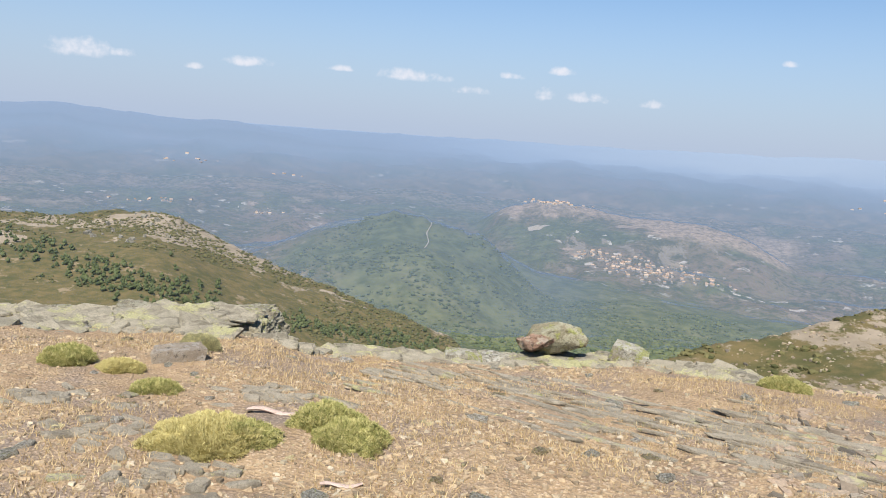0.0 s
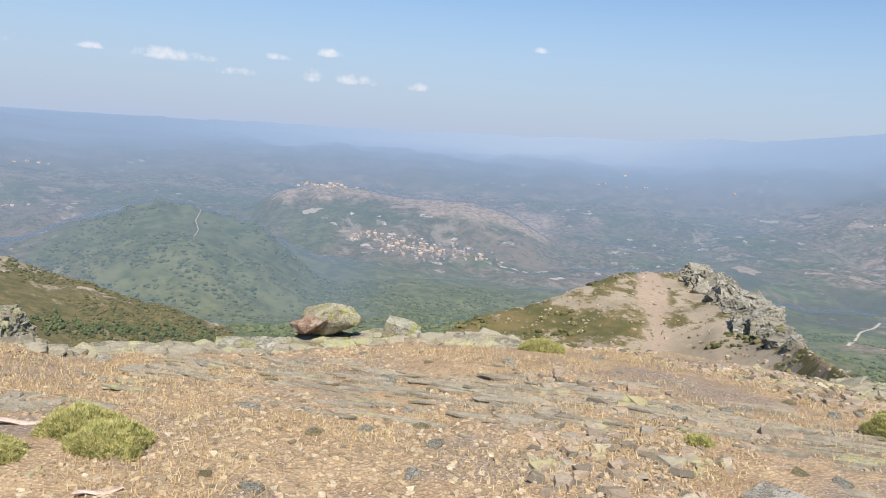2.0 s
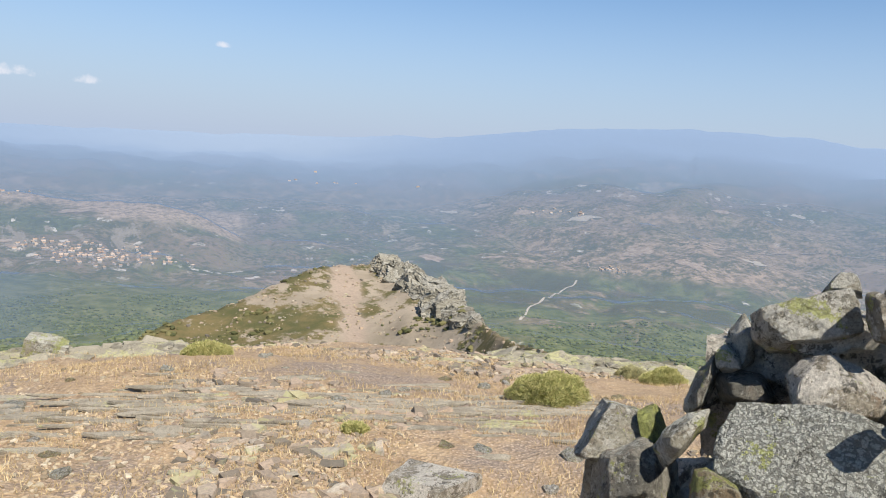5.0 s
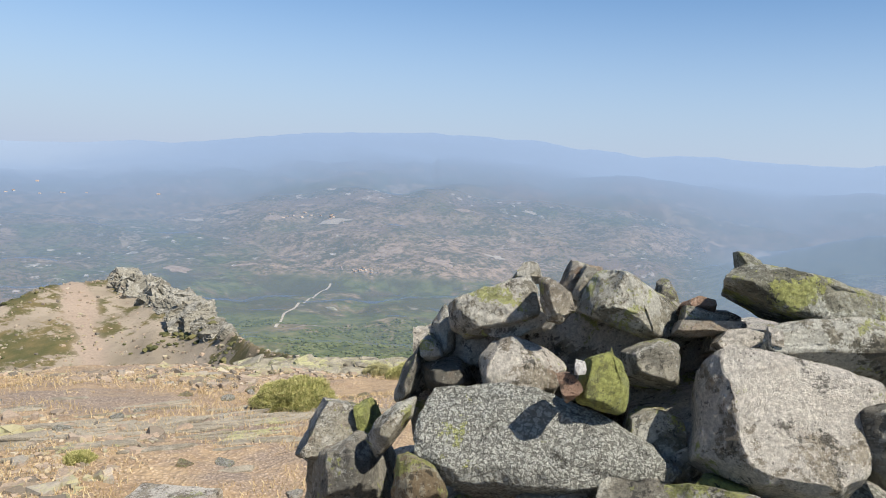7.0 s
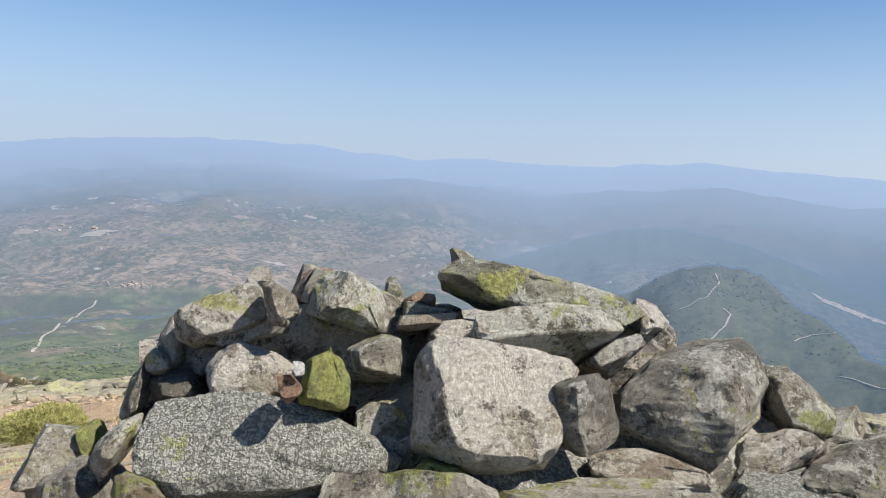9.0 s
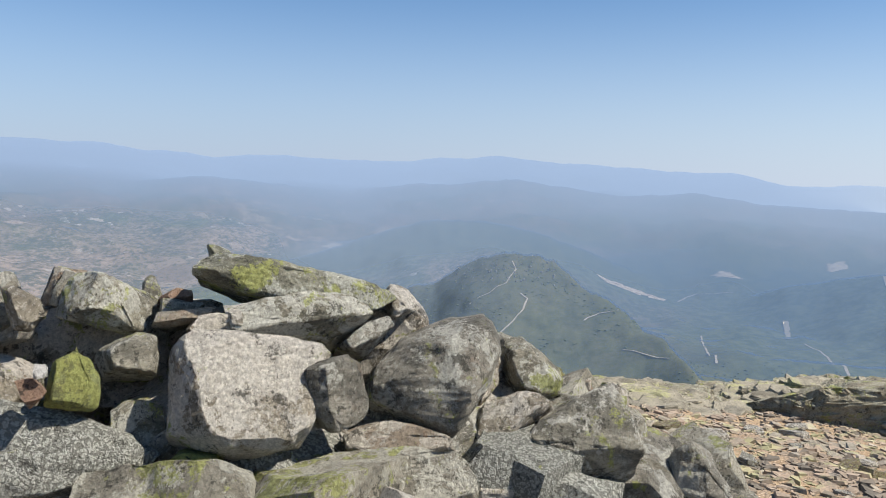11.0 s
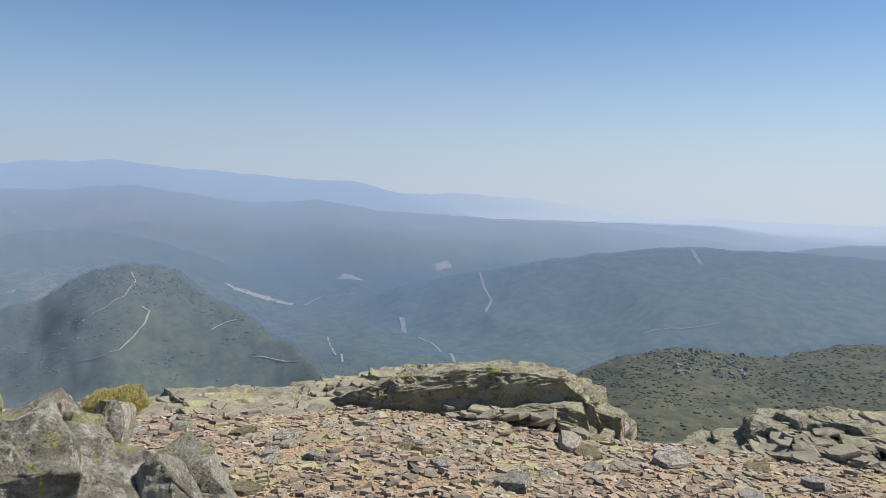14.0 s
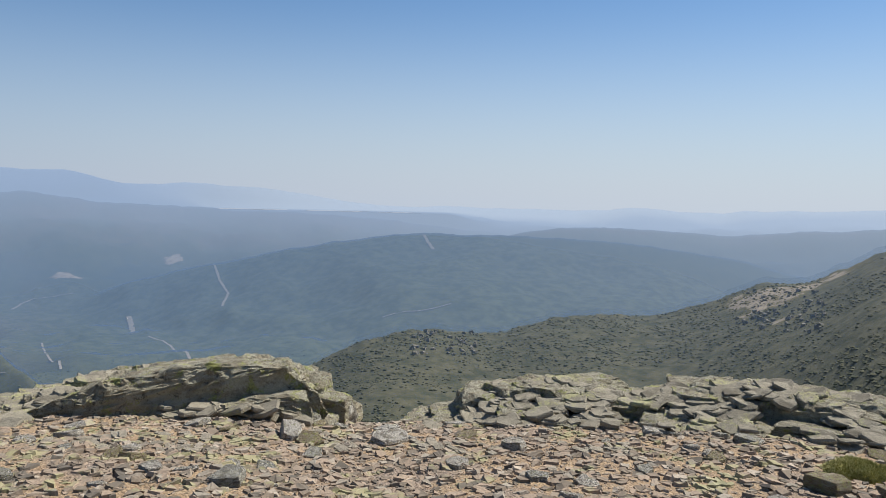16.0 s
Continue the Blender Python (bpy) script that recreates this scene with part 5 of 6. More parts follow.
outcrop("scattered low slate ledges along the summit's rim", -14, 20, 7.8, 9.0, [(-14, -15.8), (-8, -16.0), (0, -16.1), (4, -15.8), (9, -15.1), (13, -14.9), (20, -14.7)], 260, 5, (0.36, 0.24), (0.02, 0.05), (), 12)
outcrop("low slate ledges beside the cairn at the rim", 42, 72, 7.8, 9.0, [(42, -14.5), (50, -14.35), (56, -14.2), (64, -14.3), (72, -14.2)], 200, 6, (0.38, 0.25), (0.02, 0.05), (), 14)


ledge_head = part("rock_ledge", hewn_stone(4242, (2.817, 1.2, 0.921), [(-1, -0.08, 0.25), (-0.73, 0.33, 0.25), (-0.4, 0.77, 0.92), (0.12, 1, 0.92), (0.47, 0.95, 0.25), (0.75, 0.83, 0.92), (0.94, 0.33, 0.92), (1, -0.1, 0.92), (0.94, -0.78, 0.92), (0.25, -1, 0.25), (-0.49, -0.54, 0.92), (-0.97, -0.46, 0.25)], [(-0.49, 0.37, 1), (-0.38, 0.65, 1), (0.02, 0.64, 1), (0.67, 0.43, 1), (0.82, 0.03, 1), (0.74, -0.67, 1), (-0.01, -0.54, 1), (-0.49, -0.36, 1)], 0.045, 7.0, 0.5), rock_core, smooth=22)
ledge_head.matrix_world = pose(7.538, -3.953, -0.443, *(-4, 0, -112))
tagged(ledge_head, "massive slate ledge with a sheer shaded face and flat lichened top", "rock")


def ledge_block(b, rad, el, wide, deep, seed):
    """A squared-off block of the ledge, its broken face towards the summit."""
    x, y = at_bearing(b, rad)
    low, top = float(ground_z(x, y)) - 0.12, CZ + rad * math.tan(radians(el))
    ob = part("rock_block", rough_stone(seed, (wide, deep, top - low), (1, 1), (0.96, 0), cuts=7, fine=0.035, rough=1.6), rock_core, smooth=24)
    ob.matrix_world = pose(x, y, (low + top) / 2, 4, 0, -b)
    return tagged(ob, "squared block of slate with a sheer broken face", "rock", "blocks of the ledges")


for k, (b, rad, el, wide, deep) in enumerate(((147.6, 8.1, -13.2, 0.42, 0.6), (149.8, 8.1, -12.9, 0.46, 0.6), (156.3, 8.1, -12.1, 0.5, 0.6), (158.8, 8.1, -12.1, 0.45, 0.6))):
    ledge_block(b, rad, el, wide, deep, 1700 + k)


def rim_boulder(label, b, rad, size, turn, kind, seed, sink=0.1, ends=(1, 1), tops=(0.85, 0), cuts=13, rough=0.7):
    ob = part("boulder", rough_stone(seed, size, ends, tops, cuts=cuts, fine=0.04, rough=rough), ROCK[kind] if kind in ROCK else rock_core, smooth=30)
    p = spot(b, rad)
    ob.matrix_world = pose(p.x, p.y, p.z + size[2] * (0.5 - sink), *turn)
    return tagged(ob, label, "boulder")


def rim_rock(label, kind, at, size, turn, outline, face):
    ob = part("boulder", hewn_stone(len(label) * 7, size, outline, face, 0.03, 2.0, 0.5), ROCK[kind], smooth=22)
    ob.matrix_world = pose(*at, *turn)
    return tagged(ob, label, "boulder")


rim_rock("large tilted boulder with yellow-green lichen on the rim", "boulder", (1.324, 8.126, -0.584), (0.653, 0.5, 0.411), (-14, 0, -4), [(-0.98, 0.06, 0.25), (-0.78, 0.77, 0.25), (0.02, 1, 0.92), (0.75, 0.76, 0.92), (1, 0.14, 0.92), (0.91, -0.16, 0.92), (0.05, -0.55, 0.25), (-0.58, -1, 0.25), (-1, -0.65, 0.25)], [(-0.68, 0.35, 1), (0.03, 0.68, 1), (0.67, 0.43, 1), (0.78, 0.05, 1), (-0.02, -0.07, 1), (-0.56, -0.1, 1)])
rim_rock("flat reddish slab leaning under the boulder", "red", (1.092, 7.952, -0.603), (0.456, 0.3, 0.183), (-24, 6, -4), [(-1, 0.14, 0.25), (-0.33, 0.97, 0.92), (0.66, 1, 0.92), (1, 0.67, 0.25), (-0.2, -1, 0.92), (-0.62, -0.79, 0.25)], [(-0.66, -0.01, 1), (-0.19, 0.63, 1), (0.59, 0.69, 1), (-0.24, -0.45, 1)])
rim_boulder("small lichened rock on the rim", 11.7, 8.4, (0.36, 0.3, 0.17), (0, 10, -20), "golden", 83, 0.0)
rim_boulder("small lichened rock on the rim", -0.2, 8.5, (0.36, 0.3, 0.16), (0, 0, 10), "golden", 84, 0.1)
rim_boulder("small lichened rock on the rim", 2.2, 8.5, (0.34, 0.3, 0.14), (0, 0, 30), "grey", 85, 0.1)
rim_boulder("squared pale stone block lying on the dry turf", -20.3, 6.47, (0.37, 0.22, 0.12), (0, 0, 22), "block", 86, 0.12, (1, 1), (0.98, 0), 2, 0.2)
rim_boulder("flat pale stone bedded in the dry turf", 37.0, 3.93, (0.42, 0.32, 0.11), (0, 4, 25), "pale", 88, 0.3)
rim_boulder("dark small block standing at the ledge", 127.6, 8.4, (0.22, 0.2, 0.22), (0, 0, 30), "dark", 87, 0.0)


# ---- the crag on the trail ridge ----
crag = new("rock_crag")
crag.location = spot(37, 108)
crag_rock = rock_material("crag_rock", (0.085, 0.080, 0.066), (0.155, 0.145, 0.118), (0.32, 0.30, 0.25), 0.2, -0.3, 0.3)
blocks = []
for k in range(6):
    bm = rough_stone(500 + k, (1.0, 0.8, 0.9 + 0.25 * (k % 3)), tops=(0.65, 0.06), cuts=9, fine=0.11, rough=1.8)
    me = bpy.data.meshes.new("block")
    bm.normal_update(), bm.to_mesh(me), bm.free()
    me.materials.append(crag_rock)
    blocks.append(me)
r = random.Random(9)
for k in range(260):
    b = 33.6 + 11.0 * r.random() ** 1.15
    top = float(np.interp(b, [33.5, 34.8, 37.9, 40.3, 43.6, 45.4], [-8.75, -8.55, -10.15, -11.9, -13.35, -13.9]))
    low = float(np.interp(b, [33.8, 35.0, 36.6, 38.2, 40.8, 43.0, 45.0], [-9.1, -10.0, -11.0, -11.8, -12.6, -13.7, -14.2]))
    p_ = spot(b, min(on_land(b, top + (low - top) * r.random()), 128))
    tall = r.uniform(1.3, 3.4) * (1.0 if b < 39 else 0.7)
    ob = new("block", blocks[k % 6])
    ob.parent = crag
    ob.matrix_local = Matrix.Translation(-crag.location) @ pose(p_.x, p_.y, p_.z - tall * 0.38, r.uniform(-25, 25), r.uniform(-25, 25), r.uniform(0, 360)) @ Matrix.Diagonal((tall * r.uniform(1.0, 1.8), tall * r.uniform(1.0, 1.8), tall, 1))
tagged(crag, "jagged grey rock crag at the end of the trail ridge", "crag")

def far_rocks(label, b0, b1, e0, e1, count, lo, hi, seed):
    q = random.Random(seed)
    thing = new("rock_cluster")
    thing.location = spot((b0 + b1) / 2, on_land((b0 + b1) / 2, (e0 + e1) / 2))
    for k in range(count):
        b, e = q.uniform(b0, b1), q.uniform(e0, e1)
        p_ = spot(b, on_land(b, e))
        t_ = q.uniform(lo, hi)
        ob = new("block", blocks[k % 6])
        ob.parent = thing
        ob.matrix_local = Matrix.Translation(-thing.location) @ pose(p_.x, p_.y, p_.z + t_ * 0.2, q.uniform(-25, 25), q.uniform(-25, 25), q.uniform(0, 360)) @ Matrix.Diagonal((t_ * q.uniform(0.7, 1.5), t_ * q.uniform(0.7, 1.5), t_ * 0.8, 1))
    return tagged(thing, label, "rocks")


far_rocks("pale broken rocks on the shaded ridge", 129.2, 134.0, -11.6, -9.9, 80, 0.5, 1.6, 1)
far_rocks("grey rocks on the dark peak's top", 86.3, 94.2, -7.4, -5.3, 110, 1.5, 4, 2)
far_rocks("scree rocks below the notch of the ridge", 152.0, 157.5, -8.6, -5.8, 90, 0.6, 1.8, 3)
far_rocks("pale rocks along the crest of the near hill", -25, -12, -9.5, -7.6, 46, 0.8, 2.2, 4)

# ---- loose slate, gravel and straw on the summit ----
def chip_material(name, tones, mossy):
    """Broken stones, each of its own tone, with fine grain and patches of yellow lichen."""
    k = Mat(name, 0.9)
    cc = k.ramp(k.island(), *tones)
    cc = k.mix(k.fac(k.noise(60, 5, 0.7), 0.35, 0.7), cc, k.mix(0.45, cc, (0.08, 0.075, 0.06)))
    cc = k.mix(k.math("MULTIPLY", k.fac(k.noise(2.2, 6, 0.7), mossy, mossy + 0.07), 0.55), cc, (0.36, 0.35, 0.17))
    return k.colour(cc).bump(k.noise(90, 4, 0.7), 0.5, 0.004)


chip_mat = chip_material("slate_chips", ((0.0, (0.13, 0.112, 0.09)), (0.25, (0.235, 0.185, 0.135)), (0.55, (0.34, 0.26, 0.19)), (0.75, (0.40, 0.30, 0.215)), (0.9, (0.30, 0.265, 0.21)), (1.0, (0.52, 0.43, 0.33))), 0.53)
turf_mat = chip_material("turf_stones", ((0.0, (0.17, 0.135, 0.09)), (0.25, (0.32, 0.235, 0.145)), (0.55, (0.45, 0.335, 0.21)), (0.75, (0.52, 0.395, 0.25)), (0.9, (0.38, 0.32, 0.22)), (1.0, (0.58, 0.48, 0.35))), 0.6)


def flake(seed, n=6):
    q = np.random.default_rng(seed)
    a = np.sort(q.uniform(0, 2 * np.pi, n) * 0.25 + np.arange(n) * 2 * np.pi / n)
    rad = q.uniform(0.6, 1.1, n)
    x, y = np.cos(a) * rad, np.sin(a) * rad
    low = np.stack([x, y, np.full(n, -0.5)], 1)
    top = np.stack([x * q.uniform(0.75, 0.98, n), y * q.uniform(0.75, 0.98, n), q.uniform(0.3, 0.7, n)], 1)
    v = np.concatenate([low, top])
    f = [(k, (k + 1) % n, n + (k + 1) % n) for k in range(n)] + [(k, n + (k + 1) % n, n + k) for k in range(n)]
    f += [(n, n + k, n + k + 1) for k in range(1, n - 1)]
    return v, np.array(f)


def scatter_chips(count, b0, b1, r0, r1, lo, hi, flat, seed, patchy=None):
    q = np.random.default_rng(seed)
    out = []
    for k in range(8):
        m = count // 8
        b, rad = q.uniform(b0, b1, m), r0 + (r1 - r0) * q.random(m) ** 0.9
        x, y = CX + rad * np.sin(np.radians(b)), CY + rad * np.cos(np.radians(b))
        if patchy is not None:
            keep = fbm(x / 1.3, y / 1.3, 91, 4, 0.6) + q.uniform(-0.12, 0.12, m) > patchy
            x, y = x[keep], y[keep]
            m = len(x)
        size = lo + (hi - lo) * q.random(m) ** 3
        dims = np.stack([size, size * q.uniform(0.5, 0.95, m), size * q.uniform(*flat, m)], 1)
        z = ground_z(x, y) + dims[:, 2] * 0.25
        t = turns_of(q.uniform(0, 6.28, m), np.abs(q.normal(0, 0.2, m)), q.uniform(0, 6.28, m))
        out.append(scatter(*flake(seed * 10 + k, 5 + k % 3), np.stack([x, y, z], 1), t, dims))
    return out


stuff("slate_scree", scatter_chips(30000, 82, 167, 2.6, 8.8, 0.011, 0.075, (0.18, 0.5), 3), chip_mat.m, "loose brown and grey slate chips covering the summit", "scree")
stuff("broken_slate", scatter_chips(11000, 20, 84, 3.2, 8.9, 0.018, 0.10, (0.15, 0.45), 6, -0.05), chip_mat.m, "broken grey-brown slate strewn beside the cairn", "stones")
stuff("stony_turf", scatter_chips(60000, -37, 84, 2.0, 8.9, 0.006, 0.034, (0.25, 0.6), 5, -0.16), turf_mat.m, "small broken slate stones scattered in dry turf", "stones")
# larger loose slates, one by one
r = random.Random(12)
slates = []
for k in range(8):
    bm = plate_bm(700 + k, 1, 1, 1)
    me = bpy.data.meshes.new("slate")
    bm.normal_update(), bm.to_mesh(me), bm.free()
    me.materials.append(ROCK[("grey", "pale", "brown", "grey", "grey", "pale", "pale", "brown")[k]])
    slates.append(me)
for k in range(230):
    right = k % 2
    b = r.uniform(84, 166) if right else r.uniform(-36, 80)
    rad = r.uniform(3.0, 8.4)
    p = spot(b, rad)
    d = r.uniform(0.10, 0.24) + (0.12 if k % 5 == 1 else 0) if right else r.uniform(0.06, 0.15)
    ob = new("slate", slates[k % 8])
    ob.matrix_world = pose(p.x, p.y, p.z - 0.005, r.uniform(-14, 14), r.uniform(-14, 14), r.uniform(0, 360)) @ Matrix.Diagonal((d, d * r.uniform(0.5, 0.9), d * r.uniform(0.12, 0.3), 1))
    tagged(ob, ("grey", "pale", "brown", "grey", "grey", "pale", "pale", "brown")[k % 8] + " slate fragment lying on the stony summit", "stone", "loose slates")

# bare ribs of bedrock running through the turf
rib_rock = slate_material("pale_bedrock", (0.20, 0.172, 0.127), (0.31, 0.27, 0.205), 0.3)
RIBS = [me.copy() for me in PLATES]
for me in RIBS:
    me.materials.clear()
    me.materials.append(rib_rock)
ribs = new("bedrock_ribs")
p = spot(18, 5.2)
ribs.location = p
for k in range(300):
    u, v = r.uniform(-2.6, 3.2), r.gauss(0, 0.40)
    x, y = 1.9 + u * math.sin(radians(118)) + v * math.cos(radians(118)), 4.75 + u * math.cos(radians(118)) - v * math.sin(radians(118))
    ob = new("rib", RIBS[r.randrange(14)])
    ob.parent = ribs
    ob.matrix_local = Matrix.Translation(-p) @ pose(x, y, float(ground_z(x, y)) - 0.012, r.uniform(-3, 8), r.uniform(-2, 2), 90 - 118 + r.uniform(-6, 6)) @ Matrix.Diagonal((r.uniform(0.15, 0.7), r.uniform(0.02, 0.07), r.uniform(0.016, 0.026), 1))
tagged(ribs, "parallel ribs of grey slate bedrock in the turf", "bedrock")
for b0, r0, seed in ((-24.5, 4.75, 1), (-28, 5.5, 2), (-14, 5.4, 3), (-20.5, 4.05, 4), (112, 6.4, 5), (118, 6.2, 6), (128, 6.6, 7), (104, 6.0, 8), (136, 6.3, 9), (147, 6.2, 10)):
    thing = new("bedrock_patch")
    p = spot(b0, r0)
    thing.location = p
    q = random.Random(seed)
    for k in range(22):
        x, y = p.x + q.gauss(0, 0.18), p.y + q.gauss(0, 0.12)
        ob = new("layer", RIBS[q.randrange(14)])
        ob.parent = thing
        ob.matrix_local = Matrix.Translation(-p) @ pose(x, y, float(ground_z(x, y)) - 0.01, q.uniform(-8, 8), q.uniform(-8, 8), q.uniform(-40, 20)) @ Matrix.Diagonal((q.uniform(0.07, 0.22), q.uniform(0.04, 0.11), q.uniform(0.015, 0.035), 1))
    tagged(thing, "bare grey slate showing through dry turf", "bedrock")

# dry grass
straw_mat = Mat("dry_grass", 0.85)
straw_mat.colour(straw_mat.ramp(straw_mat.island(), (0.0, (0.30, 0.21, 0.10)), (0.5, (0.45, 0.33, 0.17)), (1.0, (0.58, 0.46, 0.27))))


def blades(x, y, z, height, width, lean, seed, up=None):
    q = np.random.default_rng(seed)
    n = len(x)
    a, w = q.uniform(0, 6.28, n), q.uniform(0, 6.28, n)
    h = height * q.uniform(0.5, 1.3, n)
    side = np.stack([np.cos(a), np.sin(a), np.zeros(n)], 1) * width / 2
    root = np.stack([x, y, z], 1)
    d = np.stack([np.cos(w) * lean * q.random(n), np.sin(w) * lean * q.random(n), np.ones(n)], 1) if up is None else up + q.normal(0, lean, (n, 3))
    tip = root + d / np.linalg.norm(d, axis=1)[:, None] * h[:, None]
    v = np.stack([root - side, root + side, tip + side * 0.2, tip - side * 0.2], 1).reshape(-1, 3)
    f = np.arange(n * 4).reshape(-1, 4)
    return v, f


q = np.random.default_rng(20)
b, rad = q.uniform(-37, 82, 130000), 2.2 + 6.2 * q.random(130000) ** 0.8
x, y = CX + rad * np.sin(np.radians(b)), CY + rad * np.cos(np.radians(b))
keep = fbm(x / 0.8, y / 0.8, 92, 4, 0.6) + q.uniform(-0.2, 0.2, len(x)) > 0.02
x, y = x[keep], y[keep]
stuff("dry_grass", [blades(x, y, ground_z(x, y) - 0.003, 0.035, 0.005, 1.2, 1)], straw_mat.m, "thin straw-coloured grass on the summit turf", "grass")

# ---- cushion shrubs ----
leaf = {}
for key, a, b_ in (("green", (0.19, 0.195, 0.055), (0.36, 0.345, 0.125)), ("dry", (0.31, 0.26, 0.085), (0.52, 0.45, 0.19)), ("grey", (0.19, 0.185, 0.09), (0.36, 0.34, 0.19)), ("heather", (0.05, 0.06, 0.02), (0.13, 0.12, 0.05))):
    k = Mat("shrub_" + key, 0.8)
    k.colour(k.mix(k.fac(k.noise(24, 5, 0.7), 0.40, 0.62), k.mix(k.island(), a, b_), k.mix(k.island(), b_, (0.55, 0.48, 0.22))))
    leaf[key] = k.m


def cushion(label, b, rad, width, height, kind, seed, density=1.0):
    """A low dome of short shoots on a twiggy core."""
    q = np.random.default_rng(seed)
    p = spot(b, rad)
    width, height = width * 0.9, height * 0.72
    thing = new("cushion_shrub")
    thing.location = p
    n = int(24000 * density * width * width / 0.2) + 2500
    d = q.normal(0, 1, (n, 3))
    d[:, 2] = np.abs(d[:, 2])
    d /= np.linalg.norm(d, axis=1)[:, None]
    lump = 1 + 0.40 * fbm(d[:, 0] * 2.2 + seed, d[:, 1] * 2.2, 8, 4) + 0.16 * fbm(d[:, 0] * 9 + seed, d[:, 1] * 9 + d[:, 2] * 5, 18, 2)
    root = d * lump[:, None] * np.array([width / 2, width / 2 * 0.85, height]) * q.uniform(0.82, 1.0, n)[:, None]
    up = d + np.array([0, 0, 0.5])
    v, f = blades(root[:, 0], root[:, 1], root[:, 2] - 0.007, 0.016, 0.0048, 0.55, seed, up)
    me = raw_mesh("foliage", v, f, leaf[kind])
    ob = new("foliage", me)
    ob.parent = thing
    bm = bmesh.new()
    bmesh.ops.create_icosphere(bm, subdivisions=4, radius=1)
    for w in bm.verts:
        c = w.co.copy()
        c.z = max(c.z, -0.1)
        g_ = 1 + 0.40 * float(fbm(np.array([c.x * 2.2 + seed]), np.array([c.y * 2.2]), 8, 4)[0])
        w.co = Vector((c.x * width / 2 * 0.85 * g_, c.y * width / 2 * 0.72 * g_, c.z * height * 0.86 * g_))
    part("twig_core", bm, leaf[kind], thing, "dense twiggy core", 60)
    return tagged(thing, label, "shrub", "cushion shrubs")


cushion("round yellow-green cushion shrub on the dry turf", -27.0, 6.45, 0.46, 0.15, "green", 1)
cushion("small half-dry cushion shrub on the dry turf", -23.9, 6.2, 0.36, 0.10, "dry", 2)
cushion("low green cushion shrub on stony turf", -22.0, 5.6, 0.38, 0.12, "green", 3)
cushion("broad straw-tinged cushion shrub on stony turf", -19.1, 4.45, 0.72, 0.16, "dry", 4)
cushion("green outer half of the broad cushion shrub", -16.6, 4.42, 0.40, 0.15, "green", 14)
cushion("dense yellow-green cushion shrub of a pair", -10.9, 4.66, 0.50, 0.20, "green", 5)
cushion("rounded yellow-green cushion shrub of a pair", -9.2, 4.4, 0.50, 0.19, "green", 6)
cushion("yellow-green cushion shrub at the summit's rim", 21.6, 7.4, 0.50, 0.17, "green", 7)
cushion("grey-green cushion shrub behind a pale block", -18.9, 6.75, 0.36, 0.16, "grey", 8)
cushion("tiny green tuft among slate chips", 31.6, 4.7, 0.17, 0.07, "green", 9)
cushion("large round cushion shrub beside the cairn", 45.4, 5.95, 0.66, 0.26, "green", 10)
cushion("dark green shrub at the rim behind the cairn", 53.5, 7.7, 0.5, 0.2, "green", 11)
cushion("small green shrub at the rim behind the cairn", 51.2, 7.9, 0.32, 0.14, "grey", 15)
cushion("flat green cushion shrub on the gravel", 162.3, 6.3, 0.55, 0.13, "green", 12)
cushion("tall yellowing grass clump behind the cairn", 93.5, 7.3, 0.7, 0.3, "dry", 13)

# ---- sticks on the turf ----
wood = Mat("bleached_wood", 0.8)
wood.colour(wood.mix(wood.fac(wood.noise(30, 5, 0.7, stretch=(1, 6, 6)), 0.3, 0.7), (0.30, 0.22, 0.18), (0.55, 0.43, 0.37)))


def stick(label, b, rad, length, thick, turn, seed):
    q = random.Random(seed)
    bm = bmesh.new()
    rings = []
    for k in range(9):
        f = k / 8
        c = Vector(((f - 0.5) * length, math.sin(f * 5 + seed) * length * 0.06, math.sin(f * 7) * thick * 0.3))
        t = thick / 2 * (0.55 + 0.5 * math.sin(math.pi * f)) * q.uniform(0.85, 1.15)
        rings.append([bm.verts.new(c + Vector((0, math.cos(a) * t * 1.3, math.sin(a) * t * 0.8))) for a in (math.pi / 4 * j for j in range(8))])
    for a, c in zip(rings, rings[1:]):
        for j in range(8):
            bm.faces.new((a[j], a[(j + 1) % 8], c[(j + 1) % 8], c[j]))
    bm.faces.new(rings[0][::-1]), bm.faces.new(rings[-1])
    ob = part("dead_branch", bm, wood.m, smooth=50)
    p = spot(b, rad)
    ob.matrix_world = pose(p.x, p.y, p.z + thick * 0.35, 0, 0, turn)
    return tagged(ob, label, "branch")


stick("bleached pinkish dead branch lying on the turf", -14.2, 5.05, 0.36, 0.035, 4, 1)
stick("short bleached dead stick on stony turf", -10.3, 3.82, 0.2, 0.025, 8, 2)

# ---- shrubs and woods below the summit ----
heather = Mat("heather_scrub", 0.9)
heather.colour(heather.mix(heather.island(), (0.055, 0.060, 0.022), (0.14, 0.125, 0.052)))
oak = Mat("oak_woods", 0.9)
oak.colour(oak.mix(oak.island(), (0.062, 0.082, 0.028), (0.14, 0.155, 0.06)))
pine = Mat("pine_woods", 0.9)
pine.colour(pine.mix(pine.island(), (0.048, 0.064, 0.024), (0.105, 0.122, 0.05)))


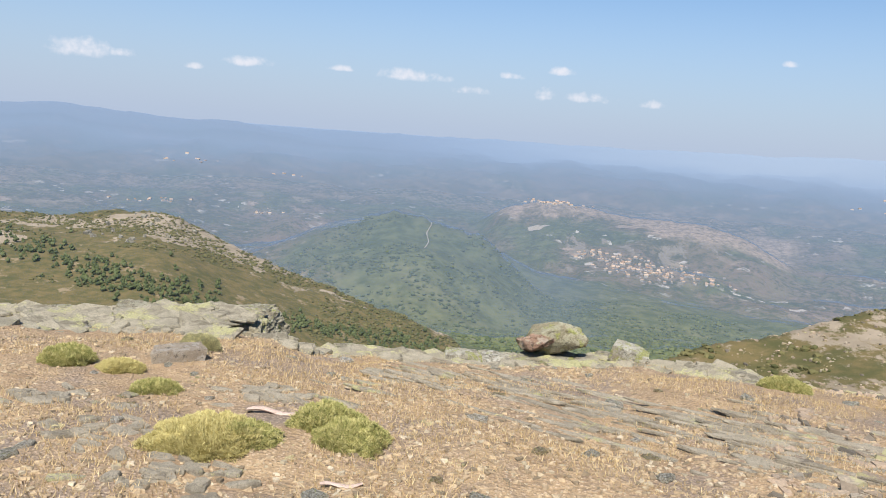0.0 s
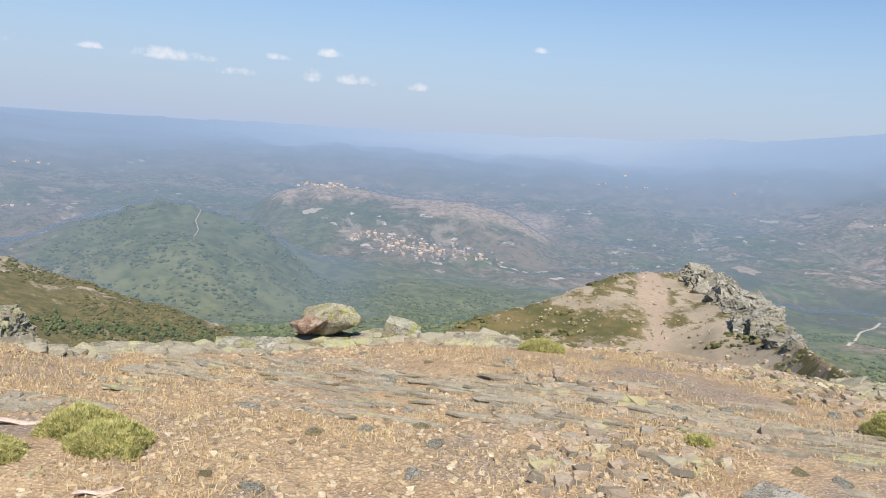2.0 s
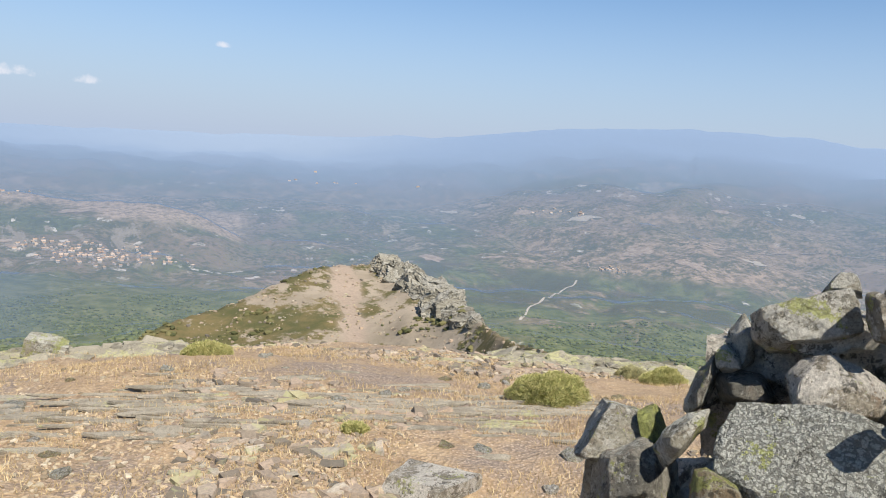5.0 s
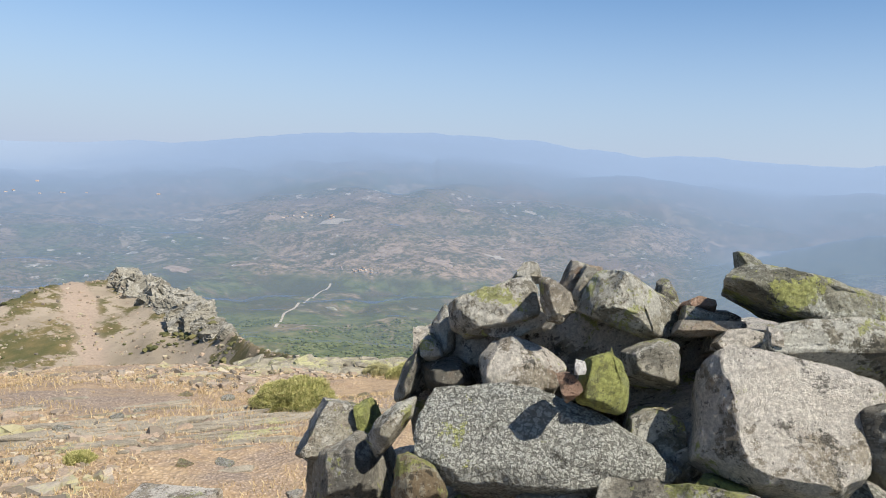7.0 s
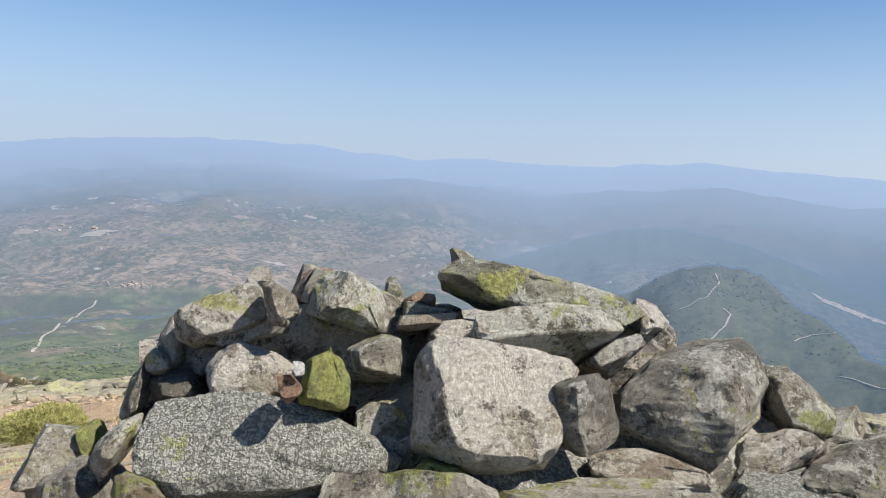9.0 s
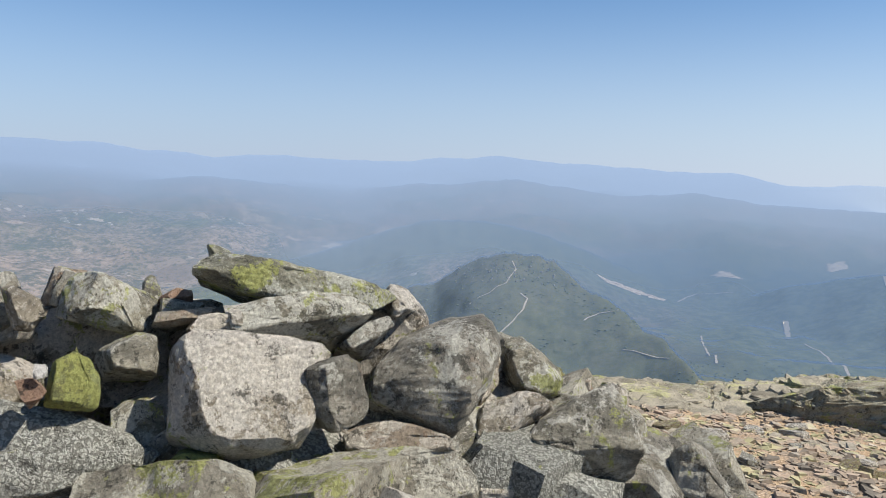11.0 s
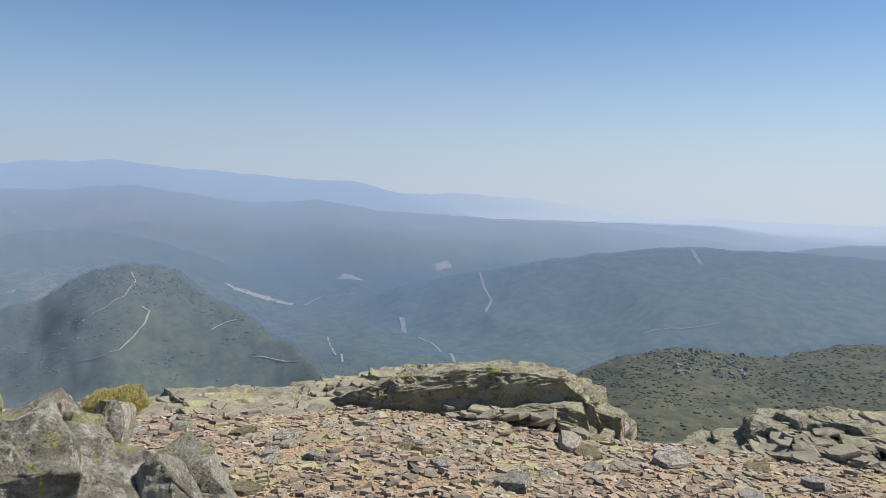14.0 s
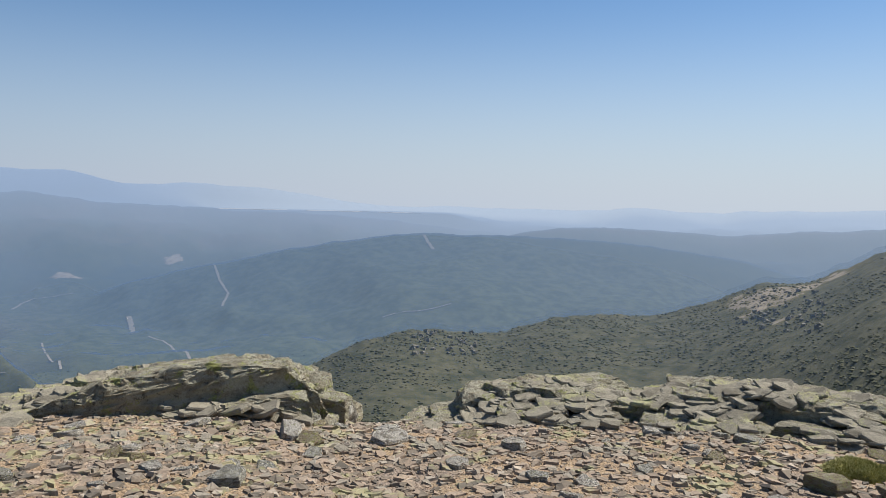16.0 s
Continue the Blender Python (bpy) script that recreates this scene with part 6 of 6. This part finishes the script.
def clumps(count, b0, b1, r0, r1, lo, hi, tall, seed, mask, power=1.0):
    q = np.random.default_rng(seed)
    out = []
    for k in range(6):
        m = count // 6
        b = q.uniform(b0, b1, m)
        rad = r0 * (r1 / r0) ** (q.random(m) ** power)
        x, y = CX + rad * np.sin(np.radians(b)), CY + rad * np.cos(np.radians(b))
        keep = mask(b, rad, x, y, q.random(m))
        x, y = x[keep], y[keep]
        m = len(x)
        if not m:
            continue
        s_ = lo + (hi - lo) * q.random(m) ** 2
        out.append(scatter(*ico(0.28, seed * 7 + k), np.stack([x, y, ground_z(x, y) + 0.2 * s_], 1), turns_of(q.uniform(0, 6.28, m), q.normal(0, 0.1, m), q.uniform(0, 6.28, m)),
                           np.stack([s_, s_ * q.uniform(0.7, 1.1, m), s_ * tall * q.uniform(0.7, 1.2, m)], 1)))
    return out


def off_trail(b, rad, x, y, u):
    worn = (np.abs(b - np.interp(rad, trail_r, trail_b)) < 3.6) & (u < 0.93)
    return ~worn & (fbm(x / 6, y / 6, 95, 4, 0.6) > 0.05)


stuff("heather", clumps(9000, 12, 41.5, 26, 150, 0.12, 0.6, 0.6, 31, off_trail, 0.5), heather.m, "dark heather scrub on the trail ridge", "scrub")
stuff("ridge_stones", scatter_chips(7000, 20, 47, 14, 125, 0.08, 0.45, (0.3, 0.7), 8, -0.1), chip_mat.m, "loose pale stones on the worn trail ridge", "stones")
stuff("hillside_scrub", clumps(34000, -37, 8, 150, 430, 0.25, 1.0, 0.5, 32, lambda b, rad, x, y, u: fbm(x / 30, y / 30, 96, 4, 0.6) + (u - 0.5) * 0.3 > -0.05, 0.6), heather.m, "low heath scrub on the near hillside", "scrub")
dusk = Mat("dark_scrub", 0.9)
dusk.colour(dusk.mix(dusk.island(), (0.042, 0.050, 0.024), (0.115, 0.108, 0.058)))
stuff("dark_scrub", clumps(30000, 112, 167, 110, 430, 0.2, 0.9, 0.42, 33, lambda b, rad, x, y, u: fbm(x / 26, y / 26, 97, 4, 0.6) + (u - 0.5) * 0.4 > -0.12, 0.7), dusk.m, "dark green scrub covering the shaded ridge", "scrub")
stuff("valley_woods", clumps(24000, -12, 62, 560, 1500, 2.0, 5.0, 0.55, 34, lambda b, rad, x, y, u: fbm(x / 90, y / 90, 98, 4, 0.6) + (u - 0.5) * 0.3 > -0.10, 0.8), oak.m, "dense green oak woods in the valley", "woods")
stuff("slope_woods", clumps(16000, 72, 122, 600, 1500, 1.2, 3.2, 0.5, 35, lambda b, rad, x, y, u: fbm(x / 90, y / 90, 99, 4, 0.6) + (u - 0.5) * 0.5 > 0.05), oak.m, "scattered green scrub woods on the far slopes", "woods")


def cone_tree(seed):
    """Template of a small ragged pine: a trunk and four clumps of needles, smaller to the top."""
    v, f, n = [], [], 0
    for k, (x, y, z, w, h) in enumerate(((0.12, 0.0, 0.34, 0.34, 0.26), (-0.1, 0.1, 0.5, 0.30, 0.24), (0.02, -0.08, 0.68, 0.24, 0.22), (0.0, 0.02, 0.84, 0.14, 0.18))):
        a, c = ico(0.3, seed * 5 + k, -0.7)
        v.append(a * np.array([w, w, h]) + np.array([x, y, z]))
        f.append(c + n)
        n += len(a)
    v.append(np.array([(0.04, 0, 0), (-0.03, 0.03, 0), (-0.03, -0.03, 0), (0, 0, 0.5)]))
    f.append(np.array([(0, 1, 3), (1, 2, 3), (2, 0, 3)]) + n)
    return np.concatenate(v), np.concatenate(f)


def pines(name, count, line, spread, seed, label, lo=1.8, hi=4.0):
    q = np.random.default_rng(seed)
    lb, le = table(line)
    out = []
    for k in range(4):
        m = count // 4
        b = q.uniform(lb[0], lb[-1], m)
        el = np.interp(b, lb, le) + q.normal(0, spread, m)
        rad = np.array([on_land(bb, ee) for bb, ee in zip(b, el)])
        ok = (rad > 120) & (rad < 480)
        b, rad = b[ok], rad[ok]
        m = len(b)
        x, y = CX + rad * np.sin(np.radians(b)), CY + rad * np.cos(np.radians(b))
        h = q.uniform(lo, hi, m)
        out.append(scatter(*cone_tree(seed + k), np.stack([x, y, ground_z(x, y) - 0.2], 1), turns_of(q.uniform(0, 6.28, m), q.normal(0, 0.05, m), q.uniform(0, 6.28, m)), np.stack([h, h, h], 1)))
    return stuff(name, out, pine.m, label, "trees")


pines("pine_belt", 420, [(-36, -8.6), (-30, -9.3), (-26, -10.8), (-22, -12.4), (-18, -13.2), (-16, -13.4)], 0.7, 41, "belt of young dark pines across the hillside", 1.0, 2.8)
pines("scattered_pines", 220, [(-12, -14.6), (-8, -15.4), (-4, -15.8), (0, -16)], 0.35, 42, "young pines on the lower hillside", 1.0, 2.6)

# ---- roads, tracks and clearings far below ----
sand = Mat("sandy_track", 0.95)
sand.colour(sand.mix(sand.fac(sand.noise(0.2, 4), 0.3, 0.7), (0.42, 0.35, 0.265), (0.58, 0.50, 0.395)))
soil = Mat("bare_soil", 0.95)
soil.colour(soil.mix(soil.fac(soil.noise(0.08, 5, 0.65), 0.3, 0.7), (0.30, 0.21, 0.14), (0.46, 0.36, 0.27)))
gravel_pit = Mat("quarry_gravel", 0.95)
gravel_pit.colour(gravel_pit.mix(gravel_pit.fac(gravel_pit.noise(0.06, 6, 0.75), 0.38, 0.55), (0.42, 0.29, 0.19), (0.85, 0.69, 0.50)))
# pale base colour stands in for the glare off the water
water = Mat("reservoir_glare", 0.6)
water.colour((0.30, 0.33, 0.37))


def ribbon(name, label, width, points, material, lift=1.2):
    """A track draped over the land through points given as bearing and elevation."""
    pts = [spot(b, on_land(b, e), lift) for b, e in points]
    dense = []
    for a, c in zip(pts, pts[1:]):
        n_ = max(2, int((c - a).length / 25))
        for k in range(n_):
            x, y = (a.lerp(c, k / n_)).xy
            dense.append(Vector((x, y, float(ground_z(x, y)) + lift)))
    dense.append(pts[-1])
    bm = bmesh.new()
    rows = []
    for k, p in enumerate(dense):
        d = dense[min(k + 1, len(dense) - 1)] - dense[max(k - 1, 0)]
        s_ = Vector((-d.y, d.x, 0)).normalized() * width / 2 * (1 + 0.35 * noise.noise(p / 40))
        rows.append((bm.verts.new(p - s_), bm.verts.new(p + s_)))
    for a, c in zip(rows, rows[1:]):
        bm.faces.new((a[0], c[0], c[1], a[1]))
    ob = part(name, bm, material)
    return tagged(ob, label, "track", kind="structure")


def clearing(label, b, e, wide, deep, material, seed, name="field"):
    """A patch of open ground: an uneven outline draped over the land."""
    wide, deep = wide * 0.5, deep * 0.6
    q = random.Random(seed)
    rad = on_land(b, e)
    x0, y0 = at_bearing(b, rad)
    ax, ay = math.cos(radians(b)), -math.sin(radians(b))
    bm = bmesh.new()
    rings = []
    for s_ in (0.0, 0.35, 0.7, 1.0):
        ring = []
        for k in range(18):
            a = k * math.pi / 9
            j = s_ * (1 + 0.8 * noise.noise(Vector((math.cos(a) * 1.7, math.sin(a) * 1.7, seed * 3.7))) + 0.5 * noise.noise(Vector((math.cos(a) * 4, math.sin(a) * 4, seed * 1.3))))
            u, v = math.cos(a) * wide / 2 * j, math.sin(a) * deep / 2 * j
            x, y = x0 + ax * u + ay * -v, y0 + ay * u + ax * v
            ring.append(bm.verts.new((x, y, float(ground_z(x, y)) + 1.5)))
            if s_ == 0:
                break
        rings.append(ring)
    for k in range(18):
        bm.faces.new((rings[0][0], rings[1][k], rings[1][(k + 1) % 18]))
    for a, c in zip(rings[1:], rings[2:]):
        for k in range(18):
            bm.faces.new((a[k], c[k], c[(k + 1) % 18], a[(k + 1) % 18]))
    ob = part(name, bm, material, smooth=60)
    return tagged(ob, label, name, kind="structure")


ribbon("track", "pale firebreak down a wooded hill", 1.6, [(-1.4, -6.95), (-1.2, -7.4), (-1.5, -8.0), (-1.3, -8.6), (-1.6, -9.1)], sand.m)
ribbon("road", "pale road winding through the valley woods", 5, [(44.2, -12.4), (44.8, -11.4), (45.8, -10.6), (47.0, -10.0), (47.7, -9.6), (48.0, -9.15)], sand.m)
ribbon("track", "pale track across the far valley", 8, [(57, -5.95), (61, -5.85), (65, -5.5), (68.5, -5.3)], sand.m)
ribbon("track", "zigzag track up the dark peak", 2.4, [(87.9, -8.95), (89.3, -8.1), (90.5, -7.4), (91.2, -6.4), (90.9, -5.7)], sand.m)
ribbon("track", "pale track along the dark peak's spur", 2.8, [(87.6, -11.6), (89.0, -11.3), (90.2, -10.9), (91.1, -10.0), (91.8, -9.2), (92.1, -8.4), (91.6, -8.0)], sand.m)
ribbon("track", "thin pale track on the peak's flank", 3, [(96.2, -9.8), (96.7, -9.4), (97.2, -9.15), (98.6, -8.8)], sand.m)
ribbon("track", "thin pale track low on the peak's flank", 2.5, [(99.0, -11.6), (100.6, -11.8), (102.2, -12.0)], sand.m)
ribbon("stream_bed", "pale winding stream bed in a gorge", 4, [(104.3, -10.2), (104.6, -11.0), (105.3, -11.4), (105.4, -12.0)], sand.m)
ribbon("track", "straight pale firebreak on a wooded slope", 13, [(109.6, -8.75), (109.75, -9.3), (109.9, -9.9)], sand.m)
ribbon("road", "pale road along a valley spur", 5, [(110.8, -10.1), (111.8, -10.45), (112.6, -11.2), (113.6, -11.9)], sand.m)
ribbon("road", "pale road curving over a far slope", 7, [(114.3, -5.3), (115.5, -6.4), (116.1, -7.3), (115.7, -8.2)], sand.m)
ribbon("track", "pale quarry road in a wooded valley", 7, [(102.6, -8.0), (103.2, -7.6), (103.8, -7.4), (105.0, -7.3), (106.2, -7.1)], sand.m)
ribbon("track", "firebreak on the crest of a blue ridge", 10, [(129.9, -3.0), (130.2, -3.5), (130.6, -4.1)], sand.m)
ribbon("track", "faint pale track low on the blue ridge", 6, [(127.0, -9.0), (129.5, -8.6), (132.0, -8.0)], sand.m)
clearing("sandy quarry floor in a wooded valley", 98.6, -7.05, 260, 110, gravel_pit.m, 3, "quarry")
clearing("pale quarry terrace in a wooded valley", 100.9, -7.75, 150, 60, gravel_pit.m, 4, "quarry")
clearing("pale clearing in a wooded valley", 105.6, -5.95, 210, 120, gravel_pit.m, 5, "clearing")
clearing("round pale clearing on a wooded slope", 112.3, -4.95, 150, 130, gravel_pit.m, 6, "clearing")
clearing("reddish bare field at the foot of the crag", 37.5, -8.45, 150, 110, soil.m, 7, "field")
clearing("long pale field on the plain", 42.0, -8.0, 110, 40, soil.m, 8, "field")
for k, (b, e, w_, d_) in enumerate(((-29, -3.2, 150, 60), (-26.3, -3.6, 130, 50), (-26, -3.0, 90, 40), (-20, -3.9, 170, 60), (-8.5, -1.75, 280, 80), (9.6, -1.7, 120, 50), (-1.5, -3.3, 110, 60), (15, -3.4, 120, 50), (22, -3.2, 150, 60),
                                    (26, -2.0, 300, 70), (34, -2.0, 280, 60), (44, -4.6, 160, 80), (48, -4.7, 220, 90), (46, -3.6, 120, 60), (57.5, -3.3, 140, 60), (62, -3.2, 120, 60), (52, -6.7, 200, 120), (56, -7.2, 160, 100), (60, -6.6, 140, 90),
                                    (8.8, -8.3, 70, 50), (9.5, -8.7, 60, 50), (6.5, -7.0, 110, 60), (13, -6.3, 150, 60), (75, -4.4, 160, 90), (78, -4.9, 150, 90), (71, -4.9, 120, 60), (41, -4.4, 140, 60), (38.5, -5.0, 120, 60), (-14, -6.6, 90, 50), (-29.8, -6.9, 90, 50))):
    clearing("dry tan field among dark woods and scrub", b, e, w_, d_, soil.m if k % 3 else sand.m, 20 + k)
# sheets sit just above the haze sheet, so their painted glare stays bright
for b, rad, w_, d_ in ((117.5, 4200, 420, 170), (123.5, 4130, 380, 130), (128.0, 4050, 260, 90)):
    x0, y0 = at_bearing(b, rad)
    bm = bmesh.new()
    ring = []
    for k in range(40):
        a = k * math.pi / 20
        j = 1 + 0.5 * noise.noise(Vector((math.cos(a) * 2, math.sin(a) * 2, b)))
        u, v = math.cos(a) * w_ / 2 * j, math.sin(a) * d_ / 2 * j
        ring.append(bm.verts.new((x0 + math.cos(radians(b)) * u + math.sin(radians(b)) * v, y0 - math.sin(radians(b)) * u + math.cos(radians(b)) * v, PLAIN_Z + 4.8)))
    bm.faces.new(ring)
    tagged(part("reservoir", bm, water.m), "sheet of water in the far plain, its glare put into a pale colour", "reservoir", kind="structure")

# ---- villages ----
plaster = Mat("village_plaster", 0.9)
plaster.colour(plaster.mix(plaster.rnd(), (0.30, 0.265, 0.23), (0.50, 0.455, 0.41)))
tiles = Mat("village_roof_tiles", 0.9)
tiles.colour(tiles.mix(tiles.rnd(), (0.27, 0.19, 0.15), (0.40, 0.32, 0.27)))
first_house = new("house")
bm = bmesh.new()
bmesh.ops.create_cube(bm, size=1)
for v in bm.verts:
    v.co = Vector((v.co.x * 10, v.co.y * 7.5, (v.co.z + 0.5) * 5.5))
part("wall", bm, plaster.m, first_house)
bm = bmesh.new()
c8 = [bm.verts.new(p) for p in ((-5.4, -4.1, 5.4), (5.4, -4.1, 5.4), (5.4, 4.1, 5.4), (-5.4, 4.1, 5.4), (-5.4, 0, 7.6), (5.4, 0, 7.6))]
for f in ((0, 1, 5, 4), (2, 3, 4, 5), (1, 2, 5), (3, 0, 4), (0, 3, 2, 1)):
    bm.faces.new([c8[k] for k in f])
part("roof", bm, tiles.m, first_house)
tagged(first_house, "small pale village house with a tiled roof", "house", "village houses")


def village(count, b, e, sb, se, seed, size=1.0):
    q = random.Random(seed)
    for k in range(count):
        bb, ee = b + q.gauss(0, sb), e + q.gauss(0, se)
        rad = on_land(bb, ee)
        if rad < 400 or rad > 4600:
            continue
        p = spot(bb, rad)
        k_ = size * q.uniform(0.7, 1.3)
        ob = copy_thing(first_house, pose(p.x, p.y, p.z - 0.4, 0, 0, q.uniform(0, 180)))
        ob.scale = (k_, k_, k_ * q.uniform(0.9, 1.2))


hp = spot(13.0, on_land(13.0, -8.9))
first_house.matrix_world = pose(hp.x, hp.y, hp.z - 0.4, 0, 0, 40)
village(58, 12.6, -9.0, 1.1, 0.30, 1, 0.75)
village(84, 15.6, -9.35, 1.4, 0.32, 2, 0.75)
village(20, 10.0, -8.6, 0.6, 0.15, 3, 0.75)
village(10, 19.3, -9.7, 0.7, 0.15, 4, 0.75)
village(32, 7.0, -5.15, 1.3, 0.10, 5, 0.9)
village(22, 50.5, -8.15, 0.8, 0.10, 6, 0.75)
village(16, -20.5, -6.7, 1.6, 0.12, 7, 0.8)
village(10, -13.0, -7.3, 0.5, 0.08, 8, 0.8)
village(14, 46.5, -4.5, 1.4, 0.18, 9)
village(12, -18.5, -3.8, 1.5, 0.12, 10)
village(8, 30, -3.6, 2.2, 0.2, 11)
village(6, -11.5, -4.5, 0.8, 0.06, 12)
